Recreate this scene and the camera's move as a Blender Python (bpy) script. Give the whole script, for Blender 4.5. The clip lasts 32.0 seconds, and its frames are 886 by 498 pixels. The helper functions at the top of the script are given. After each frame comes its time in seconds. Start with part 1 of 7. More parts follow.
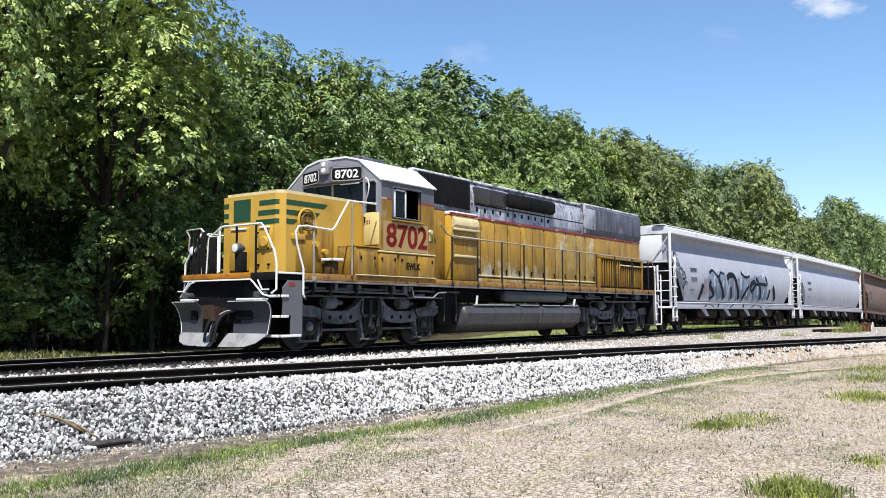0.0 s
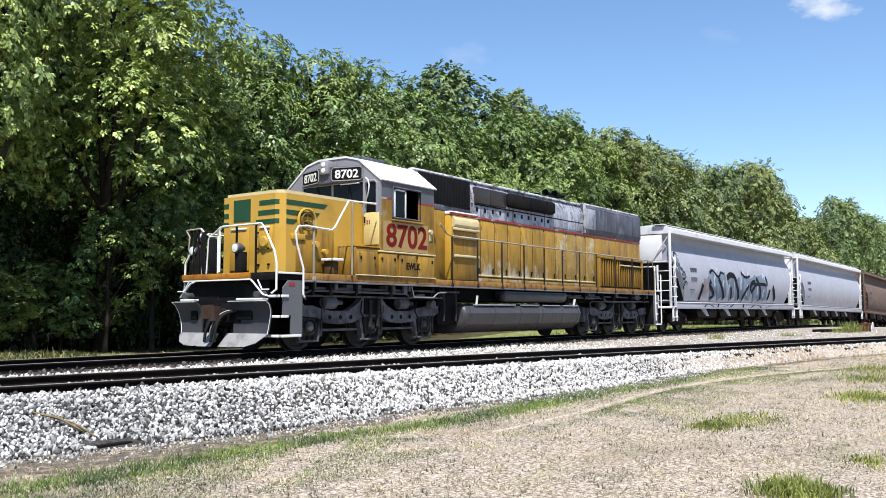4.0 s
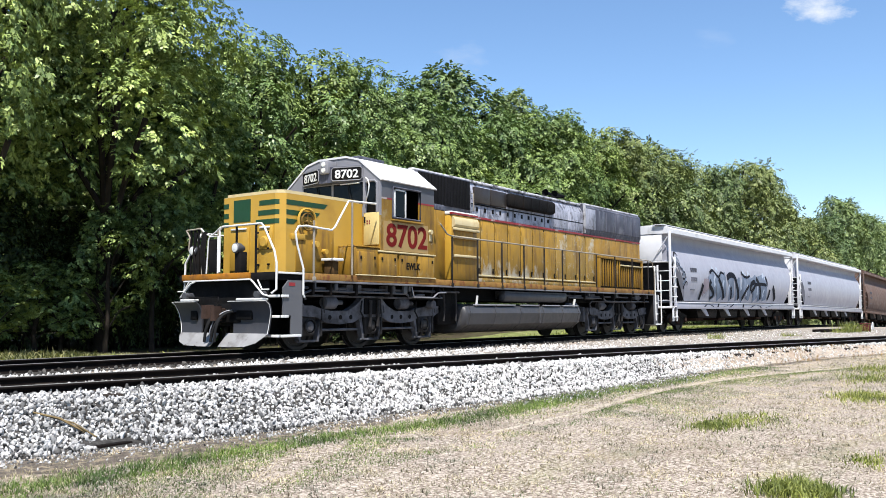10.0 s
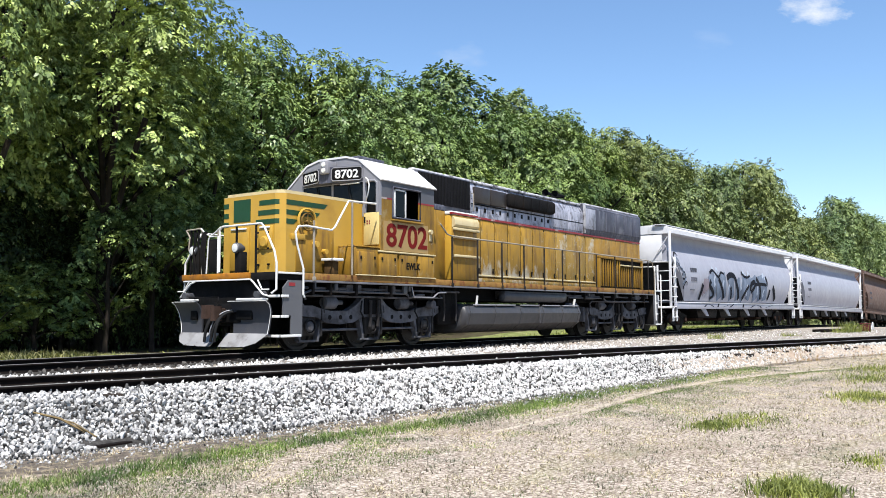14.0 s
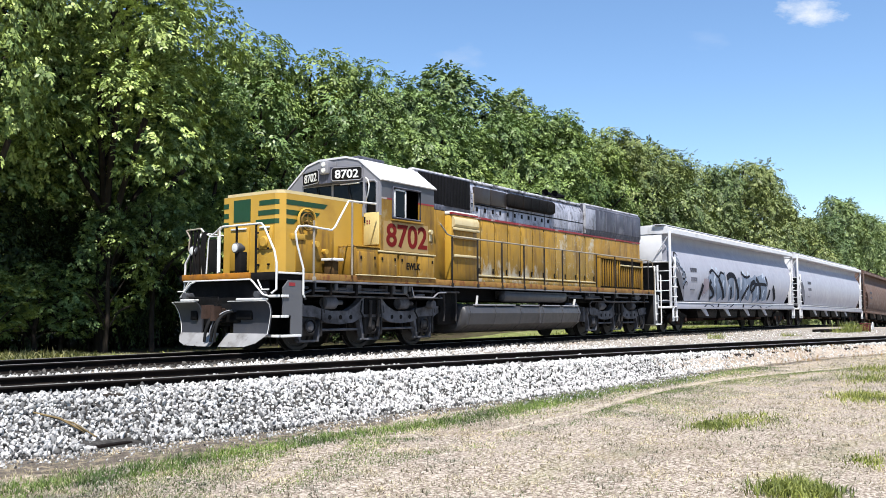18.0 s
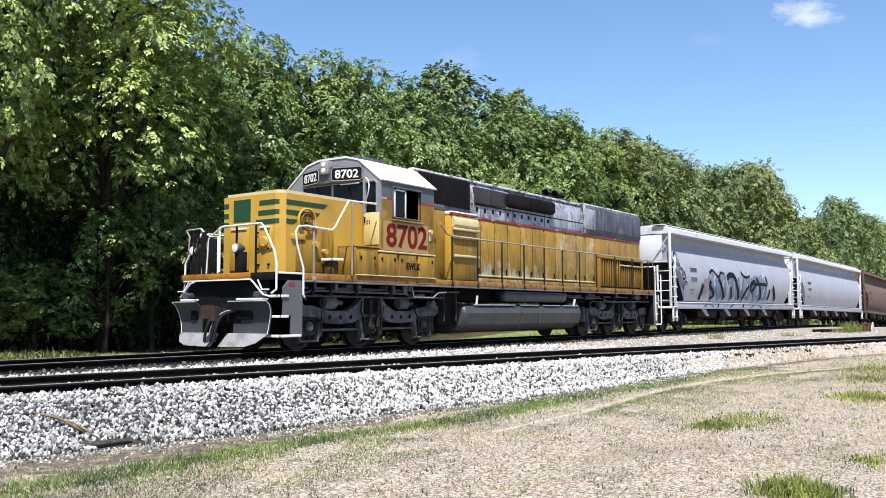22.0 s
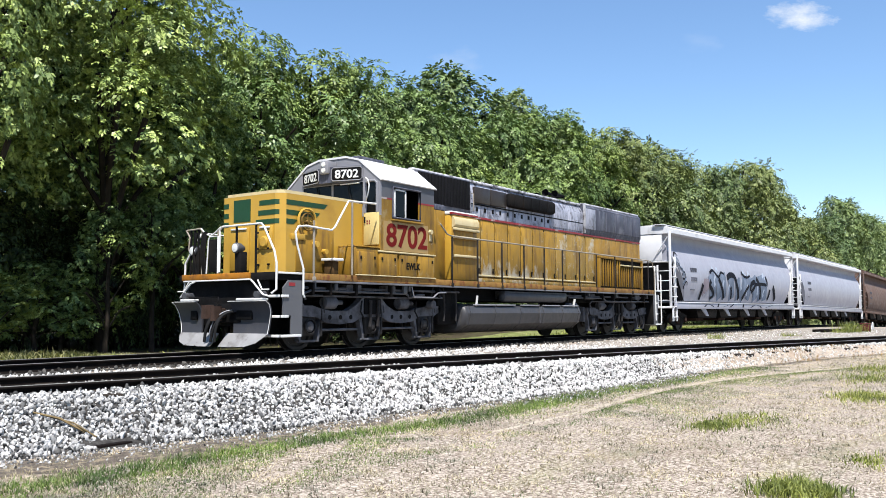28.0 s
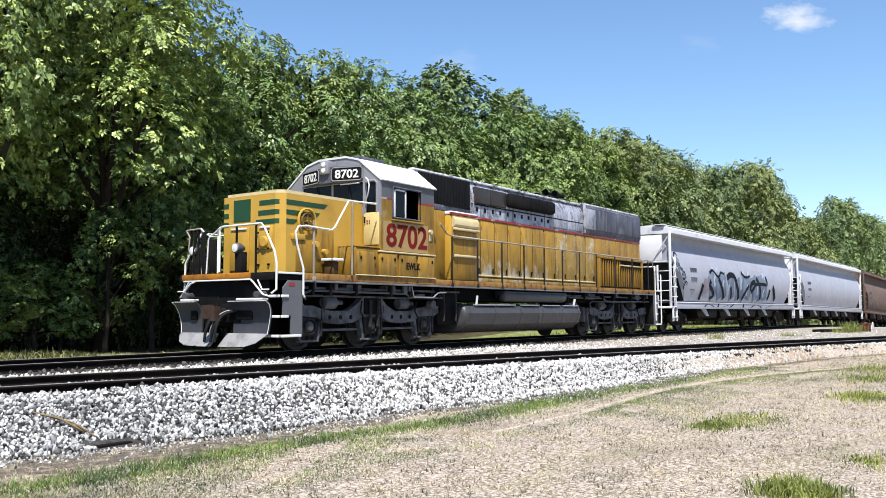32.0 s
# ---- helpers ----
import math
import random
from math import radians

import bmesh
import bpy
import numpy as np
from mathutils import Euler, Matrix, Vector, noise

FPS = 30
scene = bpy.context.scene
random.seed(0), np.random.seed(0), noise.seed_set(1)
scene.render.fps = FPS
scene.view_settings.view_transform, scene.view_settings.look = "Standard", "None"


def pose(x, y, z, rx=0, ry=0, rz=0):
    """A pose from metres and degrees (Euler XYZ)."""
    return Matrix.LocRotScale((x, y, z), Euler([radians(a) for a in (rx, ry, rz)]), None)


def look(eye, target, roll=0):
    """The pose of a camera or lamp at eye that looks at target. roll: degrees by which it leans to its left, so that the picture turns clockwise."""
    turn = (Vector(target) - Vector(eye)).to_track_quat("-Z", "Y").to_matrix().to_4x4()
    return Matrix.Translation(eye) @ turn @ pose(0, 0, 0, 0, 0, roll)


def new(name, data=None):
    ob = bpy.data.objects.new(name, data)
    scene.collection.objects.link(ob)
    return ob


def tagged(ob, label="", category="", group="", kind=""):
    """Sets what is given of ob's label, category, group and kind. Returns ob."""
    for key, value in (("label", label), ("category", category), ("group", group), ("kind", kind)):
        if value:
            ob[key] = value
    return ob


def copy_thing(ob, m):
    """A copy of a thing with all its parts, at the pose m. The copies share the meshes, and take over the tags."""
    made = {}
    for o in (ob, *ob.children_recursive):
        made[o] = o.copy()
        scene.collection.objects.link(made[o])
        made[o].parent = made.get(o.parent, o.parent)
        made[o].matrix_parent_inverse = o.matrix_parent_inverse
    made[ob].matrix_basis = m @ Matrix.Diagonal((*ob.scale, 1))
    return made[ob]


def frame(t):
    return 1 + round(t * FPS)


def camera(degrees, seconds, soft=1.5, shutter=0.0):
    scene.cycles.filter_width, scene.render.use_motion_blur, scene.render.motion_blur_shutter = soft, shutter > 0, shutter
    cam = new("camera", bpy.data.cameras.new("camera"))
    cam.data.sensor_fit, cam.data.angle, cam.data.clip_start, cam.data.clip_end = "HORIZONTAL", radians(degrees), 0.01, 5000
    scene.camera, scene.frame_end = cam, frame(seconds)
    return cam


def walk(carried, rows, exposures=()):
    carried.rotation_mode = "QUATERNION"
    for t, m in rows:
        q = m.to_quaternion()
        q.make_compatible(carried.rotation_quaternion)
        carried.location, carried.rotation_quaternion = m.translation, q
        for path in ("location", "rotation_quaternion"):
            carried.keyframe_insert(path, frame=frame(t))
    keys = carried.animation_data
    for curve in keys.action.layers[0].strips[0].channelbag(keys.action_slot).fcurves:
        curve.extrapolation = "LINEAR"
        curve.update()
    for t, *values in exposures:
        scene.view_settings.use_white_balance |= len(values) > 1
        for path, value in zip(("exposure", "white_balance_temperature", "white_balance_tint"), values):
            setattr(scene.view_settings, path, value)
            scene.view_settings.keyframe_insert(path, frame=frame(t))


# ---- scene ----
cam = camera(53.9, 32.0, soft=0.7)
EYE = (-15.834, -14.649, 0.80)
YAW, PITCH = radians(54.32), radians(4.226)
AIM = tuple(e + 20 * d for e, d in zip(EYE, (math.cos(PITCH) * math.sin(YAW), math.cos(PITCH) * math.cos(YAW), math.sin(PITCH))))
walk(cam, [(0.0, look(EYE, AIM, -0.19)), (32.0, look(EYE, AIM, -0.19))], exposures=[(0.0, 0.97), (8.0, 1.02), (32.0, 1.03)])

# ---- light: clear midday sky, high sun ahead of the train ----
SUN = Vector((-0.38, -0.3, 0.875)).normalized()
world = bpy.data.worlds.new("sky")
scene.world = world
world.use_nodes = True
wn = world.node_tree.nodes
sky = wn.new("ShaderNodeTexSky")
sky.sky_type = "NISHITA"
sky.sun_disc = False
sky.sun_elevation = math.asin(SUN.z)
sky.sun_rotation = math.atan2(SUN.x, SUN.y)
sky.air_density, sky.dust_density, sky.ozone_density = 1.0, 0.3, 4.2
wn["Background"].inputs["Strength"].default_value = 0.097
rich = wn.new("ShaderNodeHueSaturation")
rich.inputs["Saturation"].default_value = 1.05
world.node_tree.links.new(sky.outputs["Color"], rich.inputs["Color"])
world.node_tree.links.new(rich.outputs["Color"], wn["Background"].inputs["Color"])
sun = new("sun", bpy.data.lights.new("sun", "SUN"))
sun.data.energy, sun.data.angle, sun.data.color = 4.9, radians(0.53), (1.0, 0.96, 0.9)
sun.matrix_world = look((0, 0, 60), tuple(Vector((0, 0, 60)) - SUN * 10))


# ---- materials ----
def nodes_of(name):
    m = bpy.data.materials.new(name)
    m.use_nodes = True
    return m, m.node_tree.nodes, m.node_tree.links, m.node_tree.nodes["Principled BSDF"]


def ramp(n, l, fac, stops):
    r = n.new("ShaderNodeValToRGB")
    els = r.color_ramp.elements
    while len(els) < len(stops):
        els.new(0.5)
    for e, (p, c) in zip(els, stops):
        e.position, e.color = p, (*c, 1) if len(c) == 3 else c
    l.new(fac, r.inputs["Fac"])
    return r.outputs["Color"]


def noise_of(n, l, coord, scale, detail=4, rough=0.6, stretch=None):
    t = n.new("ShaderNodeTexNoise")
    t.inputs["Scale"].default_value, t.inputs["Detail"].default_value, t.inputs["Roughness"].default_value = scale, detail, rough
    if stretch:
        mp = n.new("ShaderNodeMapping")
        mp.inputs["Scale"].default_value = stretch
        l.new(coord, mp.inputs["Vector"])
        coord = mp.outputs["Vector"]
    l.new(coord, t.inputs["Vector"])
    return t.outputs["Fac"]


def mixed(n, l, fac, a, b, mode="MIX"):
    m = n.new("ShaderNodeMix")
    m.data_type, m.blend_type = "RGBA", mode
    for sock, v in ((m.inputs[0], fac), (m.inputs[6], a), (m.inputs[7], b)):
        if hasattr(v, "is_linked"):
            l.new(v, sock)
        elif isinstance(v, (int, float)):
            sock.default_value = v
        else:
            sock.default_value = (*v, 1)
    return m.outputs[2]


def surface(name, col, rough=0.6, metal=0.0, var=0.18, scale=1.5, dirt=None, dirt_from=0.55, dirt_to=0.75, dirt_scale=1.2, streak=False, bump=0.15, grain=35, chips=None, chip_at=0.66, spread=0.0, patch=None, scuff=None, lit=0.605):
    """Paint or bare stuff with tone drift, dirt or streaks, chips and fine relief."""
    m, n, l, p = nodes_of(name)
    col, dirt, chips = ([v * lit for v in c] if c else c for c in (col, dirt, chips))
    patch = ([v * lit for v in patch[0]], *patch[1:]) if patch else None
    co = n.new("ShaderNodeTexCoord").outputs["Object"]
    tone = noise_of(n, l, co, scale, 5)
    lo, hi = [c * (1 - var) for c in col], [min(1, c * (1 + var)) for c in col]
    c = ramp(n, l, tone, [(0.3, lo), (0.7, hi)])
    if dirt:
        k = noise_of(n, l, co, dirt_scale, 7, 0.65, (6, 6, 0.7) if streak else None)
        k = ramp(n, l, k, [(dirt_from, (0, 0, 0)), (dirt_to, (1, 1, 1))])
        c = mixed(n, l, k, c, dirt)
    if patch:
        pc, p0, p1, ps = patch
        k = noise_of(n, l, co, ps, 8, 0.72, (1.0, 1.0, 0.8))
        k = ramp(n, l, k, [(p0, (0, 0, 0)), (p1, (1, 1, 1))])
        c = mixed(n, l, k, c, pc)
    if chips:
        k = noise_of(n, l, co, 9, 6, 0.7)
        k = ramp(n, l, k, [(chip_at, (0, 0, 0)), (chip_at + 0.03, (1, 1, 1))])
        c = mixed(n, l, k, c, chips)
    if scuff:
        sc, z0, z1 = scuff
        sep, fade = n.new("ShaderNodeSeparateXYZ"), n.new("ShaderNodeMapRange")
        l.new(co, sep.inputs[0]), l.new(sep.outputs["Z"], fade.inputs["Value"])
        for key, v in (("From Min", z0), ("From Max", z1), ("To Min", 0.16), ("To Max", -0.12)):
            fade.inputs[key].default_value = v
        add = n.new("ShaderNodeMath")
        l.new(noise_of(n, l, co, 2.4, 7, 0.68, (1.6, 1.0, 0.8)), add.inputs[0]), l.new(fade.outputs[0], add.inputs[1])
        c = mixed(n, l, ramp(n, l, add.outputs[0], [(0.56, (0, 0, 0)), (0.7, (1, 1, 1))]), c, [v * lit for v in sc])
    if spread:
        info = n.new("ShaderNodeObjectInfo")
        c = mixed(n, l, 1.0, c, ramp(n, l, info.outputs["Random"], [(0, (1 - spread,) * 3), (1, (1, 1, 1))]), "MULTIPLY")
    l.new(c, p.inputs["Base Color"])
    p.inputs["Metallic"].default_value = metal
    p.inputs["Specular IOR Level"].default_value = 0.4 if rough < 0.52 else 0.25 if rough < 0.6 else 0.08
    r = ramp(n, l, noise_of(n, l, co, scale * 4, 3), [(0.3, (max(0, rough - 0.12),) * 3), (0.7, (min(1, rough + 0.12),) * 3)])
    l.new(r, p.inputs["Roughness"])
    if bump:
        b = n.new("ShaderNodeBump")
        b.inputs["Strength"].default_value, b.inputs["Distance"].default_value = bump, 0.02
        l.new(noise_of(n, l, co, grain, 4), b.inputs["Height"])
        l.new(b.outputs["Normal"], p.inputs["Normal"])
    return m


# weathered, and dimmed for the sides that get less sun
YELLOW = surface("weathered_dimmed_yellow_paint", (0.45, 0.25, 0.03), 0.55, var=0.25, dirt=(0.17, 0.095, 0.04), dirt_from=0.47, dirt_to=0.7, streak=True, chips=(0.55, 0.49, 0.38), chip_at=0.66, bump=0.1, spread=0.25, patch=((0.52, 0.4, 0.19), 0.58, 0.7, 1.7))
WORN_YELLOW = surface("worn_pale_yellow_paint", (0.48, 0.3, 0.065), 0.55, var=0.25, dirt=(0.2, 0.12, 0.06), dirt_from=0.5, dirt_to=0.7, streak=True, chips=(0.66, 0.6, 0.5), chip_at=0.6, bump=0.1, spread=0.2, patch=((0.6, 0.53, 0.4), 0.55, 0.65, 1.9))
DOOR_YELLOW = surface("scraped_yellow_door_paint", (0.47, 0.27, 0.036), 0.55, var=0.25, dirt=(0.2, 0.115, 0.045), dirt_from=0.5, dirt_to=0.72, streak=True, chips=(0.58, 0.52, 0.4), chip_at=0.66, bump=0.1, spread=0.2, patch=((0.54, 0.42, 0.2), 0.58, 0.7, 1.7), scuff=((0.66, 0.6, 0.48), 1.85, 2.65))
# cream paint; on top edges and ledges it also holds the sunlit highlight
CREAM = surface("cream_paint_and_highlight", (0.72, 0.6, 0.34), 0.5, var=0.1, dirt=(0.45, 0.3, 0.12), dirt_from=0.55, dirt_to=0.8, dirt_scale=3, bump=0.05)
# same yellow as the sides, brightened for the sun on the front
NOSE_YELLOW = surface("sunlit_yellow_paint", (0.66, 0.39, 0.052), 0.42, var=0.08, dirt=(0.38, 0.2, 0.03), dirt_from=0.52, dirt_to=0.85, bump=0.04)
SILL_RUST = surface("rust_speckled_sill_paint", (0.36, 0.2, 0.06), 0.65, var=0.25, dirt=(0.22, 0.085, 0.04), dirt_from=0.49, dirt_to=0.62, dirt_scale=5, chips=(0.55, 0.45, 0.3), chip_at=0.64)
ORANGE = surface("rusty_orange_paint", (0.5, 0.2, 0.025), 0.6, var=0.2, dirt=(0.2, 0.09, 0.04), dirt_from=0.5, dirt_to=0.7, dirt_scale=3, chips=(0.55, 0.5, 0.45), chip_at=0.68)
GREEN = surface("green_stripe_paint", (0.011, 0.068, 0.024), 0.45, var=0.12, bump=0.03)
RED = surface("red_stripe_paint", (0.33, 0.024, 0.028), 0.5, var=0.15, dirt=(0.5, 0.42, 0.4), dirt_from=0.58, dirt_to=0.64, dirt_scale=2.4, bump=0.03)
NUMBER_RED = surface("red_number_paint", (0.19, 0.016, 0.014), 0.75, var=0.2, bump=0.02)
PEELING = surface("peeling_pale_grey_paint", (0.5, 0.52, 0.62), 0.5, var=0.25, dirt=(0.1, 0.1, 0.12), dirt_from=0.5, dirt_to=0.64, streak=True, dirt_scale=1.4, chips=(0.05, 0.04, 0.04), chip_at=0.62, spread=0.3, patch=((0.14, 0.145, 0.18), 0.52, 0.62, 1.5))
RUST_BLACK = surface("rust_brown_black_steel", (0.035, 0.026, 0.022), 0.45, var=0.4, dirt=(0.12, 0.11, 0.11), dirt_from=0.55, dirt_to=0.68, spread=0.4)
DARK_GREY = surface("dark_grey_paint", (0.082, 0.087, 0.12), 0.55, var=0.3, dirt=(0.24, 0.245, 0.29), dirt_from=0.5, dirt_to=0.75, streak=True, patch=((0.2, 0.205, 0.25), 0.55, 0.68, 1.6), chips=(0.36, 0.36, 0.4), chip_at=0.69)
ROOF_GREY = surface("light_grey_roof_paint", (0.86, 0.86, 0.88), 0.5, var=0.08, dirt=(0.3, 0.28, 0.27), dirt_from=0.62, dirt_to=0.85)
# worn roof edge paint, whitened as the highlight along the edge
RIDGE = surface("patchy_roof_edge_highlight", (0.8, 0.8, 0.84), 0.5, var=0.2, dirt=(0.14, 0.14, 0.155), dirt_from=0.5, dirt_to=0.6, dirt_scale=2.2, chips=(0.1, 0.07, 0.06), chip_at=0.62)
CORNER_GLINT = surface("patchy_bleached_highlight", (0.5, 0.5, 0.53), 0.5, var=0.2, dirt=(0.12, 0.11, 0.11), dirt_from=0.48, dirt_to=0.62, dirt_scale=3.5, chips=(0.1, 0.07, 0.06), chip_at=0.62)
CAB_GREY = surface("cab_front_grey_paint", (0.3, 0.3, 0.33), 0.5, var=0.1, dirt=(0.2, 0.2, 0.2), dirt_from=0.6, dirt_to=0.85)
UPPER_CAB_GREY = surface("upper_cab_grey_paint", (0.12, 0.123, 0.14), 0.5, var=0.1, dirt=(0.15, 0.14, 0.15), dirt_from=0.6, dirt_to=0.85)
STEP_GREY = surface("step_grey_paint", (0.1, 0.102, 0.113), 0.5, var=0.1, dirt=(0.1, 0.095, 0.09), dirt_from=0.62, dirt_to=0.85, lit=0.8)
PILOT_GREY = surface("pilot_grey_paint", (0.066, 0.068, 0.076), 0.5, var=0.12, dirt=(0.09, 0.085, 0.08), dirt_from=0.6, dirt_to=0.85, chips=(0.12, 0.07, 0.05), chip_at=0.74, lit=0.8)
PLOUGH_GREY = surface("scuffed_plough_paint", (0.046, 0.048, 0.058), 0.55, var=0.15, dirt=(0.075, 0.072, 0.075), dirt_from=0.55, dirt_to=0.8, chips=(0.12, 0.1, 0.09), chip_at=0.72, lit=0.8)
TRUCK_GREY = surface("grimy_truck_grey", (0.1, 0.101, 0.112), 0.75, var=0.3, scale=3, dirt=(0.02, 0.018, 0.017), dirt_from=0.45, dirt_to=0.7, dirt_scale=2.5, bump=0.35, lit=1.0)
TRUCK_DARK = surface("oily_dark_steel", (0.036, 0.034, 0.034), 0.6, var=0.35, scale=3, dirt=(0.01, 0.009, 0.009), dirt_from=0.45, dirt_to=0.7, dirt_scale=2.5, bump=0.35, lit=1.0)
TANK_GREY = surface("fuel_tank_grey", (0.05, 0.05, 0.056), 0.5, var=0.15, dirt=(0.07, 0.065, 0.06), dirt_from=0.5, dirt_to=0.8, streak=True, bump=0.05, lit=0.8)
BLACK = surface("sooty_black_steel", (0.006, 0.006, 0.0065), 0.8, var=0.4, scale=4, dirt=(0.016, 0.013, 0.011), dirt_from=0.5, dirt_to=0.8, bump=0.3, lit=1.0)
SCREEN = surface("black_intake_screen", (0.012, 0.012, 0.014), 0.8, var=0.15, bump=0.5, grain=120)
WHITE = surface("white_handrail_paint", (0.95, 0.95, 0.93), 0.45, var=0.08, dirt=(0.4, 0.36, 0.3), dirt_from=0.6, dirt_to=0.8, dirt_scale=4, bump=0.03)
POST_DARK = surface("grimy_post_paint", (0.03, 0.026, 0.024), 0.6, var=0.3, scale=3, dirt=(0.1, 0.07, 0.04), dirt_from=0.55, dirt_to=0.75, bump=0.05)
RAILING_GREY = surface("grey_handrail_paint", (0.4, 0.35, 0.28), 0.5, var=0.2, dirt=(0.15, 0.1, 0.05), dirt_from=0.5, dirt_to=0.8, bump=0.05)
RUSTY = surface("rusted_cast_steel", (0.036, 0.023, 0.018), 0.85, var=0.35, scale=4, dirt=(0.05, 0.03, 0.025), dirt_from=0.45, dirt_to=0.7, dirt_scale=4, bump=0.4, lit=1.0)
RAIL_SIDE = surface("rail_rust", (0.012, 0.009, 0.008), 0.85, var=0.3, scale=3, bump=0.3)
RAIL_TOP = surface("worn_rail_head", (0.4, 0.38, 0.35), 0.4, metal=0.5, var=0.2, scale=5, bump=0.05)
WHEEL = surface("worn_wheel_steel", (0.026, 0.023, 0.021), 0.55, metal=0.3, var=0.3, scale=6, bump=0.2, lit=1.0)
TIE = surface("creosoted_tie_wood", (0.055, 0.045, 0.038), 0.9, var=0.35, scale=3, dirt=(0.16, 0.14, 0.12), dirt_from=0.55, dirt_to=0.75, dirt_scale=6, bump=0.7, grain=22, spread=0.35)
RUBBER = surface("black_rubber_hose", (0.02, 0.02, 0.021), 0.7, bump=0.1)
HOPPER_GREY = surface("hopper_grey_paint", (0.425, 0.435, 0.515), 0.5, var=0.07, scale=0.6, dirt=(0.34, 0.34, 0.38), dirt_from=0.5, dirt_to=0.85, streak=True, bump=0.04, chips=(0.3, 0.22, 0.18), chip_at=0.76)
HOPPER_LIGHT = surface("hopper_light_grey_paint", (0.85, 0.86, 0.9), 0.5, var=0.08, dirt=(0.36, 0.34, 0.32), dirt_from=0.58, dirt_to=0.8, bump=0.05)
# near-black, to paint the shade under the hopper ends
SLOPE_SHADE = surface("shaded_slope_sheet", (0.02, 0.02, 0.023), 0.8, var=0.3, scale=3, dirt=(0.008, 0.008, 0.009), dirt_from=0.45, dirt_to=0.7)
HOPPER_RUST = surface("hopper_oxide_paint", (0.17, 0.11, 0.09), 0.65, var=0.18, dirt=(0.34, 0.3, 0.28), dirt_from=0.5, dirt_to=0.8, streak=True, bump=0.06)
INK = surface("black_spray_paint", (0.012, 0.014, 0.022), 0.75, var=0.2, bump=0)
FILL_INK = surface("grey_blue_spray_paint", (0.22, 0.27, 0.36), 0.75, var=0.3, scale=2, bump=0)
PINK_INK = surface("faint_pink_spray_paint", (0.36, 0.31, 0.35), 0.75, var=0.1, bump=0)
PALE_INK = surface("pale_blue_spray_paint", (0.55, 0.62, 0.75), 0.75, var=0.1, bump=0)
STRAW_STICK = surface("dry_straw_wood", (0.22, 0.16, 0.08), 0.8, var=0.2, scale=8)
MAROON = surface("faded_maroon_paint", (0.13, 0.014, 0.032), 0.75, var=0.2, scale=6)
BARK = surface("tree_bark", (0.045, 0.036, 0.03), 0.9, var=0.35, scale=4, bump=0.9, grain=14)


def glass(name, tint, rough=0.05):
    m, _, _, p = nodes_of(name)
    p.inputs["Base Color"].default_value, p.inputs["Roughness"].default_value = (*tint, 1), rough
    p.inputs["Specular IOR Level"].default_value = 0.09
    p.inputs["Transmission Weight"].default_value = 0.15
    return m


# pane colour near black, for the unlit cab behind it
PANE = glass("dark_window_glass", (0.005, 0.006, 0.007))
LENS = glass("headlight_lens", (0.6, 0.61, 0.59), 0.15)


def foliage(name, dark, light, thin=0.45, gloss=0.02, even=0.0):
    m, n, l, p = nodes_of(name)
    dark, light = [0.605 * v for v in dark], [0.605 * v for v in light]
    n.remove(p)
    geo = n.new("ShaderNodeNewGeometry")
    c = ramp(n, l, geo.outputs["Random Per Island"], [(0.0, [a + even * (b - a) for a, b in zip(dark, light)]), (0.68, light), (1.0, [v * 1.25 for v in light])])
    pos = noise_of(n, l, geo.outputs["Position"], 1.3, 4)
    c = mixed(n, l, 1.0, c, ramp(n, l, pos, [(0.36, (0.48, 0.54, 0.56)), (0.6, (1.24, 1.2, 1.03))]), "MULTIPLY")
    if even:
        own = n.new("ShaderNodeObjectInfo").outputs["Random"]
        c = mixed(n, l, 1.0, c, ramp(n, l, own, [(0.0, (0.58, 0.68, 0.74)), (0.45, (0.95, 0.98, 1.0)), (1.0, (1.12, 1.08, 1.0))]), "MULTIPLY")
    d, t, g = n.new("ShaderNodeBsdfDiffuse"), n.new("ShaderNodeBsdfTranslucent"), n.new("ShaderNodeBsdfGlossy")
    l.new(c, d.inputs["Color"])
    l.new(mixed(n, l, 1.0, c, (1.2, 1.25, 0.7), "MULTIPLY"), t.inputs["Color"])
    g.inputs["Roughness"].default_value, g.inputs["Color"].default_value = 0.42, (0.75, 0.78, 0.7, 1)
    a, b = n.new("ShaderNodeMixShader"), n.new("ShaderNodeMixShader")
    a.inputs[0].default_value, b.inputs[0].default_value = thin, gloss
    l.new(d.outputs[0], a.inputs[1]), l.new(t.outputs[0], a.inputs[2])
    l.new(a.outputs[0], b.inputs[1]), l.new(g.outputs[0], b.inputs[2])
    l.new(b.outputs[0], n["Material Output"].inputs["Surface"])
    return m


LEAF = foliage("broadleaf_green", (0.07, 0.105, 0.032), (0.285, 0.39, 0.14), 0.12, 0.03, 0.4)
# LEAF lightened for the tall left trees: sun on their clumps put into the colour
LEAF_BRIGHT = foliage("sunlit_broadleaf_green", (0.085, 0.125, 0.038), (0.43, 0.56, 0.2), 0.12, 0.03, 0.4)
# sapling leaves lightened: stands in for sun flecks that don't reach them
LEAF_FLECKED = foliage("sun_flecked_sapling_leaf", (0.06, 0.09, 0.03), (0.36, 0.46, 0.17), 0.12, 0.02, 0.4)
# understorey leaves darkened to carry the shade below the crowns
LEAF_DARK = foliage("shaded_understorey_green", (0.018, 0.028, 0.012), (0.09, 0.125, 0.055), 0.1)
LEAF_DEEP = foliage("deep_blue_green_leaf", (0.07, 0.105, 0.045), (0.25, 0.34, 0.15), 0.1, 0.03, 0.4)
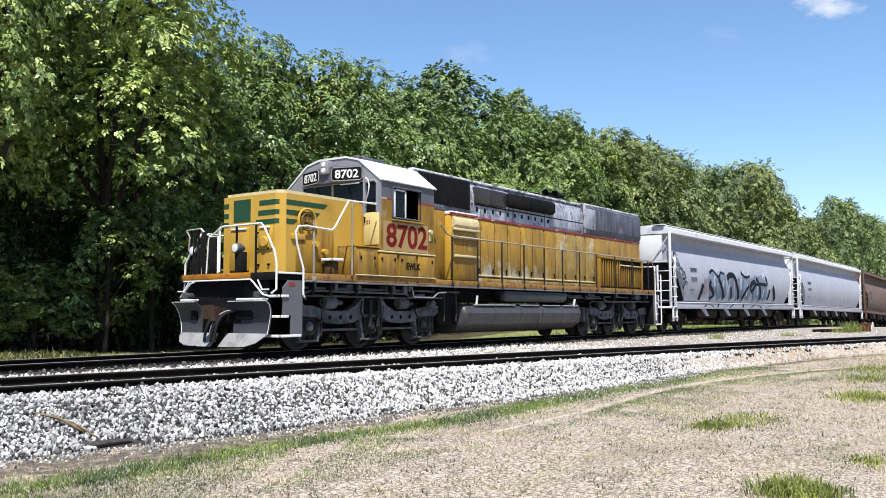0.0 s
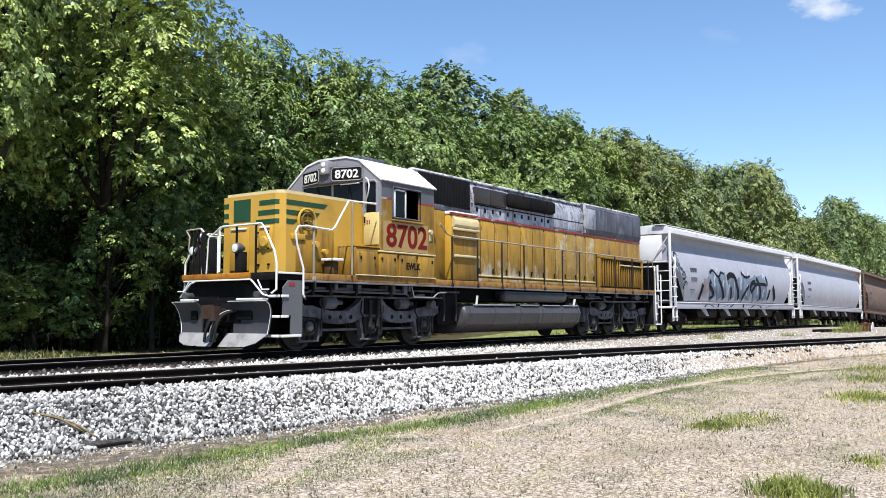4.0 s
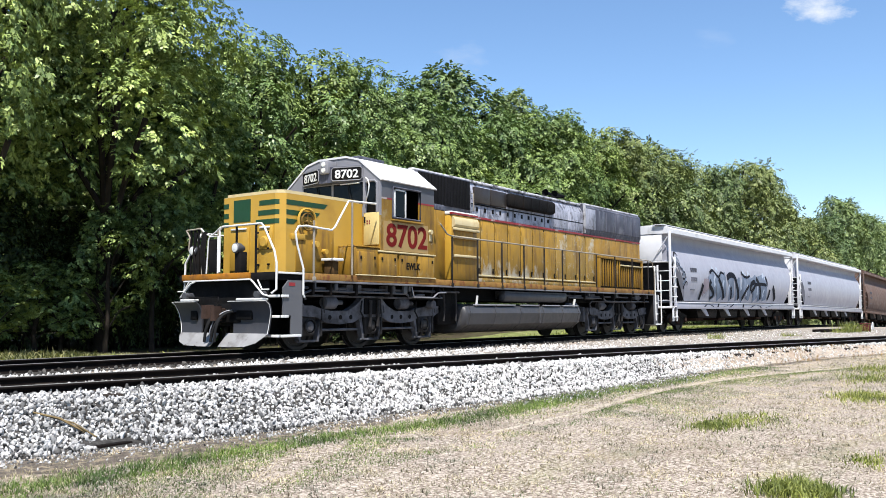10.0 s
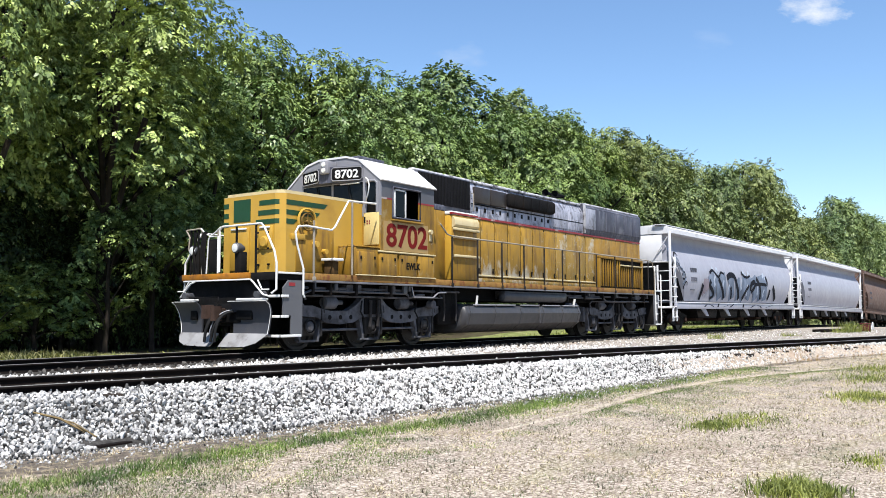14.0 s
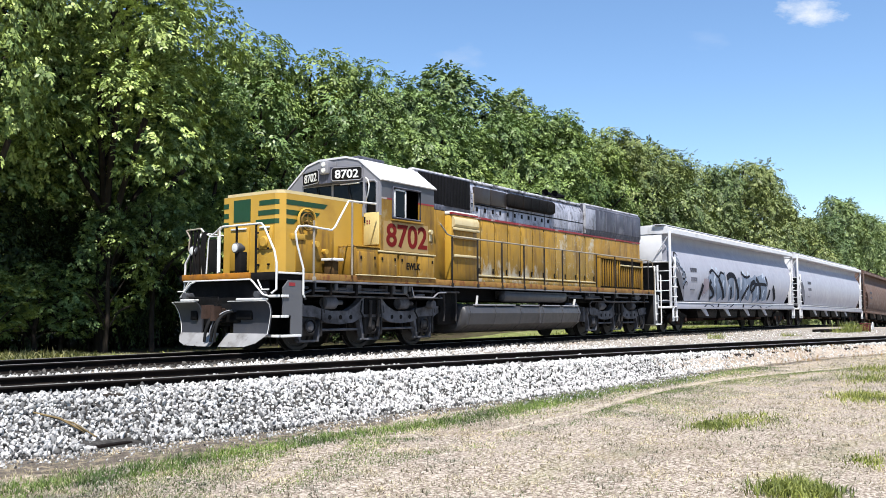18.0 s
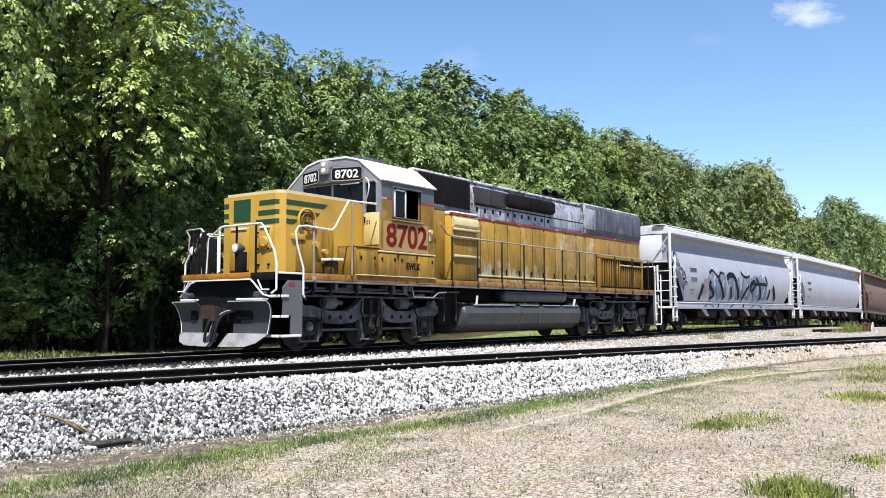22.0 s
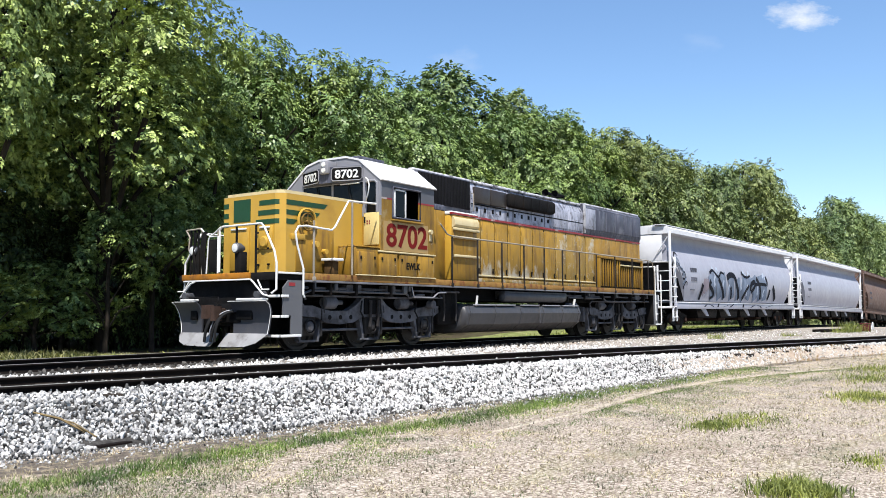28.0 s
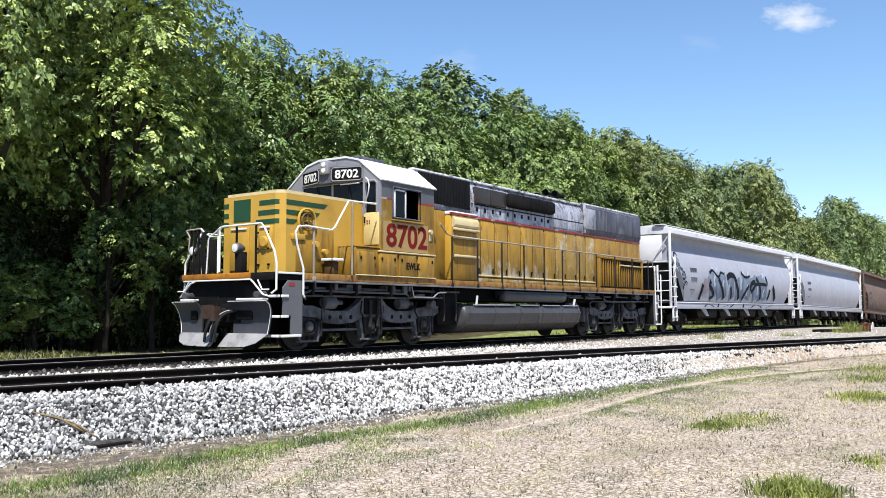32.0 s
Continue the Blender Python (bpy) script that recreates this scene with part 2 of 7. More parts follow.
LEAF_FAR = foliage("dusty_far_green", (0.08, 0.105, 0.046), (0.275, 0.34, 0.145), 0.1, 0.025, 0.4)
GRASS_GREEN = foliage("green_grass", (0.065, 0.115, 0.03), (0.225, 0.325, 0.092), 0.22)
TUFT_GREEN = foliage("yellowish_tuft_grass", (0.11, 0.14, 0.035), (0.38, 0.42, 0.13), 0.25)
GRASS_DRY = foliage("dry_grass_blade", (0.13, 0.1, 0.07), (0.74, 0.65, 0.54), 0.25)


def stone_material(name, lo, mid, hi):
    m, n, l, p = nodes_of(name)
    lo, mid, hi = ([0.605 * v for v in c] for c in (lo, mid, hi))
    geo = n.new("ShaderNodeNewGeometry")
    c = ramp(n, l, geo.outputs["Random Per Island"], [(0, lo), (0.35, mid), (1, hi)])
    k = noise_of(n, l, geo.outputs["Position"], 14, 5)
    c = mixed(n, l, 1.0, c, ramp(n, l, k, [(0.3, (0.8, 0.78, 0.76)), (0.7, (1.1, 1.1, 1.1))]), "MULTIPLY")
    l.new(c, p.inputs["Base Color"])
    p.inputs["Roughness"].default_value = 0.9
    p.inputs["Specular IOR Level"].default_value = 0.12
    b = n.new("ShaderNodeBump")
    b.inputs["Strength"].default_value, b.inputs["Distance"].default_value = 0.4, 0.01
    l.new(noise_of(n, l, geo.outputs["Position"], 60, 3), b.inputs["Height"])
    l.new(b.outputs["Normal"], p.inputs["Normal"])
    return m


STONE = stone_material("limestone_ballast", (0.16, 0.155, 0.147), (0.82, 0.805, 0.785), (1.02, 1.0, 0.98))
GREY_STONE = stone_material("greyed_limestone_ballast", (0.03, 0.03, 0.03), (0.38, 0.38, 0.38), (0.95, 0.94, 0.93))
# bed darkened so the shade in the gaps between stones is in its colour
BALLAST_BED = surface("ballast_gap_shade", (0.05, 0.047, 0.045), 0.95, var=0.4, scale=10, dirt=(0.1, 0.095, 0.09), dirt_from=0.45, dirt_to=0.65, dirt_scale=14, bump=1.0, grain=25)
PALE_BED = surface("pale_ballast_bed", (0.42, 0.38, 0.33), 0.95, var=0.35, scale=4, dirt=(0.17, 0.14, 0.115), dirt_from=0.48, dirt_to=0.66, dirt_scale=5, chips=(0.7, 0.67, 0.62), chip_at=0.6, bump=1.0, grain=25)
DIRTY_BED = surface("oil_stained_ballast", (0.06, 0.055, 0.05), 0.9, var=0.45, scale=8, dirt=(0.16, 0.15, 0.14), dirt_from=0.55, dirt_to=0.75, dirt_scale=12, bump=1.0, grain=25)


def ground_material():
    m, n, l, p = nodes_of("dry_lawn_with_green_patches")
    geo = n.new("ShaderNodeNewGeometry")
    pos = geo.outputs["Position"]
    fine = noise_of(n, l, pos, 30, 6, 0.72)
    # dark end of the speckle stands for small shadows among the straw
    c = ramp(n, l, fine, [(0.38, (0.0767, 0.0562, 0.0409)), (0.49, (0.247, 0.204, 0.166)), (0.6, (0.469, 0.417, 0.358))])
    mid = noise_of(n, l, pos, 1.1, 5, 0.65, (0.6, 1.4, 1))
    c = mixed(n, l, ramp(n, l, mid, [(0.56, (0, 0, 0)), (0.74, (0.4,) * 3)]), c, mixed(n, l, fine, (0.0847, 0.103, 0.0302), (0.242, 0.242, 0.103)))
    big = noise_of(n, l, pos, 0.35, 4)
    c = mixed(n, l, ramp(n, l, big, [(0.55, (0, 0, 0)), (0.72, (0.5,) * 3)]), c, (0.181, 0.139, 0.0971))
    l.new(c, p.inputs["Base Color"])
    p.inputs["Roughness"].default_value = 0.95
    p.inputs["Specular IOR Level"].default_value = 0.1
    b = n.new("ShaderNodeBump")
    b.inputs["Strength"].default_value, b.inputs["Distance"].default_value = 0.8, 0.03
    l.new(noise_of(n, l, pos, 22, 5), b.inputs["Height"])
    l.new(b.outputs["Normal"], p.inputs["Normal"])
    return m


GROUND = ground_material()


# ---- building kit ----
def prism(bm, prof, axis, a, b):
    """A profile pushed along an axis: (y, z) along x, (x, z) along y, (x, y) along z."""
    put = {"x": lambda s, p: (s, p[0], p[1]), "y": lambda s, p: (p[0], s, p[1]), "z": lambda s, p: (p[0], p[1], s)}[axis]
    lo, hi = [bm.verts.new(put(a, p)) for p in prof], [bm.verts.new(put(b, p)) for p in prof]
    fs = [bm.faces.new(lo), bm.faces.new(hi)]
    fs += [bm.faces.new((lo[i], lo[i - 1], hi[i - 1], hi[i])) for i in range(len(prof))]
    bmesh.ops.recalc_face_normals(bm, faces=fs)
    return lo + hi


def box(bm, x0, x1, y0, y1, z0, z1, bev=0.0):
    vs = prism(bm, [(x0, z0), (x1, z0), (x1, z1), (x0, z1)], "y", y0, y1)
    if bev:
        es = {e for v in vs for e in v.link_edges}
        bmesh.ops.bevel(bm, geom=list(es), offset=bev, segments=2, affect="EDGES", profile=0.5)
    return bm


def rod(bm, pts, r, seg=8, r_end=None):
    """A round bar through points; r_end tapers it."""
    pts = [Vector(p) for p in pts]
    rings, ref = [], None
    for i, p in enumerate(pts):
        d = (pts[min(i + 1, len(pts) - 1)] - pts[max(i - 1, 0)]).normalized()
        ref = ref if ref is not None else (Vector((0, 0, 1)) if abs(d.z) < 0.9 else Vector((1, 0, 0)))
        u = d.cross(ref)
        u = u.normalized() if u.length > 1e-4 else d.orthogonal().normalized()
        v = u.cross(d)
        ref = v
        rr = r if r_end is None else r + (r_end - r) * i / max(1, len(pts) - 1)
        rings.append([bm.verts.new(p + rr * (math.cos(2 * math.pi * k / seg) * u + math.sin(2 * math.pi * k / seg) * v)) for k in range(seg)])
    fs = [bm.faces.new(rings[0]), bm.faces.new(rings[-1][::-1])]
    for a, b in zip(rings, rings[1:]):
        fs += [bm.faces.new((a[k], b[k], b[(k + 1) % seg], a[(k + 1) % seg])) for k in range(seg)]
    bmesh.ops.recalc_face_normals(bm, faces=fs)
    return bm


def lathe(bm, prof, centre, axis="y", seg=28):
    """A profile of (along, radius) turned about an axis through centre."""
    c, rings = Vector(centre), []
    for s, r in prof:
        ring = []
        for k in range(seg):
            a = 2 * math.pi * k / seg
            q = {"y": (r * math.cos(a), s, r * math.sin(a)), "x": (s, r * math.cos(a), r * math.sin(a)), "z": (r * math.cos(a), r * math.sin(a), s)}[axis]
            ring.append(bm.verts.new(c + Vector(q)))
        rings.append(ring)
    fs = [bm.faces.new(rings[0]), bm.faces.new(rings[-1])]
    for a, b in zip(rings, rings[1:]):
        fs += [bm.faces.new((a[k], b[k], b[(k + 1) % seg], a[(k + 1) % seg])) for k in range(seg)]
    bmesh.ops.recalc_face_normals(bm, faces=fs)
    return bm


def mesh_of(name, bm, material):
    me = bpy.data.meshes.new(name)
    bm.to_mesh(me)
    bm.free()
    me.materials.append(material)
    me.shade_smooth()
    me.set_sharp_from_angle(angle=radians(32))
    return me


def part(name, bm, material, parent=None, label=""):
    ob = new(name, mesh_of(name, bm, material))
    ob.parent = parent
    return tagged(ob, label)


def bm_():
    return bmesh.new()


def boxed(name, material, parent, x0, x1, y0, y1, z0, z1, bev=0.012, label=""):
    return part(name, box(bm_(), x0, x1, y0, y1, z0, z1, bev), material, parent, label)


def rodded(name, material, parent, pts, r, seg=8, label=""):
    return part(name, rod(bm_(), pts, r, seg), material, parent, label)


def thing(name, label, category, group="", at=(0, 0, 0)):
    ob = new(name)
    ob.location = at
    ob.empty_display_size = 0.2
    return tagged(ob, label, category, group)


def raw_mesh(name, verts, faces, material):
    """Many small faces at once; all faces have the same number of corners."""
    verts, faces = np.asarray(verts, np.float32), np.asarray(faces, np.int32)
    me = bpy.data.meshes.new(name)
    k = faces.shape[1]
    me.vertices.add(len(verts))
    me.vertices.foreach_set("co", verts.ravel())
    me.loops.add(faces.size)
    me.loops.foreach_set("vertex_index", faces.ravel())
    me.polygons.add(len(faces))
    me.polygons.foreach_set("loop_start", np.arange(0, faces.size, k, dtype=np.int32))
    me.update(calc_edges=True)
    me.materials.append(material)
    return me


def lettering(name, words, height, material, parent, m, width=None, bold=0.0, label=""):
    cu = bpy.data.curves.new(name, "FONT")
    cu.body, cu.size, cu.extrude, cu.offset, cu.align_x, cu.align_y = words, 1.0, 0.004, bold, "CENTER", "CENTER"
    tmp = bpy.data.objects.new(name, cu)
    me = bpy.data.meshes.new_from_object(tmp)
    bpy.data.objects.remove(tmp)
    co = np.empty(len(me.vertices) * 3)
    me.vertices.foreach_get("co", co)
    co = co.reshape(-1, 3)
    lo, hi = co.min(0), co.max(0)
    k = height / (hi[1] - lo[1])
    kx = width / (hi[0] - lo[0]) if width else k
    co = (co - (lo + hi) / 2) * (kx, k, 1)
    me.vertices.foreach_set("co", co.ravel())
    me.materials.clear()
    me.materials.append(material)
    ob = new(name, me)
    ob.parent, ob.matrix_basis = parent, m
    return tagged(ob, label)


# ---- lie of the land ----
def near_rail(x):
    """The siding's rail on the lawn side; it swings away from the main track."""
    x = max(-22.0, min(40.0, x))
    return -7.02 - 0.215 * x - 0.0017 * x * x


def main_line(x):
    """Sideways place of the main track: straight."""
    return 0.0


def grade(x):
    """The line falls gently beyond the first hopper."""
    return -0.0004 * max(0.0, x - 36.0) ** 2 if x < 80 else -0.774 - 0.0352 * min(x - 80, 30)


def smooth(a, b, v):
    v = max(0.0, min(1.0, (v - a) / (b - a)))
    return v * v * (3 - 2 * v)


def bank(x):
    """Width of the gravel shoulder beyond the siding's rail."""
    return 2.08 - 0.5 * smooth(-10.0, -5.0, x) - 0.75 * smooth(-4.5, 3.5, x)


def land(x, y):
    foot = -0.52 + 0.16 * smooth(-4.0, 9.0, x)
    e = near_rail(x)
    s = e - y
    z = -0.15 + (foot + 0.15) * smooth(0.45, bank(x), s)
    z += -0.1 * smooth(3.0, 9.0, s)
    far = smooth(13.0, 22.0, x)
    z += -(0.25 - 0.19 * far) * smooth(1.7, 3.4, y - main_line(x)) + 0.12 * far * smooth(3.5, 8.0, y - main_line(x))
    z += 0.02 * noise.noise((x * 0.5, y * 0.5, 0)) * smooth(0.5, 2.0, abs(s - bank(x)))
    z += grade(x)
    return z


# ---- ground, ballast, tracks ----
def sheet(name, xs, ys, material, lift, label, bumps=0.0):
    v = [(x, y, land(x, y) + lift + (bumps * noise.noise((x * 5, y * 5, 3)) if bumps else 0)) for x in xs for y in ys]
    ny = len(ys)
    f = [(i * ny + j, (i + 1) * ny + j, (i + 1) * ny + j + 1, i * ny + j + 1) for i in range(len(xs) - 1) for j in range(ny - 1)]
    me = raw_mesh(name, v, f, material)
    me.shade_smooth()
    return tagged(new(name, me), label, name, kind="structure")


def spread_lines(a, b, step, far):
    """Grid lines, even between a and b, then wider and wider."""
    inner = list(np.arange(a, b + 1e-6, step))
    out, s = [], step
    while s < far:
        s *= 1.6
        out.append(s)
    return [a - s for s in out[::-1]] + inner + [b + s for s in out]


sheet("ground", spread_lines(-18, 30, 0.3, 3000), spread_lines(-16, 8, 0.25, 3000), GROUND, 0.0, "dry mown lawn with green weedy patches beside the tracks")


def ribbon(name, xs, lows, highs, across, material, lift, label, bumps):
    """A strip between two lines that follow the land."""
    v, f = [], []
    for x in xs:
        lo, hi = lows(x), highs(x)
        for j in range(across):
            y = lo + (hi - lo) * j / (across - 1)
            edge = smooth(0, 2, min(j, across - 1 - j))
            v.append((x, y, land(x, y) + lift * edge - 0.02 * (1 - edge) + bumps * noise.noise((x * 6, y * 6, 1)) * edge))
    for i in range(len(xs) - 1):
        f += [(i * across + j, (i + 1) * across + j, (i + 1) * across + j + 1, i * across + j + 1) for j in range(across - 1)]
    me = raw_mesh(name, v, f, material)
    me.shade_smooth()
    return tagged(new(name, me), label, "ballast", kind="structure")


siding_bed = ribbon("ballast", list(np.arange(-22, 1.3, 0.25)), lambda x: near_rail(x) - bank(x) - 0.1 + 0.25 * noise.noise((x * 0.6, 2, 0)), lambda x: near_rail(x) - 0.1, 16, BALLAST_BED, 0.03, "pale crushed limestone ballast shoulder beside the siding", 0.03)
ribbon("ballast", list(np.arange(-22, 40, 0.25)), lambda x: near_rail(x) - 0.15, lambda x: -1.6 + 0 * x, 26, PALE_BED, 0.02, "pale crushed limestone ballast between the tracks", 0.02)
main_bed = ribbon("track_bed", list(np.arange(-22, 150, 0.6)), lambda x: main_line(x) - 1.75, lambda x: main_line(x) + 1.9, 14, DIRTY_BED, 0.01, "dark oil-stained ballast under the main track", 0.02)


def rail(name, line, xs, label):
    """A flat-bottomed rail: rusty body and a worn running head."""
    body = [(-0.07, -0.16), (0.07, -0.16), (0.07, -0.145), (0.012, -0.125), (0.012, -0.045), (0.036, -0.035), (0.036, -0.006), (-0.036, -0.006), (-0.036, -0.035), (-0.012, -0.045), (-0.012, -0.125), (-0.07, -0.145)]
    head = [(-0.034, -0.006), (0.034, -0.006), (0.03, 0.0), (-0.03, 0.0)]
    top = thing(name, label, "rail", "rails")
    for nm, prof, material in (("rail_body", body, RAIL_SIDE), ("rail_head", head, RAIL_TOP)):
        v = [(x, line(x) + p[0], p[1] + grade(x)) for x in xs for p in prof]
        k = len(prof)
        f = [(i * k + j, i * k + (j + 1) % k, (i + 1) * k + (j + 1) % k, (i + 1) * k + j) for i in range(len(xs) - 1) for j in range(k)]
        ob = new(nm, raw_mesh(nm, v, f, material))
        ob.parent = top
    return top


SX = list(np.arange(-22, 40.1, 1.0))
MX = list(np.arange(-22, 150, 2.0))
rail("siding_rail", near_rail, SX, "rusty siding rail with a worn head on wooden ties")
rail("siding_rail", lambda x: near_rail(x) + 1.565, SX, "rusty siding rail with a worn head on wooden ties")
rail("main_rail", lambda x: main_line(x) - 0.755, MX, "rusty main track rail under the train")
rail("main_rail", lambda x: main_line(x) + 0.755, MX, "rusty main track rail under the train")

tie_bm = box(bm_(), -0.115, 0.115, -1.3, 1.3, -0.18, 0.0, 0.015)
TIE_MESH = mesh_of("railroad_tie", tie_bm, TIE)
rng = random.Random(5)
x = -16.0
while x < 30:
    c, s = near_rail(x) + 0.78, (near_rail(x + 0.5) - near_rail(x - 0.5))
    t = new("railroad_tie", TIE_MESH)
    t.matrix_basis = pose(x, c + rng.uniform(-0.06, 0.06) - (0.12 if x < -8.4 else 0), (-0.1 if x < -8.4 else -0.136) + rng.uniform(-0.03, 0.012), 0, 0, math.degrees(math.atan(s)) + rng.uniform(-2, 2))
    tagged(t, "weathered dark wooden tie half buried in pale ballast", "railroad tie", "siding ties")
    x += 0.52 + rng.uniform(-0.04, 0.04)
x = -16.0
while x < 75:
    t = new("railroad_tie", TIE_MESH)
    t.matrix_basis = pose(x, main_line(x) + rng.uniform(-0.05, 0.05), grade(x) - 0.16 + rng.uniform(-0.01, 0.005), 0, 0, rng.uniform(-1.5, 1.5))
    tagged(t, "oil-dark wooden tie under the main track", "railroad tie", "main track ties")
    x += 0.52

SHADE_SOIL = surface("leaf_litter_soil", (0.075, 0.06, 0.04), 0.95, var=0.4, scale=3, dirt=(0.1, 0.11, 0.04), dirt_from=0.45, dirt_to=0.7, dirt_scale=1.5, bump=0.8, grain=18)
litter = ribbon("woodland_floor", list(np.arange(-24, 150, 1.0)), lambda x: 3.4 + 0.5 * noise.noise((x * 0.4, 1, 1)), lambda x: 26.0, 40, SHADE_SOIL, 0.03, "dark leaf litter and weeds under the trees", 0.02)
litter["category"] = "ground"
far_litter = ribbon("woodland_floor", list(np.arange(-24, 260, 4.0)), lambda x: 25.5, lambda x: 160.0, 30, SHADE_SOIL, 0.06, "dark leaf litter deeper in the wood", 0.02)
far_litter["category"] = "ground"

STRIP = surface("yellow_green_weedy_turf", (0.2, 0.235, 0.08), 0.95, var=0.3, scale=4, dirt=(0.4, 0.38, 0.2), dirt_from=0.5, dirt_to=0.7, dirt_scale=2, bump=0.8, grain=22)
turf = ribbon("turf", list(np.arange(-24, 150, 1.0)), lambda x: main_line(x) + 1.95, lambda x: main_line(x) + 5.0 + 3.0 * smooth(5, 10, x) + 7.0 * smooth(1.5, -1.5, x) + 0.5 * noise.noise((x * 0.4, 1, 6)), 10, STRIP, 0.05, "sunlit yellow-green weedy turf between track and wood", 0.02)
turf["category"] = "grass"

SAND = surface("sandy_shoulder", (0.5, 0.42, 0.34), 0.95, var=0.3, scale=7, dirt=(0.34, 0.22, 0.14), dirt_from=0.5, dirt_to=0.7, dirt_scale=1.2, bump=0.9, grain=26)
sand = ribbon("sand", list(np.arange(0.9, 40, 0.25)), lambda x: near_rail(x) - bank(x) - 0.1 + 0.25 * noise.noise((x * 0.6, 2, 0)), lambda x: near_rail(x) - 0.1, 12, SAND, 0.033, "pinkish sandy shoulder beside the siding", 0.025)
sand["category"] = "sand"


# ---- locomotive ----
def truck(name, parent, cx, label):
    """Three-axle truck: wheels, side frames, springs, journals, brake gear."""
    tr = part(name, box(bm_(), cx - 2.3, cx + 2.3, -0.63, 0.63, 0.34, 1.22, 0.05), BLACK, parent, label)
    for k in (-2.07, 0.0, 2.07):
        for s in (-1, 1):
            w = bm_()
            lathe(w, [(s * 0.66, 0.2), (s * 0.66, 0.545), (s * 0.69, 0.545), (s * 0.695, 0.515), (s * 0.81, 0.508), (s * 0.81, 0.43), (s * 0.77, 0.4), (s * 0.78, 0.2), (s * 0.84, 0.17), (s * 0.84, 0.02)], (cx + k, 0, 0.508))
            part("wheel", w, WHEEL, tr)
        part("axle", rod(bm_(), [(cx + k, -1.0, 0.508), (cx + k, 1.0, 0.508)], 0.09, 12), BLACK, tr)
    for s in (-1, 1):
        y0, y1 = s * 1.02, s * 1.2
        fr = bm_()
        prof = [(-2.55, 0.98), (-2.5, 0.78), (-2.2, 0.74), (-1.85, 0.72), (-1.55, 0.6), (-1.1, 0.56), (-0.65, 0.6), (-0.35, 0.72), (0.35, 0.72), (0.65, 0.6), (1.1, 0.56), (1.55, 0.6), (1.85, 0.72), (2.5, 0.74), (2.75, 0.85), (2.75, 0.98), (2.3, 1.0), (1.75, 0.92), (1.4, 0.86), (0.85, 0.87), (0.55, 1.0), (0.32, 1.2), (-0.32, 1.2), (-0.55, 1.0), (-0.85, 0.87), (-1.4, 0.86), (-1.75, 0.92), (-2.0, 0.98)]
        prism(fr, [(cx + a, b) for a, b in prof], "y", y0, y1)
        sf = part("side_frame", fr, TRUCK_GREY, tr)
        for k in (-1.45, -1.1, -0.75, 0.75, 1.1, 1.45):
            part("frame_hole", rod(bm_(), [(cx + k, s * 1.17, 0.72), (cx + k, s * 1.206, 0.72)], 0.055, 10), BLACK, sf)
        for k in (-2.07, 0.0, 2.07):
            j = boxed("journal_box", TRUCK_DARK, tr, cx + k - 0.2, cx + k + 0.2, s * 0.98, s * 1.16, 0.32, 0.74, 0.03)
            part("journal_cap", lathe(bm_(), [(s * 1.15, 0.12), (s * 1.2, 0.12), (s * 1.23, 0.08), (s * 1.235, 0.02)], (cx + k, 0, 0.52), seg=16), TRUCK_GREY if k < 0 else TRUCK_DARK, j)
            for q in (-0.27, 0.27):
                pd = bm_()
                prism(pd, [(cx + k + q * 1.5 - 0.05, 0.8), (cx + k + q * 1.5 + 0.05, 0.8), (cx + k + q + 0.03, 0.2), (cx + k + q - 0.03, 0.2)], "y", *sorted((s * 1.04, s * 1.17)))
                part("pedestal", pd, TRUCK_GREY, tr)
            sp = bm_()
            for h in range(5):
                lathe(sp, [(0.74 + h * 0.05, 0.1), (0.762 + h * 0.05, 0.115), (0.784 + h * 0.05, 0.1)], (cx + k, s * 1.08, 0), "z", 10)
            part("coil_spring", sp, BLACK, tr)
            boxed("pedestal_tie", TRUCK_GREY, tr, cx + k - 0.34, cx + k + 0.34, s * 1.04, s * 1.14, 0.18, 0.23, 0.01)
        # sand pipes, hoses and hanging levers in front of the wheels
        for k in (-2.07, 0.0, 2.07):
            rodded("sand_pipe", TRUCK_DARK, tr, [(cx + k + 0.42, s * 1.15, 1.25), (cx + k + 0.44, s * 1.2, 0.85), (cx + k + 0.52, s * 0.95, 0.4), (cx + k + 0.5, s * 0.8, 0.16)], 0.022, 6)
            rodded("brake_hose", RUBBER, tr, [(cx + k - 0.4, s * 1.24, 1.1), (cx + k - 0.5, s * 1.28, 0.85), (cx + k - 0.36, s * 1.26, 0.7)], 0.02, 6)
            part("journal_ring", lathe(bm_(), [(s * 1.2, 0.17), (s * 1.215, 0.17), (s * 1.22, 0.15), (s * 1.2, 0.145)], (cx + k, 0, 0.52), seg=16), TRUCK_DARK, tr)
            boxed("brake_lever", TRUCK_DARK, tr, cx + k + 0.33, cx + k + 0.39, s * 1.16, s * 1.2, 0.3, 0.92, 0.012)
        # bolster spring nest, damper, brake cylinders, pipes
        boxed("bolster_end", BLACK, tr, cx - 0.3, cx + 0.3, s * 1.0, s * 1.24, 0.78, 1.16, 0.03)
        for q in (-0.14, 0.14):
            part("damper", rod(bm_(), [(cx + q, s * 1.26, 0.5), (cx + q, s * 1.28, 1.12)], 0.04, 10), TRUCK_DARK, tr)
        for q in (-1.62, 1.0):
            part("brake_cylinder", lathe(bm_(), [(cx + q, 0.12), (cx + q + 0.05, 0.15), (cx + q + 0.32, 0.15), (cx + q + 0.36, 0.06), (cx + q + 0.6, 0.05)], (0, s * 1.16, 1.05), "x", 14), TRUCK_GREY, tr)
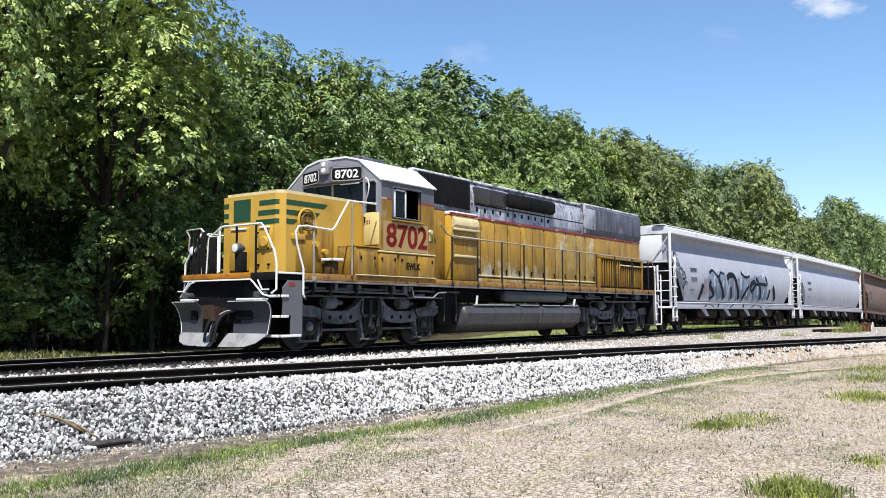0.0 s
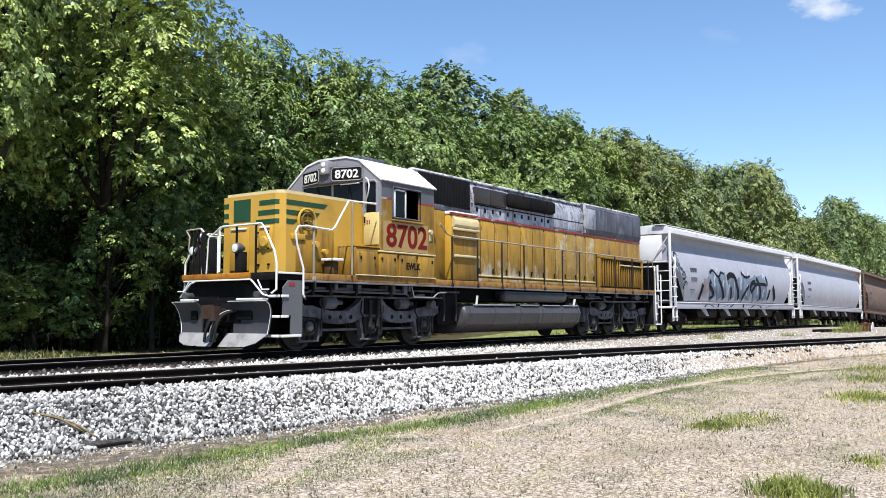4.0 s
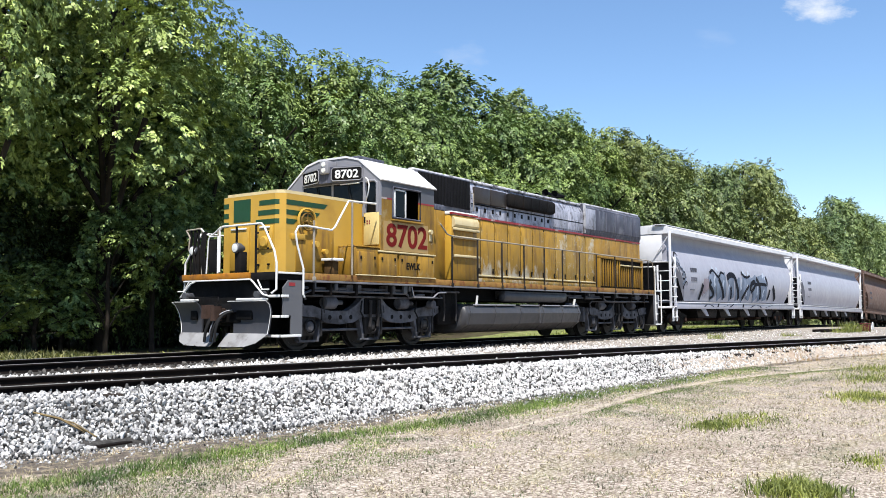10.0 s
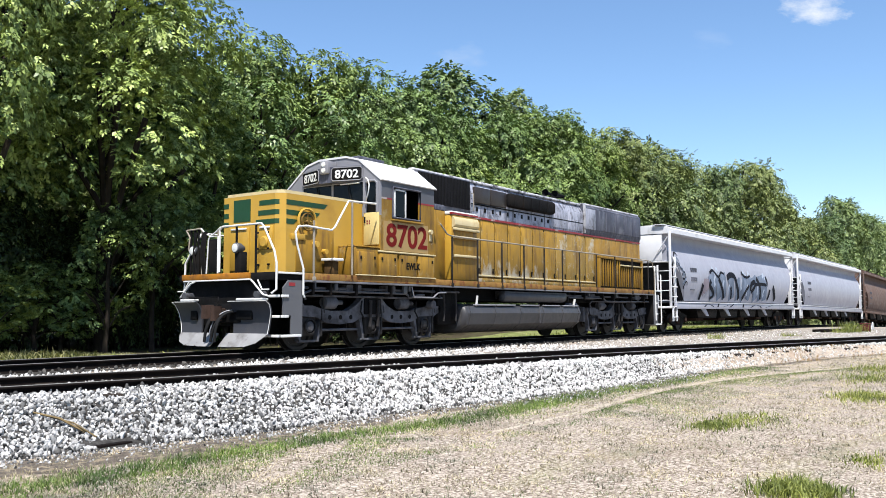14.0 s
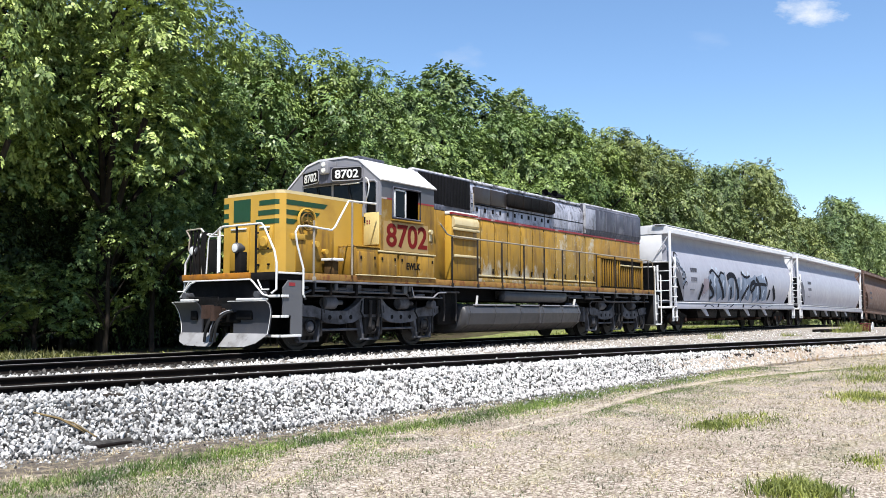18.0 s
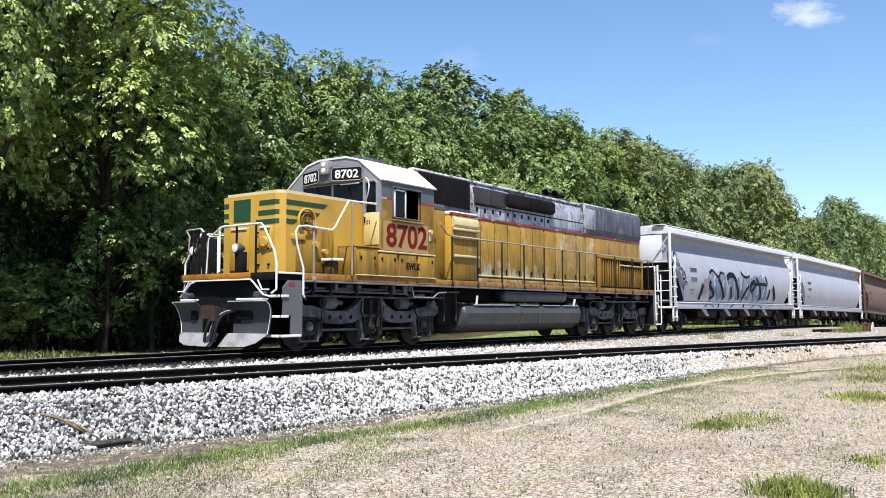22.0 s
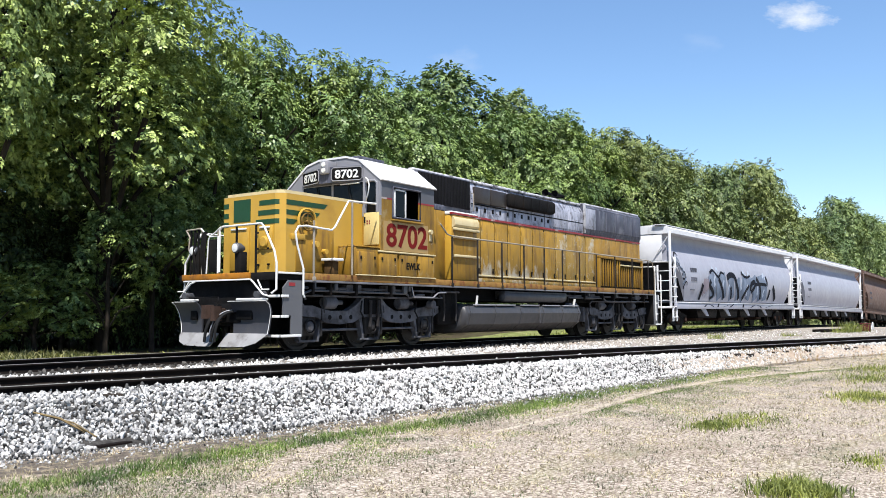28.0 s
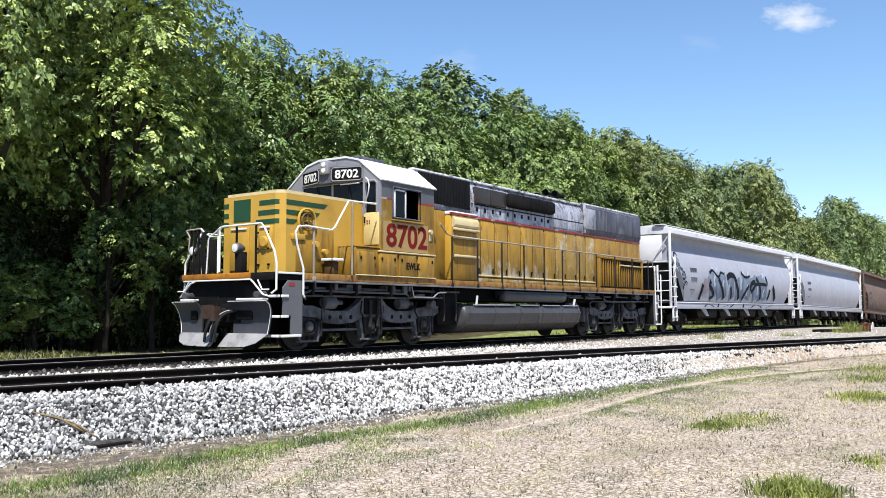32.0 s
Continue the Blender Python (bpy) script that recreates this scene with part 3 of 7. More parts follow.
        rodded("brake_pipe", TRUCK_GREY, tr, [(cx - 2.3, s * 1.22, 0.98), (cx - 2.45, s * 1.24, 1.08), (cx - 2.3, s * 1.25, 1.2), (cx + 1.4, s * 1.25, 1.18), (cx + 1.7, s * 1.25, 1.26), (cx + 2.0, s * 1.25, 1.27)], 0.026)
        for q in (-1.05, 1.05):
            rodded("brake_rod", TRUCK_GREY, tr, [(cx + q - 0.62, s * 1.1, 0.44), (cx + q + 0.62, s * 1.1, 0.44)], 0.03)
            for e in (-0.5, 0.5):
                boxed("brake_shoe", BLACK, tr, cx + q + e - 0.05, cx + q + e + 0.05, s * 0.72, s * 0.84, 0.3, 0.62, 0.02)
                rodded("brake_hanger", BLACK, tr, [(cx + q + e, s * 0.95, 0.4), (cx + q + e * 0.8, s * 1.0, 0.85)], 0.028)
        boxed("sand_pipe_bracket", TRUCK_GREY, tr, cx - 2.62, cx - 2.5, s * 0.9, s * 1.1, 0.5, 1.0, 0.02)
    return tr


def door_row(parent, material, xs, y, z0, z1, s=-1):
    """Tall access doors along the hood, with latches and top vents."""
    for a, b in zip(xs, xs[1:]):
        boxed("door_gap", BLACK, parent, b - 0.022, b + 0.022, y - 0.006, y + 0.002, z0 - 0.02, z1 + 0.05, 0.0)
        d = boxed("hood_door", material, parent, a + 0.022, b - 0.022, y - 0.022 if s < 0 else y - 0.005, y + 0.005 if s < 0 else y + 0.022, z0, z1, 0.006)
        boxed("latch", BLACK, d, b - 0.13, b - 0.09, y - 0.05, y - 0.02, z0 + 0.08, z0 + 0.24, 0.008)
        boxed("door_ledge", CREAM, d, a + 0.03, b - 0.03, y - 0.075, y - 0.02, z0 + 0.0, z0 + 0.05, 0.012)
        for h in (z0 + 0.15, z1 - 0.2):
            boxed("hinge", material, d, a + 0.02, a + 0.05, y - 0.04, y - 0.02, h, h + 0.12, 0.005)


def stanchion(parent, x, y, z0, z1, material):
    p = boxed("handrail_post", material, parent, x - 0.022, x + 0.022, y - 0.018, y + 0.018, z0, z1, 0.006)
    boxed("post_foot", material, p, x - 0.05, x + 0.05, y - 0.03, y + 0.03, z0, z0 + 0.09, 0.006)
    return p


def shell(bm, us, vs, holes, put, d0, d1):
    """A slab with square openings that go through it, as one closed skin."""
    nu, nv = len(us) - 1, len(vs) - 1
    def solid(i, j):
        if not (0 <= i < nu and 0 <= j < nv):
            return False
        return not any(h[0] <= us[i] and us[i + 1] <= h[1] and h[2] <= vs[j] and vs[j + 1] <= h[3] for h in holes)
    grid = {}
    def vert(i, j, d):
        if (i, j, d) not in grid:
            grid[i, j, d] = bm.verts.new(put(us[i], d, vs[j]))
        return grid[i, j, d]
    fs = []
    for i in range(nu):
        for j in range(nv):
            if not solid(i, j):
                continue
            for d in (d0, d1):
                fs.append(bm.faces.new([vert(i, j, d), vert(i + 1, j, d), vert(i + 1, j + 1, d), vert(i, j + 1, d)]))
            for (ii, jj), (p, q) in (((i - 1, j), ((i, j), (i, j + 1))), ((i + 1, j), ((i + 1, j), (i + 1, j + 1))), ((i, j - 1), ((i, j), (i + 1, j))), ((i, j + 1), ((i, j + 1), (i + 1, j + 1)))):
                if not solid(ii, jj):
                    fs.append(bm.faces.new([vert(*p, d0), vert(*q, d0), vert(*q, d1), vert(*p, d1)]))
    bmesh.ops.recalc_face_normals(bm, faces=fs)


def build_locomotive():
    loco = thing("locomotive", "weathered yellow and grey six-axle diesel freight locomotive on the track", "locomotive")
    # -- underframe
    boxed("underframe", BLACK, loco, -3.2, 17.2, -1.0, 1.0, 1.15, 1.5, 0.02)
    boxed("deck", BLACK, loco, -3.45, 17.25, -1.5, 1.5, 1.5, 1.66, 0.01)
    for s in (-1, 1):
        a, b = sorted((s * 1.5, s * 1.56))
        boxed("side_sill", SILL_RUST, loco, -2.62, 16.4, a, b, 1.52, 1.665, 0.008, "rust-speckled ochre deck edge")
        boxed("sill_lip", surface("sill_lip_grey", (0.2, 0.2, 0.22), 0.55, var=0.2, dirt=(0.08, 0.07, 0.06), dirt_from=0.5, dirt_to=0.7) if s < 0 else PILOT_GREY, loco, -2.62, 16.4, a, b - 0.004 if s > 0 else b, 1.47, 1.516, 0.006)
    boxed("front_sill", ORANGE, loco, -3.5, -3.452, -0.84, 1.36, 1.54, 1.665, 0.01, "orange front deck edge")
    boxed("front_sill_lip", WHITE, loco, -3.505, -3.452, -0.86, 1.3, 1.505, 1.536, 0.006)
    boxed("pilot_plate", BLACK, loco, -3.35, -3.29, -1.25, 1.25, 0.55, 1.5, 0.01)
    boxed("buffer_beam", BLACK, loco, -3.47, -3.35, -0.55, 0.55, 0.62, 1.02, 0.02)
    # -- nose
    ch = 0.16
    n = bm_()
    plan = [(-2.75, -0.95 + ch), (-2.75 + ch, -0.97), (-0.06, -0.97), (-0.06, 1.04), (-2.75 + ch, 1.04), (-2.75, 1.02 - ch)]
    prism(n, plan, "z", 1.66, 3.415)
    nose = part("nose", n, NOSE_YELLOW, loco, "glossy yellow short hood with green stripes")
    n = bm_()
    prism(n, plan, "z", 3.417, 3.5)
    tops = [e for e in n.edges if all(v.co.z > 3.45 for v in e.verts)]
    bmesh.ops.bevel(n, geom=tops, offset=0.075, segments=4, affect="EDGES")
    # bevel highlight along the nose top, painted as a cream cap
    part("nose_cap", n, CREAM, nose, "cream top edge, its sun highlight put into the colour")
    boxed("green_panel", GREEN, nose, -2.757, -2.749, -0.02, 0.53, 2.84, 3.34, 0.0, "square green panel")
    for z, ys, xe in ((3.22, -0.3, -1.3), (3.0, -0.27, -1.55), (2.8, -0.2, -2.25)):
        boxed("green_stripe", GREEN, nose, -2.757, -2.749, -0.79, ys, z - 0.05, z + 0.06, 0.0)
        boxed("green_stripe", GREEN, nose, -2.757, -2.749, 0.7, 0.86, z - 0.05, z + 0.06, 0.0)
        b = bm_()
        prism(b, [(-2.754, 0.86), (-2.58, 1.044), (-2.576, 1.04), (-2.75, 0.856)], "z", z - 0.05, z + 0.06)
        part("green_stripe", b, GREEN, nose)
        b = bm_()
        prism(b, [(-2.754, -0.79), (-2.58, -0.974), (-2.576, -0.970), (-2.75, -0.786)], "z", z - 0.05, z + 0.06)
        part("green_stripe", b, GREEN, nose)
        b = bm_()
        prism(b, [(-2.59, z - 0.05), (xe - 0.12, z - 0.05), (xe, z + 0.06), (-2.59, z + 0.06)], "y", -0.976, -0.969)
        part("green_stripe", b, GREEN, nose)
    for y0, y1, nm in ((-0.74, -0.3, "sand_hatch"), (0.0, 0.62, "nose_door")):
        d = boxed(nm, NOSE_YELLOW, nose, -2.785, -2.745, y0, y1, 1.75 if nm == "nose_door" else 2.2, 2.72, 0.015)
        boxed("hatch_handle", WHITE, d, -2.81, -2.785, y0 + 0.06, y1 - 0.06, 2.66, 2.7, 0.008)
    for z in (1.85, 2.2, 2.55):
        for y in (-0.3, -0.62):
            boxed("latch", BLACK, nose, -2.79, -2.75, y - 0.03, y + 0.03, z, z + 0.04, 0.005)
    part("hatch_boss", lathe(bm_(), [(-2.76, 0.13), (-2.81, 0.13), (-2.83, 0.1), (-2.83, 0.02)], (0, -0.5, 2.36), "x", 16), NOSE_YELLOW, nose)
    # hand brake wheel in its guard
    g = bm_()
    rod(g, [(-2.0 + 0.27 * math.cos(a), -1.02, 2.85 + 0.27 * math.sin(a)) for a in np.linspace(-0.6, math.pi + 0.6, 12)], 0.03, 6)
    part("brake_wheel_guard", g, NOSE_YELLOW, nose)
    w = bm_()
    ring = [(-2.0 + 0.19 * math.cos(a), -1.04, 2.83 + 0.19 * math.sin(a)) for a in np.linspace(0, 2 * math.pi, 17)]
    rod(w, ring, 0.018, 6)
    for a in range(4):
        rod(w, [(-2.0, -1.03, 2.83), ring[a * 4]], 0.013, 5)
    lathe(w, [(-1.07, 0.04), (-0.97, 0.05)], (-2.0, 0, 2.83), seg=10)
    part("brake_wheel", w, surface("grimy_yellow_wheel", (0.22, 0.13, 0.035), 0.6, var=0.3, scale=6), nose)
    boxed("brake_chain_box", NOSE_YELLOW, nose, -2.45, -2.05, -1.02, -0.965, 2.42, 2.55, 0.01)
    boxed("nose_door_side", YELLOW, nose, -2.3, -1.1, -0.985, -0.965, 1.72, 2.7, 0.008)
    boxed("equipment_box", YELLOW, nose, -0.98, -0.105, -1.53, -0.975, 1.668, 2.32, 0.03)
    boxed("equipment_lid", YELLOW, nose, -0.96, -0.11, -1.55, -0.98, 2.325, 2.36, 0.01)
    rodded("sand_filler", NOSE_YELLOW, nose, [(-1.75, -0.97, 2.35), (-1.75, -1.1, 2.35)], 0.07, 10)
    rodded("sand_filler", NOSE_YELLOW, nose, [(-1.45, -0.97, 2.2), (-1.45, -1.1, 2.2)], 0.06, 10)
    part("bell_bracket", box(bm_(), -1.56, -1.24, -1.42, -1.02, 1.98, 2.04, 0.01), WHITE, nose)
    boxed("step_box", surface("grimy_bracket_brown", (0.12, 0.07, 0.03), 0.7, var=0.3, scale=6), nose, -1.5, -1.32, -1.34, -1.06, 1.668, 1.978, 0.02)
    # -- cab
    c = bm_()
    # side walls with a window opening, front wall with windows, rear wall
    def wall_y(bm, y0, y1, x0, x1, z0, z1, holes):
        shell(bm, sorted({x0, x1, *[h[0] for h in holes], *[h[1] for h in holes]}), sorted({z0, z1, *[h[2] for h in holes], *[h[3] for h in holes]}), holes, lambda a, d, b: (a, d, b), y0, y1)
    win = (0.36, 1.45, 3.1, 3.84)
    wall_y(c, -1.53, -1.47, -0.05, 2.05, 1.66, 3.52, [(0.36, 1.45, 3.1, 3.52)])
    wall_y(c, 1.47, 1.53, -0.05, 2.05, 1.66, 3.52, [(0.36, 1.45, 3.1, 3.52)])
    box(c, 2.0, 2.05, -1.47, 1.47, 1.66, 3.52)
    part("cab_wall", c, YELLOW, loco, "weathered ochre cab side")
    c = bm_()
    wall_y(c, -1.53, -1.47, -0.05, 2.05, 3.56, 4.0, [(0.36, 1.45, 3.56, 3.84)])
    wall_y(c, 1.47, 1.53, -0.05, 2.05, 3.56, 4.0, [(0.36, 1.45, 3.56, 3.84)])
    prism(c, [(-1.53, 4.0), (1.53, 4.0), (0.86, 4.5), (0.45, 4.58), (-0.45, 4.58), (-0.86, 4.5)], "x", 2.0, 2.05)
    box(c, 2.0, 2.05, -1.47, 1.47, 3.56, 4.0)
    part("upper_cab_wall", c, UPPER_CAB_GREY, loco, "grey upper cab side")
    c = bm_()
    for y0, y1 in ((-1.533, -1.467), (1.467, 1.533)):
        box(c, -0.053, 0.36, y0, y1, 3.52, 3.56)
        box(c, 1.45, 2.053, y0, y1, 3.52, 3.56)
    part("red_stripe", c, RED, loco)
    # front wall: grey frame round the openings
    c = bm_()
    box(c, -0.25, -0.2, -1.53, -0.9, 1.66, 2.42)
    box(c, -0.245, -0.207, -1.53, -0.9, 2.42, 3.12)
    part("front_wall_lower", c, YELLOW, loco)
    c = bm_()
    holes = [(-1.42, -1.1, 3.2, 3.94), (-0.99, -0.03, 3.36, 3.96), (0.03, 0.99, 3.36, 3.96)]
    ys = sorted({-1.53, 1.53, *[h[0] for h in holes], *[h[1] for h in holes]})
    zs = sorted({3.12, 4.0, *[h[2] for h in holes], *[h[3] for h in holes]})
    shell(c, ys, zs, holes, lambda a, d, b: (d, a, b), -0.25, -0.2)
    prism(c, [(-1.53, 4.0), (1.53, 4.0), (0.86, 4.5), (0.45, 4.58), (-0.45, 4.58), (-0.86, 4.5)], "x", -0.25, -0.2)
    part("front_wall", c, CAB_GREY, loco, "pale grey cab front")
    # door paint lightened for the sun falling on its front
    dr = boxed("cab_door", surface("sunlit_door_yellow", (0.8, 0.64, 0.27), 0.5, var=0.1, bump=0.04), loco, -0.275, -0.205, -1.5, -1.03, 2.42, 3.2, 0.02, "bright yellow cab door")
    boxed("door_pane", PANE, dr, -0.235, -0.215, -1.42, -1.1, 3.2, 3.94, 0.0)
    c = bm_()
    rod(c, [(-0.26, -1.44, 3.2), (-0.26, -1.44, 3.9), (-0.26, -1.36, 3.96), (-0.26, -1.16, 3.96), (-0.26, -1.08, 3.9), (-0.26, -1.08, 3.2)], 0.03, 6)
    part("door_frame", c, CAB_GREY, dr)
    boxed("door_handle", BLACK, dr, -0.31, -0.275, -1.1, -1.07, 2.95, 3.1, 0.008)
    for k in (-1.24, -1.17):
        boxed("red_decal", RED, dr, -0.279, -0.2745, k, k + 0.04, 2.92, 2.96, 0.0)
        boxed("red_decal", RED, dr, -0.279, -0.2745, k, k + 0.04, 2.98, 3.02, 0.0)
    for y0, y1 in ((-0.99, -0.03), (0.03, 0.99)):
        wd = boxed("windshield", PANE, loco, -0.235, -0.215, y0, y1, 3.36, 3.96, 0.0)
        rodded("wiper", BLACK, wd, [(-0.265, (y0 + y1) / 2, 3.95), (-0.265, (y0 + y1) / 2 - 0.12, 3.5)], 0.012, 5)
    boxed("sun_visor", WHITE, loco, -0.31, -0.25, -0.9, -0.3, 3.93, 3.955, 0.006)
    # roof
    c = bm_()
    outer = [(-1.57, 3.98), (-0.88, 4.53), (-0.45, 4.64), (0.45, 4.64), (0.88, 4.53), (1.57, 3.98), (1.555, 3.95), (0.86, 4.49), (0.45, 4.59), (-0.45, 4.59), (-0.86, 4.49), (-1.555, 3.95)]
    prism(c, outer, "x", -0.12, 2.12)
    part("cab_roof", c, ROOF_GREY, loco, "pale cab roof")
    c = bm_()
    box(c, 0.5, 1.5, -0.35, 0.35, 4.64, 4.76, 0.03)
    part("roof_vent", c, DARK_GREY, loco)
    rodded("rain_gutter", WHITE, loco, [(-0.1, -1.57, 3.97), (2.1, -1.57, 3.97)], 0.018, 6)
    # headlight and number boards
    c = bm_()
    prism(c, [(-0.25, -1.0), (-0.5, -0.18), (-0.5, 0.18), (-0.25, 1.0)], "z", 3.98, 4.36)
    nbx = part("number_board_housing", c, DARK_GREY, loco)
    c = bm_()
    box(c, -0.58, -0.25, -0.14, 0.14, 4.2, 4.52, 0.03)
    hl = part("headlight_housing", c, CAB_GREY, loco)
    for z in (4.29, 4.43):
        part("headlight", lathe(bm_(), [(-0.6, 0.055), (-0.58, 0.07), (-0.57, 0.07)], (0, 0, z), "x", 14), LENS, hl)
    ang = math.degrees(math.atan2(0.25, 0.82))
    for s in (-1, 1):
        m = Matrix.Translation((-0.392, s * 0.6, 4.17))
        turn = pose(0, 0, 0, 90, 0, -90 - s * ang)
        bd = new("number_board", mesh_of("number_board", box(bm_(), -0.39, 0.39, -0.15, 0.15, -0.005, 0.012, 0.005), BLACK))
        bd.parent, bd.matrix_basis = nbx, m @ turn
        lettering("board_number", "8702", 0.21, WHITE, nbx, m @ turn @ pose(0, 0, 0.016), 0.62, 0.02)
        fr = bm_()
        rod(fr, [(-0.36, -0.16, 0.012), (0.36, -0.16, 0.012), (0.41, -0.11, 0.012), (0.41, 0.11, 0.012), (0.36, 0.16, 0.012), (-0.36, 0.16, 0.012), (-0.41, 0.11, 0.012), (-0.41, -0.11, 0.012), (-0.36, -0.16, 0.012)], 0.014, 5)
        fo = part("board_frame", fr, CAB_GREY, nbx)
        fo.matrix_basis = m @ turn
    for ob in loco.children:
        if ob.name.split(".")[0] in ("front_wall_lower", "front_wall", "cab_door", "windshield", "sun_visor", "number_board_housing", "headlight_housing"):
            ob.location.x = 0.15
    # side window with sliding sash
    c = bm_()
    x0, x1, z0, z1 = win
    rod(c, [(x0, -1.54, z0), (x1, -1.54, z0), (x1, -1.54, z1), (x0, -1.54, z1), (x0, -1.54, z0)], 0.03, 6)
    sw = part("side_window", c, DARK_GREY, loco)
    c = bm_()
    for a in (x0 + 0.1, x0 + 0.52):
        box(c, a - 0.025, a + 0.025, -1.53, -1.5, z0 + 0.03, z1 - 0.03, 0.006)
    box(c, x0 + 0.075, x0 + 0.545, -1.53, -1.5, z1 - 0.07, z1 - 0.03, 0.006)
    part("sliding_sash", c, WHITE, sw)
    boxed("sash_pane", PANE, sw, x0 + 0.1, x0 + 0.5, -1.518, -1.51, z0 + 0.05, z1 - 0.07, 0.0)
    boxed("arm_rest", YELLOW, sw, x0 - 0.05, x1 + 0.1, -1.6, -1.53, z0 - 0.08, z0 - 0.04, 0.01)
    part("cab_console", box(bm_(), 0.2, 1.9, -0.6, 1.3, 1.7, 3.0, 0.05), BLACK, loco)
    # unseen black boxes added to make the inside of the cab dark
    boxed("cab_lining", BLACK, loco, 1.96, 1.995, -1.46, 1.46, 1.7, 3.98, 0.0)
    boxed("cab_lining", BLACK, loco, -0.04, 1.95, 1.44, 1.465, 1.7, 3.95, 0.0)
    boxed("cab_ceiling", BLACK, loco, -0.04, 1.95, -1.4, 1.4, 3.96, 3.99, 0.0)
    boxed("seat_back", BLACK, loco, 0.9, 1.05, -1.2, -0.7, 2.6, 3.5, 0.04)
    rodded("mirror_arm", WHITE, loco, [(-0.14, -1.1, 4.02), (-0.24, -1.2, 4.02), (-0.28, -1.3, 3.96), (-0.28, -1.34, 3.84), (-0.26, -1.3, 3.66), (-0.22, -1.2, 3.5), (-0.14, -1.12, 3.42)], 0.017, 6)
    # number and lettering on the cab side
    boxed("number_panel", surface("tan_panel_paint", (0.45, 0.3, 0.12), 0.55, var=0.1), loco, 0.02, 1.78, -1.537, -1.529, 2.3, 3.0, 0.0, "tan panel behind the cab number")
    lettering("cab_number", "8702", 0.57, NUMBER_RED, loco, pose(0.93, -1.54, 2.67, 90, 0, 0), 1.62, 0.022, "dark red cab number")
    lettering("reporting_mark", "EWLK", 0.17, BLACK, loco, pose(1.12, -1.58, 1.95, 90, 0, 0), 0.55, 0.03)
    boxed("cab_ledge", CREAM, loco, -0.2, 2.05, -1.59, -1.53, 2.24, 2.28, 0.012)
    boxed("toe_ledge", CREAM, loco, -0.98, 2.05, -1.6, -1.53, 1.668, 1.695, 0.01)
    for a in (-0.95, -0.2, 0.55, 1.3):
        boxed("sill_hatch", YELLOW, loco, a + 0.03, a + (0.6 if a < -0.5 else 0.7), -1.575, -1.525, 1.7, 2.22, 0.015)
        for k in (a + 0.12, a + 0.6):
            if 0.75 < k < 1.5:
                continue
            boxed("latch", BLACK, loco, k - 0.025, k + 0.025, -1.595, -1.574, 2.05, 2.12, 0.005)
    rodded("marker_lamp", CREAM, loco, [(1.86, -1.53, 2.85), (1.86, -1.6, 2.85)], 0.06, 10)
    boxed("marker_plate", CREAM, loco, 1.82, 1.92, -1.55, -1.53, 2.62, 2.92, 0.01)
    # -- long hood
    lo_h = boxed("hood", YELLOW, loco, 2.05, 16.6, -0.93, 0.93, 1.66, 3.5, 0.02, "ochre long hood with rust-streaked doors")
    boxed("red_stripe", RED, lo_h, 2.06, 16.605, -0.947, -0.92, 3.502, 3.562, 0.0)
    up = bm_()
    prism(up, [(-0.93, 3.5), (-0.93, 4.3), (-0.78, 4.56), (0.78, 4.56), (0.93, 4.3), (0.93, 3.5)], "x", 4.6, 11.66)
    part("upper_hood", up, PEELING, loco, "peeling grey upper hood")
    boxed("intake_housing", DARK_GREY, loco, 2.05, 4.598, -0.93, 0.93, 3.5, 4.56, 0.02)
    sc = boxed("intake_screen", SCREEN, loco, 2.15, 4.55, -0.965, -0.93, 3.72, 4.52, 0.01, "black inertial filter screen")
    for k in np.arange(2.25, 4.5, 0.15):
        boxed("screen_rib", SCREEN, sc, k, k + 0.02, -0.985, -0.96, 3.75, 4.5, 0.0)
    # added strips that paint the sunlit line on the roof edge
    boxed("hood_ridge", RIDGE, loco, 2.05, 11.66, -0.86, -0.68, 4.545, 4.62, 0.02, "pale strip painting the highlight along the hood roof edge")
    boxed("hood_ridge", RIDGE, loco, 11.7, 16.5, -0.94, -0.8, 4.59, 4.65, 0.015)
    # blanked dynamic brake hatches
    for a, b in ((4.75, 5.6), (5.62, 6.5)):
        boxed("grid_hatch", RUST_BLACK, loco, a, b, -0.99, -0.9, 3.95, 4.42, 0.03)
    boxed("louvre_box", BLACK, loco, 6.55, 9.35, -1.12, -0.85, 4.0, 4.42, 0.09, "black bulged louvre box")
    for k in np.arange(6.75, 9.3, 0.5):
        boxed("louvre_rib", BLACK, loco, k, k + 0.03, -1.135, -1.1, 4.05, 4.36, 0.0)
    for k in np.arange(4.9, 11.5, 0.42):
        if k < 9.3:
            boxed("lifting_slot", BLACK, loco, k, k + 0.09, -0.945, -0.928, 3.72, 3.84, 0.0)
    boxed("upper_seam", BLACK, loco, 4.62, 11.62, -0.96, -0.92, 3.9, 3.93, 0.0)
    # corner highlight painted as a pale strip, with some bleaching
    boxed("hood_corner_strip", CORNER_GLINT, loco, 11.64, 11.71, -1.03, -0.95, 3.58, 4.6, 0.01, "corner of the radiator section, bleached and with its highlight painted")
    for k in (4.62, 6.52, 8.9, 9.5, 10.6, 11.3):
        boxed("panel_seam", DARK_GREY, loco, k, k + 0.03, -0.94, -0.92, 3.58, 4.28, 0.0)
    for k in np.arange(2.3, 11.6, 0.9):
        boxed("lifting_lug", DARK_GREY, loco, k, k + 0.1, -0.86, -0.8, 4.5, 4.58, 0.01)
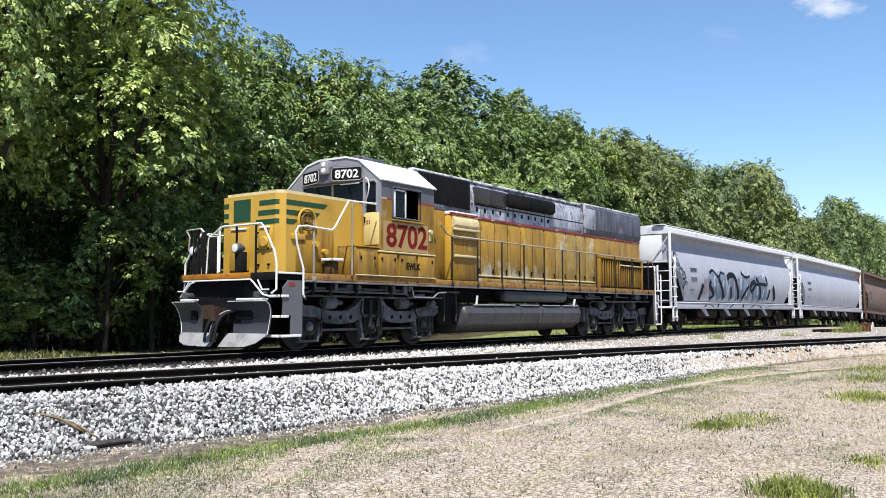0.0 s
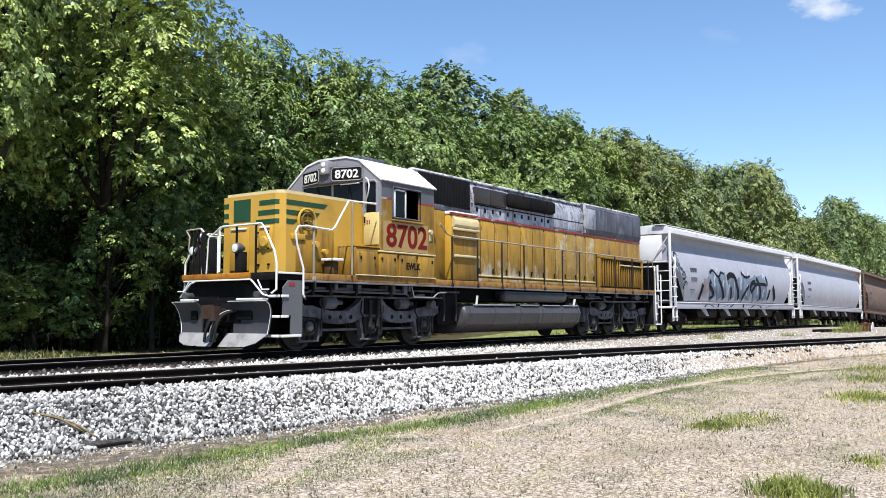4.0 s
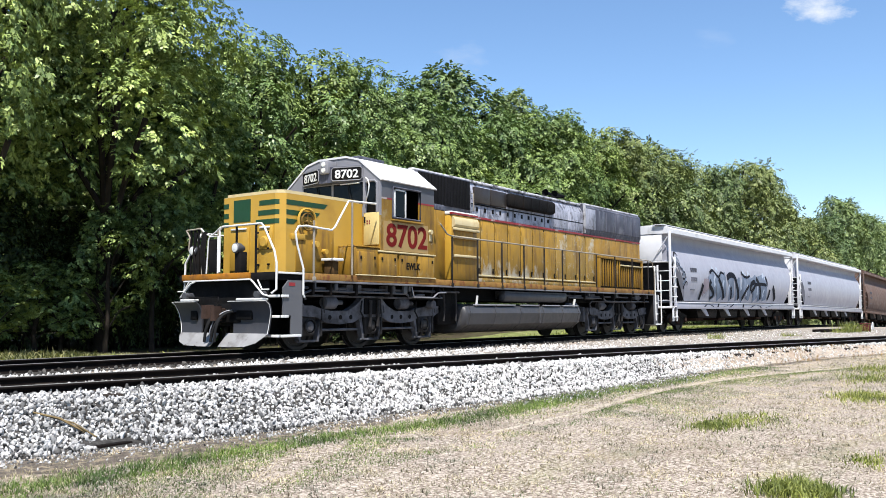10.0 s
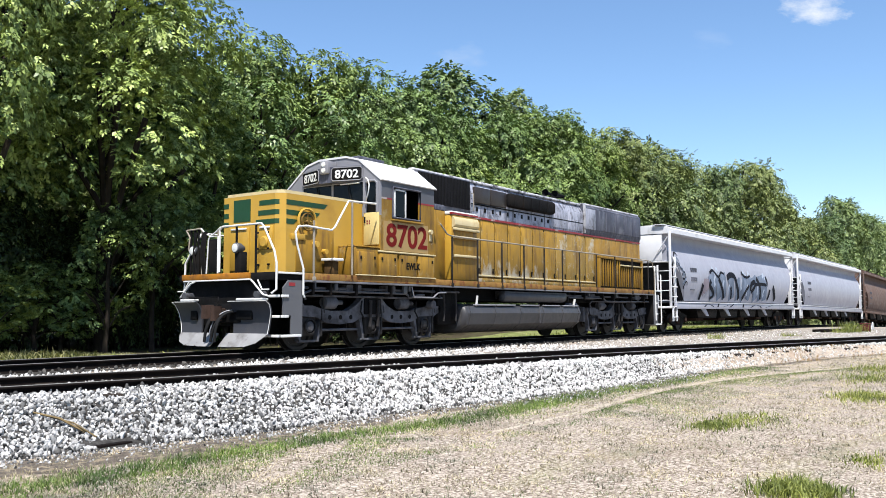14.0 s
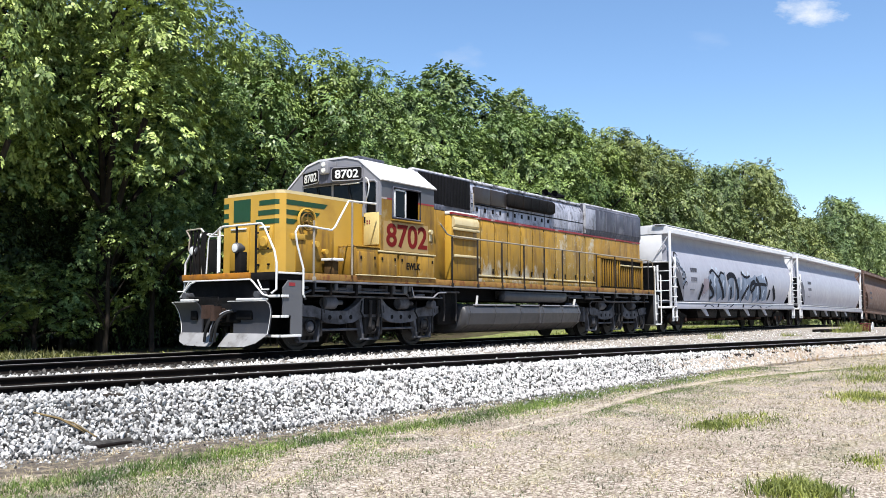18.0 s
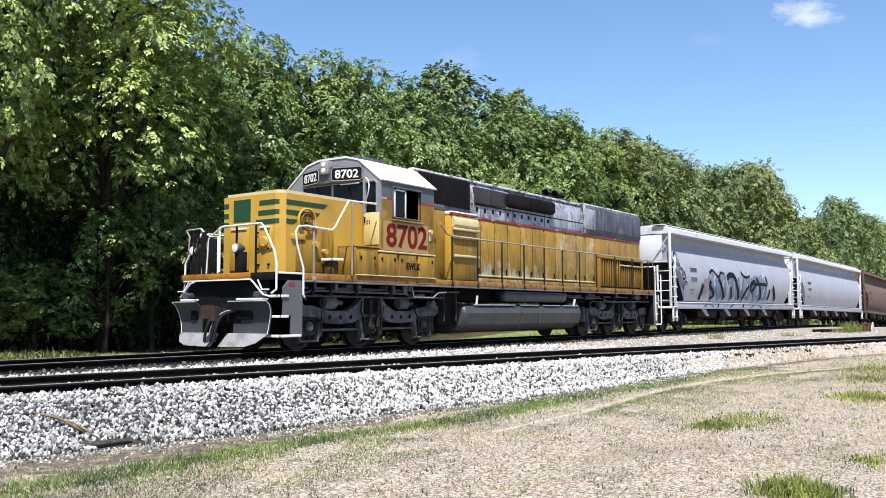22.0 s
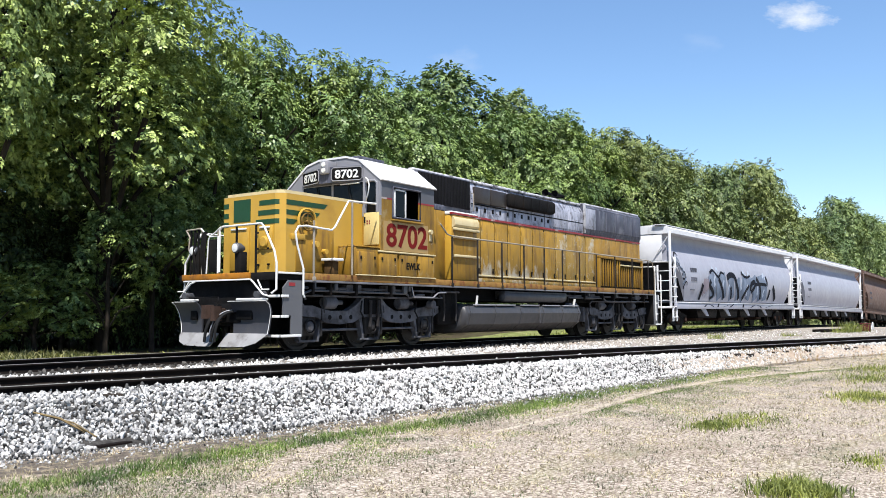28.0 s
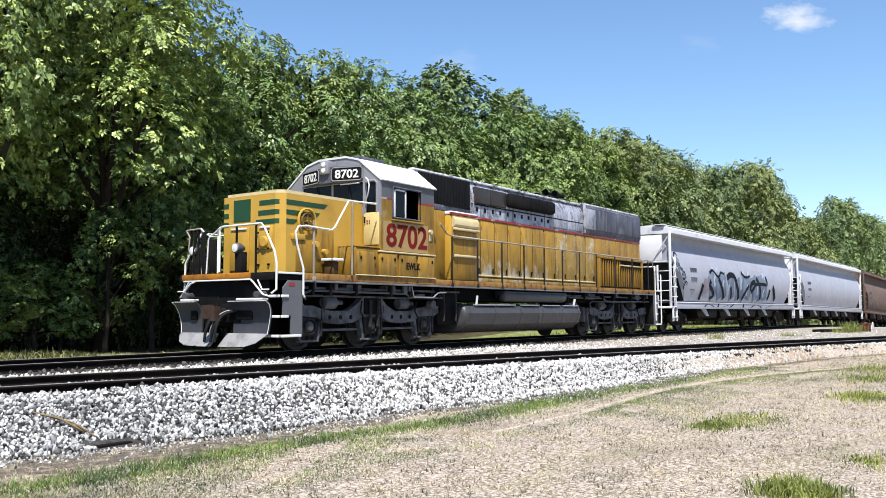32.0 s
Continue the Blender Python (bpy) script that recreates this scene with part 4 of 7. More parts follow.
    for a, b in ((9.4, 10.5), (10.55, 11.6)):
        boxed("hood_panel", PEELING, loco, a, b, -0.955, -0.925, 3.62, 4.25, 0.012)
    rodded("grab_iron", RAILING_GREY, loco, [(4.65, -0.94, 3.7), (4.65, -1.02, 3.7), (4.65, -1.02, 4.2), (4.65, -0.94, 4.2)], 0.014, 6)
    for z in (1.9, 2.25, 2.6, 2.95, 3.3):
        rodded("grab_iron", RAILING_GREY, loco, [(16.6, -0.85, z), (16.68, -0.85, z), (16.68, -0.5, z), (16.6, -0.5, z)], 0.014, 6)
    # horn cluster and exhaust
    hn = boxed("horn_base", BLACK, loco, 11.2, 11.4, -0.1, 0.1, 4.56, 4.8, 0.02)
    for y, z in ((-0.34, 4.9), (0.02, 4.98), (0.36, 4.88)):
        part("horn_bell", lathe(bm_(), [(10.8, 0.08), (10.72, 0.13), (10.7, 0.13), (10.76, 0.1), (11.0, 0.045), (11.4, 0.04)], (0, y, z), "x", 14), BLACK, hn)
    rodded("horn_manifold", BLACK, hn, [(11.35, -0.36, 4.86), (11.35, 0.0, 4.88), (11.35, 0.36, 4.86)], 0.04, 8)
    boxed("exhaust_stack", BLACK, loco, 7.2, 8.0, -0.25, 0.25, 4.56, 4.68, 0.03)
    for k in (12.4, 13.7, 15.0):
        part("radiator_fan", lathe(bm_(), [(4.62, 0.62), (4.72, 0.6), (4.73, 0.1)], (k, 0, 0), "z", 24), DARK_GREY, loco)
    # radiator section, flared
    rd = bm_()
    prism(rd, [(-0.935, 3.565), (-1.0, 3.7), (-1.0, 4.5), (-0.9, 4.62), (0.9, 4.62), (1.0, 4.5), (1.0, 3.7), (0.935, 3.565)], "x", 11.662, 16.55)
    part("radiator_housing", rd, DARK_GREY, loco, "dark grey flared radiator section")
    for k in np.arange(11.75, 16.0, 0.8):
        boxed("radiator_panel", PEELING if k < 12 else DARK_GREY, loco, k, k + 0.76, -1.02, -0.99, 3.74, 4.46, 0.01)
    # doors
    xs = [4.35, 5.1, 5.85, 6.6, 7.35, 8.1, 8.85, 9.6, 10.35, 11.1, 11.8, 12.5]
    door_row(lo_h, DOOR_YELLOW, xs[:8], -0.93, 1.85, 3.42)
    door_row(lo_h, WORN_YELLOW, xs[7:], -0.93, 1.85, 3.42)
    boxed("toe_ledge", WORN_YELLOW, lo_h, 4.3, 12.6, -1.02, -0.93, 1.69, 1.8, 0.01)
    # box behind the cab
    boxed("cab_back_panel", YELLOW, loco, 2.055, 3.12, -1.13, -0.935, 1.668, 3.54, 0.015)
    boxed("cab_back_top", DARK_GREY, loco, 2.055, 3.1, -1.12, -0.97, 3.545, 3.7, 0.02)
    fb = boxed("filter_cabinet", YELLOW, loco, 3.12, 4.3, -1.37, -0.935, 1.668, 3.44, 0.05, "ochre cabinet with rolled ledges")
    # plate in the brighter yellow paints sunlight onto the front face
    boxed("cabinet_front", NOSE_YELLOW, fb, 3.095, 3.118, -1.33, -0.96, 1.7, 3.42, 0.006, "cabinet end, brighter yellow for the sun it faces")
    cc = bm_()
    prism(cc, [(-1.372, 3.1), (-1.44, 3.17), (-1.435, 3.28), (-1.39, 3.37), (-1.3, 3.438), (-1.0, 3.438), (-1.0, 3.1)], "x", 3.125, 4.295)
    # crown and white top carry the sun on the cabinet in their paint
    part("cabinet_crown", cc, CREAM, fb, "cream cabinet crown, lightened where its round top catches sun")
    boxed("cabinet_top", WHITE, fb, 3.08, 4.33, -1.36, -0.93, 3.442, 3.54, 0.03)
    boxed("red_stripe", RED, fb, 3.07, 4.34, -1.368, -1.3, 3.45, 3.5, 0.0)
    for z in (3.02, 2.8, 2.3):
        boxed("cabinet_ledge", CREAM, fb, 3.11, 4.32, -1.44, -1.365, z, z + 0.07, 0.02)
    # slatted radiator grille low on the rear hood
    gr = boxed("grille_recess", BLACK, loco, 12.78, 16.5, -0.97, -0.93, 1.74, 2.76, 0.0)
    for k in np.arange(12.88, 16.45, 0.2):
        boxed("grille_slat", YELLOW, gr, k, k + 0.03, -1.03, -0.97, 1.76, 2.74 if k < 14.5 else 2.56, 0.008)
    for a, b, c0, c1 in ((12.7, 12.8, 1.7, 2.82), (16.5, 16.6, 1.7, 2.82)):
        boxed("grille_frame", YELLOW, gr, a, b, -1.05, -0.93, c0, c1, 0.01)
    boxed("grille_ledge", CREAM, gr, 14.5, 16.5, -1.06, -0.97, 2.55, 2.6, 0.01)
    boxed("grille_frame", YELLOW, gr, 12.7, 16.6, -1.05, -0.93, 2.76, 2.84, 0.01)
    # -- walkway handrails
    rodded("tall_post", RAILING_GREY, loco, [(-1.15, -1.59, 1.66), (-1.15, -1.59, 3.34)], 0.024)
    posts = [-2.33, 2.82, 4.03, 5.29, 6.53, 7.76, 8.94, 10.13, 11.4, 12.9, 14.4, 15.9]
    for s in (-1, 1):
        for px in posts:
            stanchion(loco, px, s * 1.55, 1.5, 2.8, RAILING_GREY if px < -2 else POST_DARK)
        rodded("handrail", RAILING_GREY, loco, [(2.3, s * 1.55, 3.1), (2.6, s * 1.55, 2.86), (2.82, s * 1.55, 2.82), (15.9, s * 1.55, 2.8), (16.3, s * 1.55, 2.75), (16.5, s * 1.55, 2.4), (16.5, s * 1.55, 1.5)], 0.022)
        rodded("front_handrail", WHITE, loco, [(-2.62, s * 1.57, 1.15), (-2.66, s * 1.57, 1.2), (-2.66, s * 1.57, 1.75), (-2.85, s * 1.57, 2.25), (-2.9, s * 1.57, 2.5), (-2.82, s * 1.57, 2.63), (-2.6, s * 1.57, 2.66), (-1.8, s * 1.57, 2.63), (-1.7, s * 1.57, 2.7), (-1.25, s * 1.57, 3.33), (-0.3, s * 1.57, 3.36)], 0.023)
        # end rails over the front steps
        if s > 0:
            rodded("end_handrail", RAILING_GREY, loco, [(-3.4, 0.8, 1.66), (-3.4, 0.8, 2.62), (-3.4, 0.86, 2.68), (-3.4, 1.34, 2.66)], 0.02)
            rodded("end_handrail", WHITE, loco, [(-3.4, 1.1, 2.25), (-3.4, 1.36, 1.92), (-3.4, 1.38, 1.3), (-3.44, 1.3, 1.24)], 0.023)
            rodded("end_handrail", RAILING_GREY, loco, [(-3.4, 1.34, 2.66), (-3.4, 1.22, 2.5), (-3.4, 1.26, 2.2)], 0.02)
        else:
            rodded("end_handrail", WHITE, loco, [(-3.4, 0.22, 1.7), (-3.4, 0.22, 2.6), (-3.4, 0.14, 2.68), (-3.4, -1.08, 2.68), (-3.4, -1.17, 2.6), (-3.4, -1.47, 2.1), (-3.4, -1.54, 1.85), (-3.4, -1.54, 1.3), (-3.44, -1.44, 1.22)], 0.023)
        for y in (0.95, 1.08, 1.2) if s > 0 else (0.3, 0.9):
            rodded("end_rail_post", BLACK, loco, [(-3.38, s * y, 1.66), (-3.38, s * y, 2.68)], 0.025, 6)
        rodded("step_grab", WHITE, loco, [(-3.5, s * 0.9, 1.5), (-3.54, s * 1.0, 1.46), (-3.54, s * 1.3, 1.2), (-3.48, s * 1.42, 1.16)], 0.02, 6)
        rodded("step_grab", WHITE, loco, [(-3.5, s * 1.1, 1.5), (-3.52, s * 1.25, 1.3), (-3.52, s * 1.45, 1.3)], 0.018, 6)
        # ditch light on the deck
        ly = 1.08 if s > 0 else -0.32
        dl = part("ditch_light", lathe(bm_(), [(-3.45, 0.1), (-3.43, 0.115), (-3.3, 0.105), (-3.2, 0.05)], (0, ly, 2.2), "x", 18), PILOT_GREY, loco)
        part("lens", lathe(bm_(), [(-3.465, 0.045), (-3.458, 0.085), (-3.45, 0.092)], (0, ly, 2.2), "x", 18), LENS, dl)
        boxed("lamp_stand", BLACK, dl, -3.4, -3.22, ly - 0.14, ly + 0.06, 1.66, 2.12, 0.02)
    for y in (0.7, 0.76, 0.66, 1.0):
        rodded("jumper_cable", BLACK, loco, [(-3.4, y, 2.6), (-3.45, y + 0.02, 2.1), (-3.4, y - 0.03, 1.66)], 0.03, 6)
    # gangway gate with its white frame, and the chain across
    boxed("gangway_plate", BLACK, loco, -3.42, -3.38, 0.28, 0.56, 1.7, 2.42, 0.01)
    rodded("gate_frame", WHITE, loco, [(-3.42, 0.62, 1.68), (-3.42, 0.56, 2.42), (-3.42, 0.52, 2.48), (-3.42, 0.25, 2.48), (-3.42, 0.25, 1.68)], 0.018)
    rodded("safety_chain", WHITE, loco, [(-3.4, 0.84, 2.68)] + [(-3.4, 0.84 - 0.62 * k / 6, 2.68 - 0.17 * math.sin(math.pi * k / 6)) for k in range(1, 6)] + [(-3.4, 0.2, 2.68)], 0.016, 5)
    # -- step wells at the corners
    for sx, x0, x1 in ((1, -3.4, -2.65), (-1, 16.45, 17.2)):
        for s in (-1, 1):
            if sx > 0:
                sh = bm_()
                prism(sh, [(x1 - 0.55, 0.77), (x1 - 0.55, 1.34), (x1 - 0.4, 1.5), (x1, 1.5), (x1, 0.34), (x1 - 0.32, 0.34), (x1 - 0.32, 0.77)], "y", *sorted((s * 1.5, s * 1.54)))
                st = part("step_well", sh, STEP_GREY, loco, "grey step side sheet")
            else:
                st = boxed("step_well", STEP_GREY, loco, x0, x0 + 0.4, *sorted((s * 1.5, s * 1.54)), 0.34, 1.5, 0.015, "grey step side sheet")
            boxed("step_back", BLACK, st, x0 + 0.06, x1 - 0.06, *sorted((s * 1.0, s * 1.03)), 0.34, 1.5, 0.01)
            for z in (0.34, 0.74, 1.16):
                far = x1 - 0.05 if z < 0.5 else x1 - 0.42
                tread = boxed("step_tread", PILOT_GREY, st, x0 + 0.12, x1 - 0.1, *sorted((s * 1.02, s * 1.49)), z, z + 0.03, 0.006)
                boxed("tread_edge", WHITE, tread, x0 + 0.08, x0 + 0.118, *sorted((s * 1.02, s * 1.53)), z - 0.02, z + 0.035, 0.006)
                boxed("tread_edge", WHITE, tread, x0 + 0.12, far, *sorted((s * 1.545, s * 1.57)), z - 0.02, z + 0.035, 0.006)
            if sx > 0 and s < 0:
                boxed("red_decal", RED, st, x1 - 0.4, x1 - 0.22, -1.546, -1.541, 1.38, 1.45, 0.0)
            boxed("deck_nosing", WHITE, st, x0 + 0.05, x1 - 0.02, *sorted((s * 1.5, s * 1.56)), 1.625, 1.665, 0.006)
            boxed("step_well_wall", BLACK, st, (x1 - 0.08) if sx > 0 else (x0 + 0.02), (x1 - 0.04) if sx > 0 else (x0 + 0.06), *sorted((s * 1.02, s * 1.5)), 0.34, 1.5, 0.008)
    # -- snow plough in two wings and a toe
    for s in (-1, 1):
        inner = 0.7 if s > 0 else 0.32
        y0, y1 = sorted((s * inner, s * 1.5))
        pw = bm_()
        outer = [(-3.63, 1.06), (-3.55, 1.0), (-3.47, 0.84), (-3.45, 0.64), (-3.455, 0.47), (-3.475, 0.38)]
        ring = outer + [(x + 0.04, z) for x, z in outer[::-1]]
        ends = []
        for q in (inner, 0.95, 1.25, 1.5):
            pull = 0.13 * smooth(1.0, 1.5, q)
            ends.append([pw.verts.new((x, s * (q - pull * smooth(1.06, 0.38, z)), z)) for x, z in ring])
        fs = [pw.faces.new(ends[0]), pw.faces.new(ends[-1])]
        for a, b in zip(ends, ends[1:]):
            fs += [pw.faces.new((a[k], a[k - 1], b[k - 1], b[k])) for k in range(len(ring))]
        bmesh.ops.recalc_face_normals(pw, faces=fs)
        wing = part("plough_wing", pw, PLOUGH_GREY, loco, "grey curved snow plough blade")
        boxed("blade_cap", WHITE, wing, -3.6, -3.36, y0 + 0.22, y1 - 0.22, 1.075, 1.13, 0.02)
        boxed("blade_opening", BLACK, wing, -3.5, -3.44, *sorted((s * (inner + 0.13), s * (inner + (0.34 if s > 0 else 0.6)))), 0.68, 0.88, 0.02)
        # thin white rods paint the bright highlights on the wing's edges
        rodded("blade_edge", WHITE, wing, [(-3.635, s * (inner + 0.01), 1.065), (-3.635, s * 1.49, 1.065)], 0.008, 6)
        rodded("blade_edge", WHITE, wing, [(x - 0.005, s * (1.5 - 0.13 * smooth(1.06, 0.38, z)), z) for x, z in outer], 0.008, 6)
        lw = bm_()
        toe = [(-3.48, 0.4), (-3.55, 0.31), (-3.64, 0.21), (-3.73, 0.12), (-3.69, 0.12), (-3.57, 0.22), (-3.44, 0.4)]
        ends = []
        for q, fall in ((0.14, 1.0), (0.5, 1.0), (0.95, 0.95), (1.2, 0.7), (1.36, 0.2)):
            ends.append([lw.verts.new((-3.48 + (x + 3.48) * fall, s * q, 0.4 + (z - 0.4) * fall)) for x, z in toe])
        fs = [lw.faces.new(ends[0]), lw.faces.new(ends[-1])]
        for a, b in zip(ends, ends[1:]):
            fs += [lw.faces.new((a[k], a[k - 1], b[k - 1], b[k])) for k in range(len(toe))]
        bmesh.ops.recalc_face_normals(lw, faces=fs)
        # toe is worn, and lightened for the sun on its slope
        part("blade_toe", lw, surface("worn_sunlit_plough_steel", (0.34, 0.34, 0.35), 0.55, var=0.2, dirt=(0.12, 0.11, 0.1), dirt_from=0.5, dirt_to=0.75, dirt_scale=2.5, chips=(0.08, 0.06, 0.05), chip_at=0.64), wing, "worn plough toe, paler for the light on its upturned face")
        boxed("blade_brace", BLACK, wing, -3.43, -3.25, *sorted((s * 0.8, s * 0.9)), 0.3, 0.95, 0.01)
    # -- coupler, hoses
    cp = part("coupler", box(bm_(), -0.5, 0.0, -0.1, 0.1, -0.11, 0.11, 0.03), RUSTY, loco, "rusted knuckle coupler")
    cp.matrix_basis = pose(-3.38, 0.0, 0.82, 0, 0, 3) @ Matrix.Diagonal((0.66, 0.85, 0.95, 1))
    k = bm_()
    prism(k, [(-0.42, -0.19), (-0.6, -0.24), (-0.75, -0.2), (-0.8, -0.11), (-0.72, -0.03), (-0.62, -0.06), (-0.42, -0.03)], "z", -0.17, 0.15)
    part("knuckle", k, RUSTY, cp)
    k = bm_()
    prism(k, [(-0.42, 0.0), (-0.6, 0.06), (-0.74, 0.12), (-0.79, 0.22), (-0.72, 0.27), (-0.42, 0.19)], "z", -0.12, 0.18)
    part("guard_arm", k, RUSTY, cp)
    boxed("throat", BLACK, cp, -0.56, -0.5, -0.06, 0.08, -0.1, 0.1, 0.01)
    rodded("knuckle_pin", BLACK, cp, [(-0.68, -0.16, -0.24), (-0.68, -0.16, 0.25)], 0.035, 8)
    rodded("uncoupling_lever", BLACK, loco, [(-3.5, 1.4, 1.16), (-3.5, 0.12, 1.16), (-3.56, 0.05, 1.08)], 0.014, 6)
    for dy, reach in ((-0.15, 0.25), (-0.32, 0.1), (-0.05, 0.15), (-0.4, 0.3)):
        rodded("air_hose", RUBBER, loco, [(-3.51 - 0.36 * math.sin(a * 0.5), dy + reach * a / math.pi, 0.22 + 0.63 * max(0.0, math.cos(a * 0.5)) ** 0.7) for a in np.linspace(0, math.pi, 12)], 0.03, 8)
    # thin grey strand painting the highlight on the black hoses
    rodded("multiple_unit_hose", CAB_GREY, loco, [(-3.51 - 0.36 * math.sin(a * 0.5), -0.34 + 0.3 * a / math.pi, 0.3 + 0.58 * math.cos(a * 0.5) ** 0.7) for a in np.linspace(0, math.pi * 0.97, 12)], 0.014, 6)
    for s in (-1, 1):
        rodded("hose_manifold", PILOT_GREY, loco, [(-3.35, s * 1.15, 1.2), (-3.6, s * 1.15, 1.2)], 0.07, 12)
    # -- fuel tank, reservoirs, under-deck gear
    tk = bm_()
    tank = [(-1.2, 1.05), (-1.46, 0.98), (-1.52, 0.8), (-1.44, 0.5), (-1.2, 0.32), (-0.8, 0.26), (0.8, 0.26), (1.2, 0.32), (1.44, 0.5), (1.52, 0.8), (1.46, 0.98), (1.2, 1.05)]
    prism(tk, tank, "x", 3.5, 10.35)
    rim = [e for e in tk.edges if abs(e.verts[0].co.x - e.verts[1].co.x) < 1e-5]
    bmesh.ops.bevel(tk, geom=rim, offset=0.14, segments=4, affect="EDGES", profile=0.5)
    ft = part("fuel_tank", tk, TANK_GREY, loco, "grimy grey rounded fuel tank")
    for a in (3.72, 5.0, 6.4, 7.75, 9.0, 10.08):
        rb = bm_()
        prism(rb, [(y * 1.008, 0.655 + (z - 0.655) * 1.02) for y, z in tank], "x", a, a + 0.05)
        part("tank_band", rb, TANK_GREY, ft)
    for a in (4.0, 5.1, 6.5, 7.85, 9.1):
        # sunlit strip of the tank top, put into a paler flange
        boxed("tank_flange", CAB_GREY, ft, a, a + 1.02, -1.5, -1.4, 1.01, 1.05, 0.01, "tank top flange, paler for the sun along the tank's shoulder")
    rodded("fuel_filler", WHITE, ft, [(9.85, -1.45, 1.0), (9.85, -1.5, 1.25)], 0.04, 10)
    rodded("fuel_filler", WHITE, ft, [(4.1, -1.45, 1.0), (4.08, -1.5, 1.28)], 0.032, 10)
    boxed("sight_gauge", TRUCK_GREY, ft, 7.5, 7.52, -1.53, -1.5, 0.5, 0.98, 0.004)
    part("air_reservoir", lathe(bm_(), [(5.55, 0.05), (5.6, 0.14), (5.7, 0.17), (9.25, 0.17), (9.35, 0.14), (9.4, 0.05)], (0, -1.32, 1.29), "x", 16), TANK_GREY, loco)
    boxed("battery_box", TANK_GREY, loco, 5.6, 9.4, -1.45, -1.1, 1.22, 1.44, 0.03)
    for a in (2.75, 3.3):
        rodded("drain_pipe", TRUCK_DARK, loco, [(a, -1.3, 1.5), (a, -1.33, 1.2), (a + 0.06, -1.3, 0.9), (a + 0.03, -1.3, 0.6)], 0.028, 6)
    boxed("under_deck_box", BLACK, loco, 2.65, 3.5, -1.2, 1.2, 0.5, 1.45, 0.03)
    for a in (-2.3, -1.75, -0.9, 0.35, 1.1, 2.3):
        boxed("deck_bracket", BLACK, loco, a, a + 0.06, -1.5, -1.0, 1.2, 1.5, 0.008)
    for a in (10.6, 12.0, 12.9, 14.4, 15.6):
        boxed("deck_bracket", BLACK, loco, a, a + 0.06, -1.5, -1.0, 1.22, 1.5, 0.008)
    rodded("deck_pipe", TRUCK_GREY, loco, [(-2.5, -1.35, 1.36), (3.4, -1.35, 1.36)], 0.03, 6)
    rodded("deck_pipe", TRUCK_GREY, loco, [(9.5, -1.35, 1.36), (16.3, -1.35, 1.36)], 0.03, 6)
    # pipe runs, valves and hangers under the deck
    LIT = PILOT_GREY
    rodded("train_pipe", LIT, loco, [(-2.45, -1.42, 1.1), (-2.5, -1.44, 1.24), (-2.3, -1.44, 1.3), (1.0, -1.44, 1.28), (1.15, -1.44, 1.2), (2.5, -1.44, 1.2)], 0.028, 6)
    rodded("train_pipe", LIT, loco, [(9.6, -1.42, 1.3), (12.2, -1.42, 1.3), (12.4, -1.42, 1.2), (16.2, -1.42, 1.22)], 0.026, 6)
    rodded("hanger_bar", CAB_GREY, loco, [(1.15, -1.5, 1.46), (1.25, -1.5, 1.2), (2.05, -1.5, 1.2), (2.25, -1.5, 1.32), (2.6, -1.5, 1.34)], 0.02, 6)
    for a, w in ((-2.25, 0.06), (-1.6, 0.1), (0.85, 0.14), (1.05, 0.08), (10.9, 0.06), (13.1, 0.09), (15.9, 0.06)):
        boxed("pipe_clamp", PILOT_GREY, loco, a, a + w, -1.5, -1.42, 1.42 - w, 1.47, 0.01)
    for a, w, h in ((-1.1, 0.5, 0.2), (0.3, 0.35, 0.16), (11.1, 0.5, 0.2), (15.0, 0.4, 0.18)):
        boxed("valve_box", TRUCK_GREY, loco, a, a + w, -1.4, -1.15, 1.46 - h, 1.46, 0.02)
    for a in (2.2, 9.75, 10.15):
        part("relay_valve", lathe(bm_(), [(-1.42, 0.03), (-1.4, 0.11), (-1.25, 0.12), (-1.2, 0.05)], (a, 0, 1.02), "y", 14), TRUCK_GREY, loco)
        rodded("valve_pipe", TRUCK_DARK, loco, [(a, -1.3, 1.12), (a + 0.05, -1.34, 1.46)], 0.022, 6)
    truck("front_truck", loco, 0.0, "grimy grey three-axle truck")
    truck("rear_truck", loco, 13.9, "grimy grey three-axle truck")
    # rear end: platform rails and coupler
    for s in (-1, 1):
        rodded("rear_handrail", WHITE, loco, [(16.6, s * 1.55, 0.5), (16.55, s * 1.55, 2.4), (16.7, s * 1.5, 2.6), (17.15, s * 1.3, 2.62), (17.2, s * 0.4, 2.62), (17.2, s * 0.35, 1.66)], 0.026)
        rodded("rear_step_rail", WHITE, loco, [(17.15, s * 1.55, 0.4), (17.15, s * 1.55, 2.3)], 0.026)
    boxed("rear_pilot", BLACK, loco, 17.1, 17.16, -1.3, 1.3, 0.4, 1.5, 0.01)
    boxed("rear_coupler", RUSTY, loco, 17.16, 17.85, -0.13, 0.13, 0.68, 0.95, 0.04)
    return loco


build_locomotive()


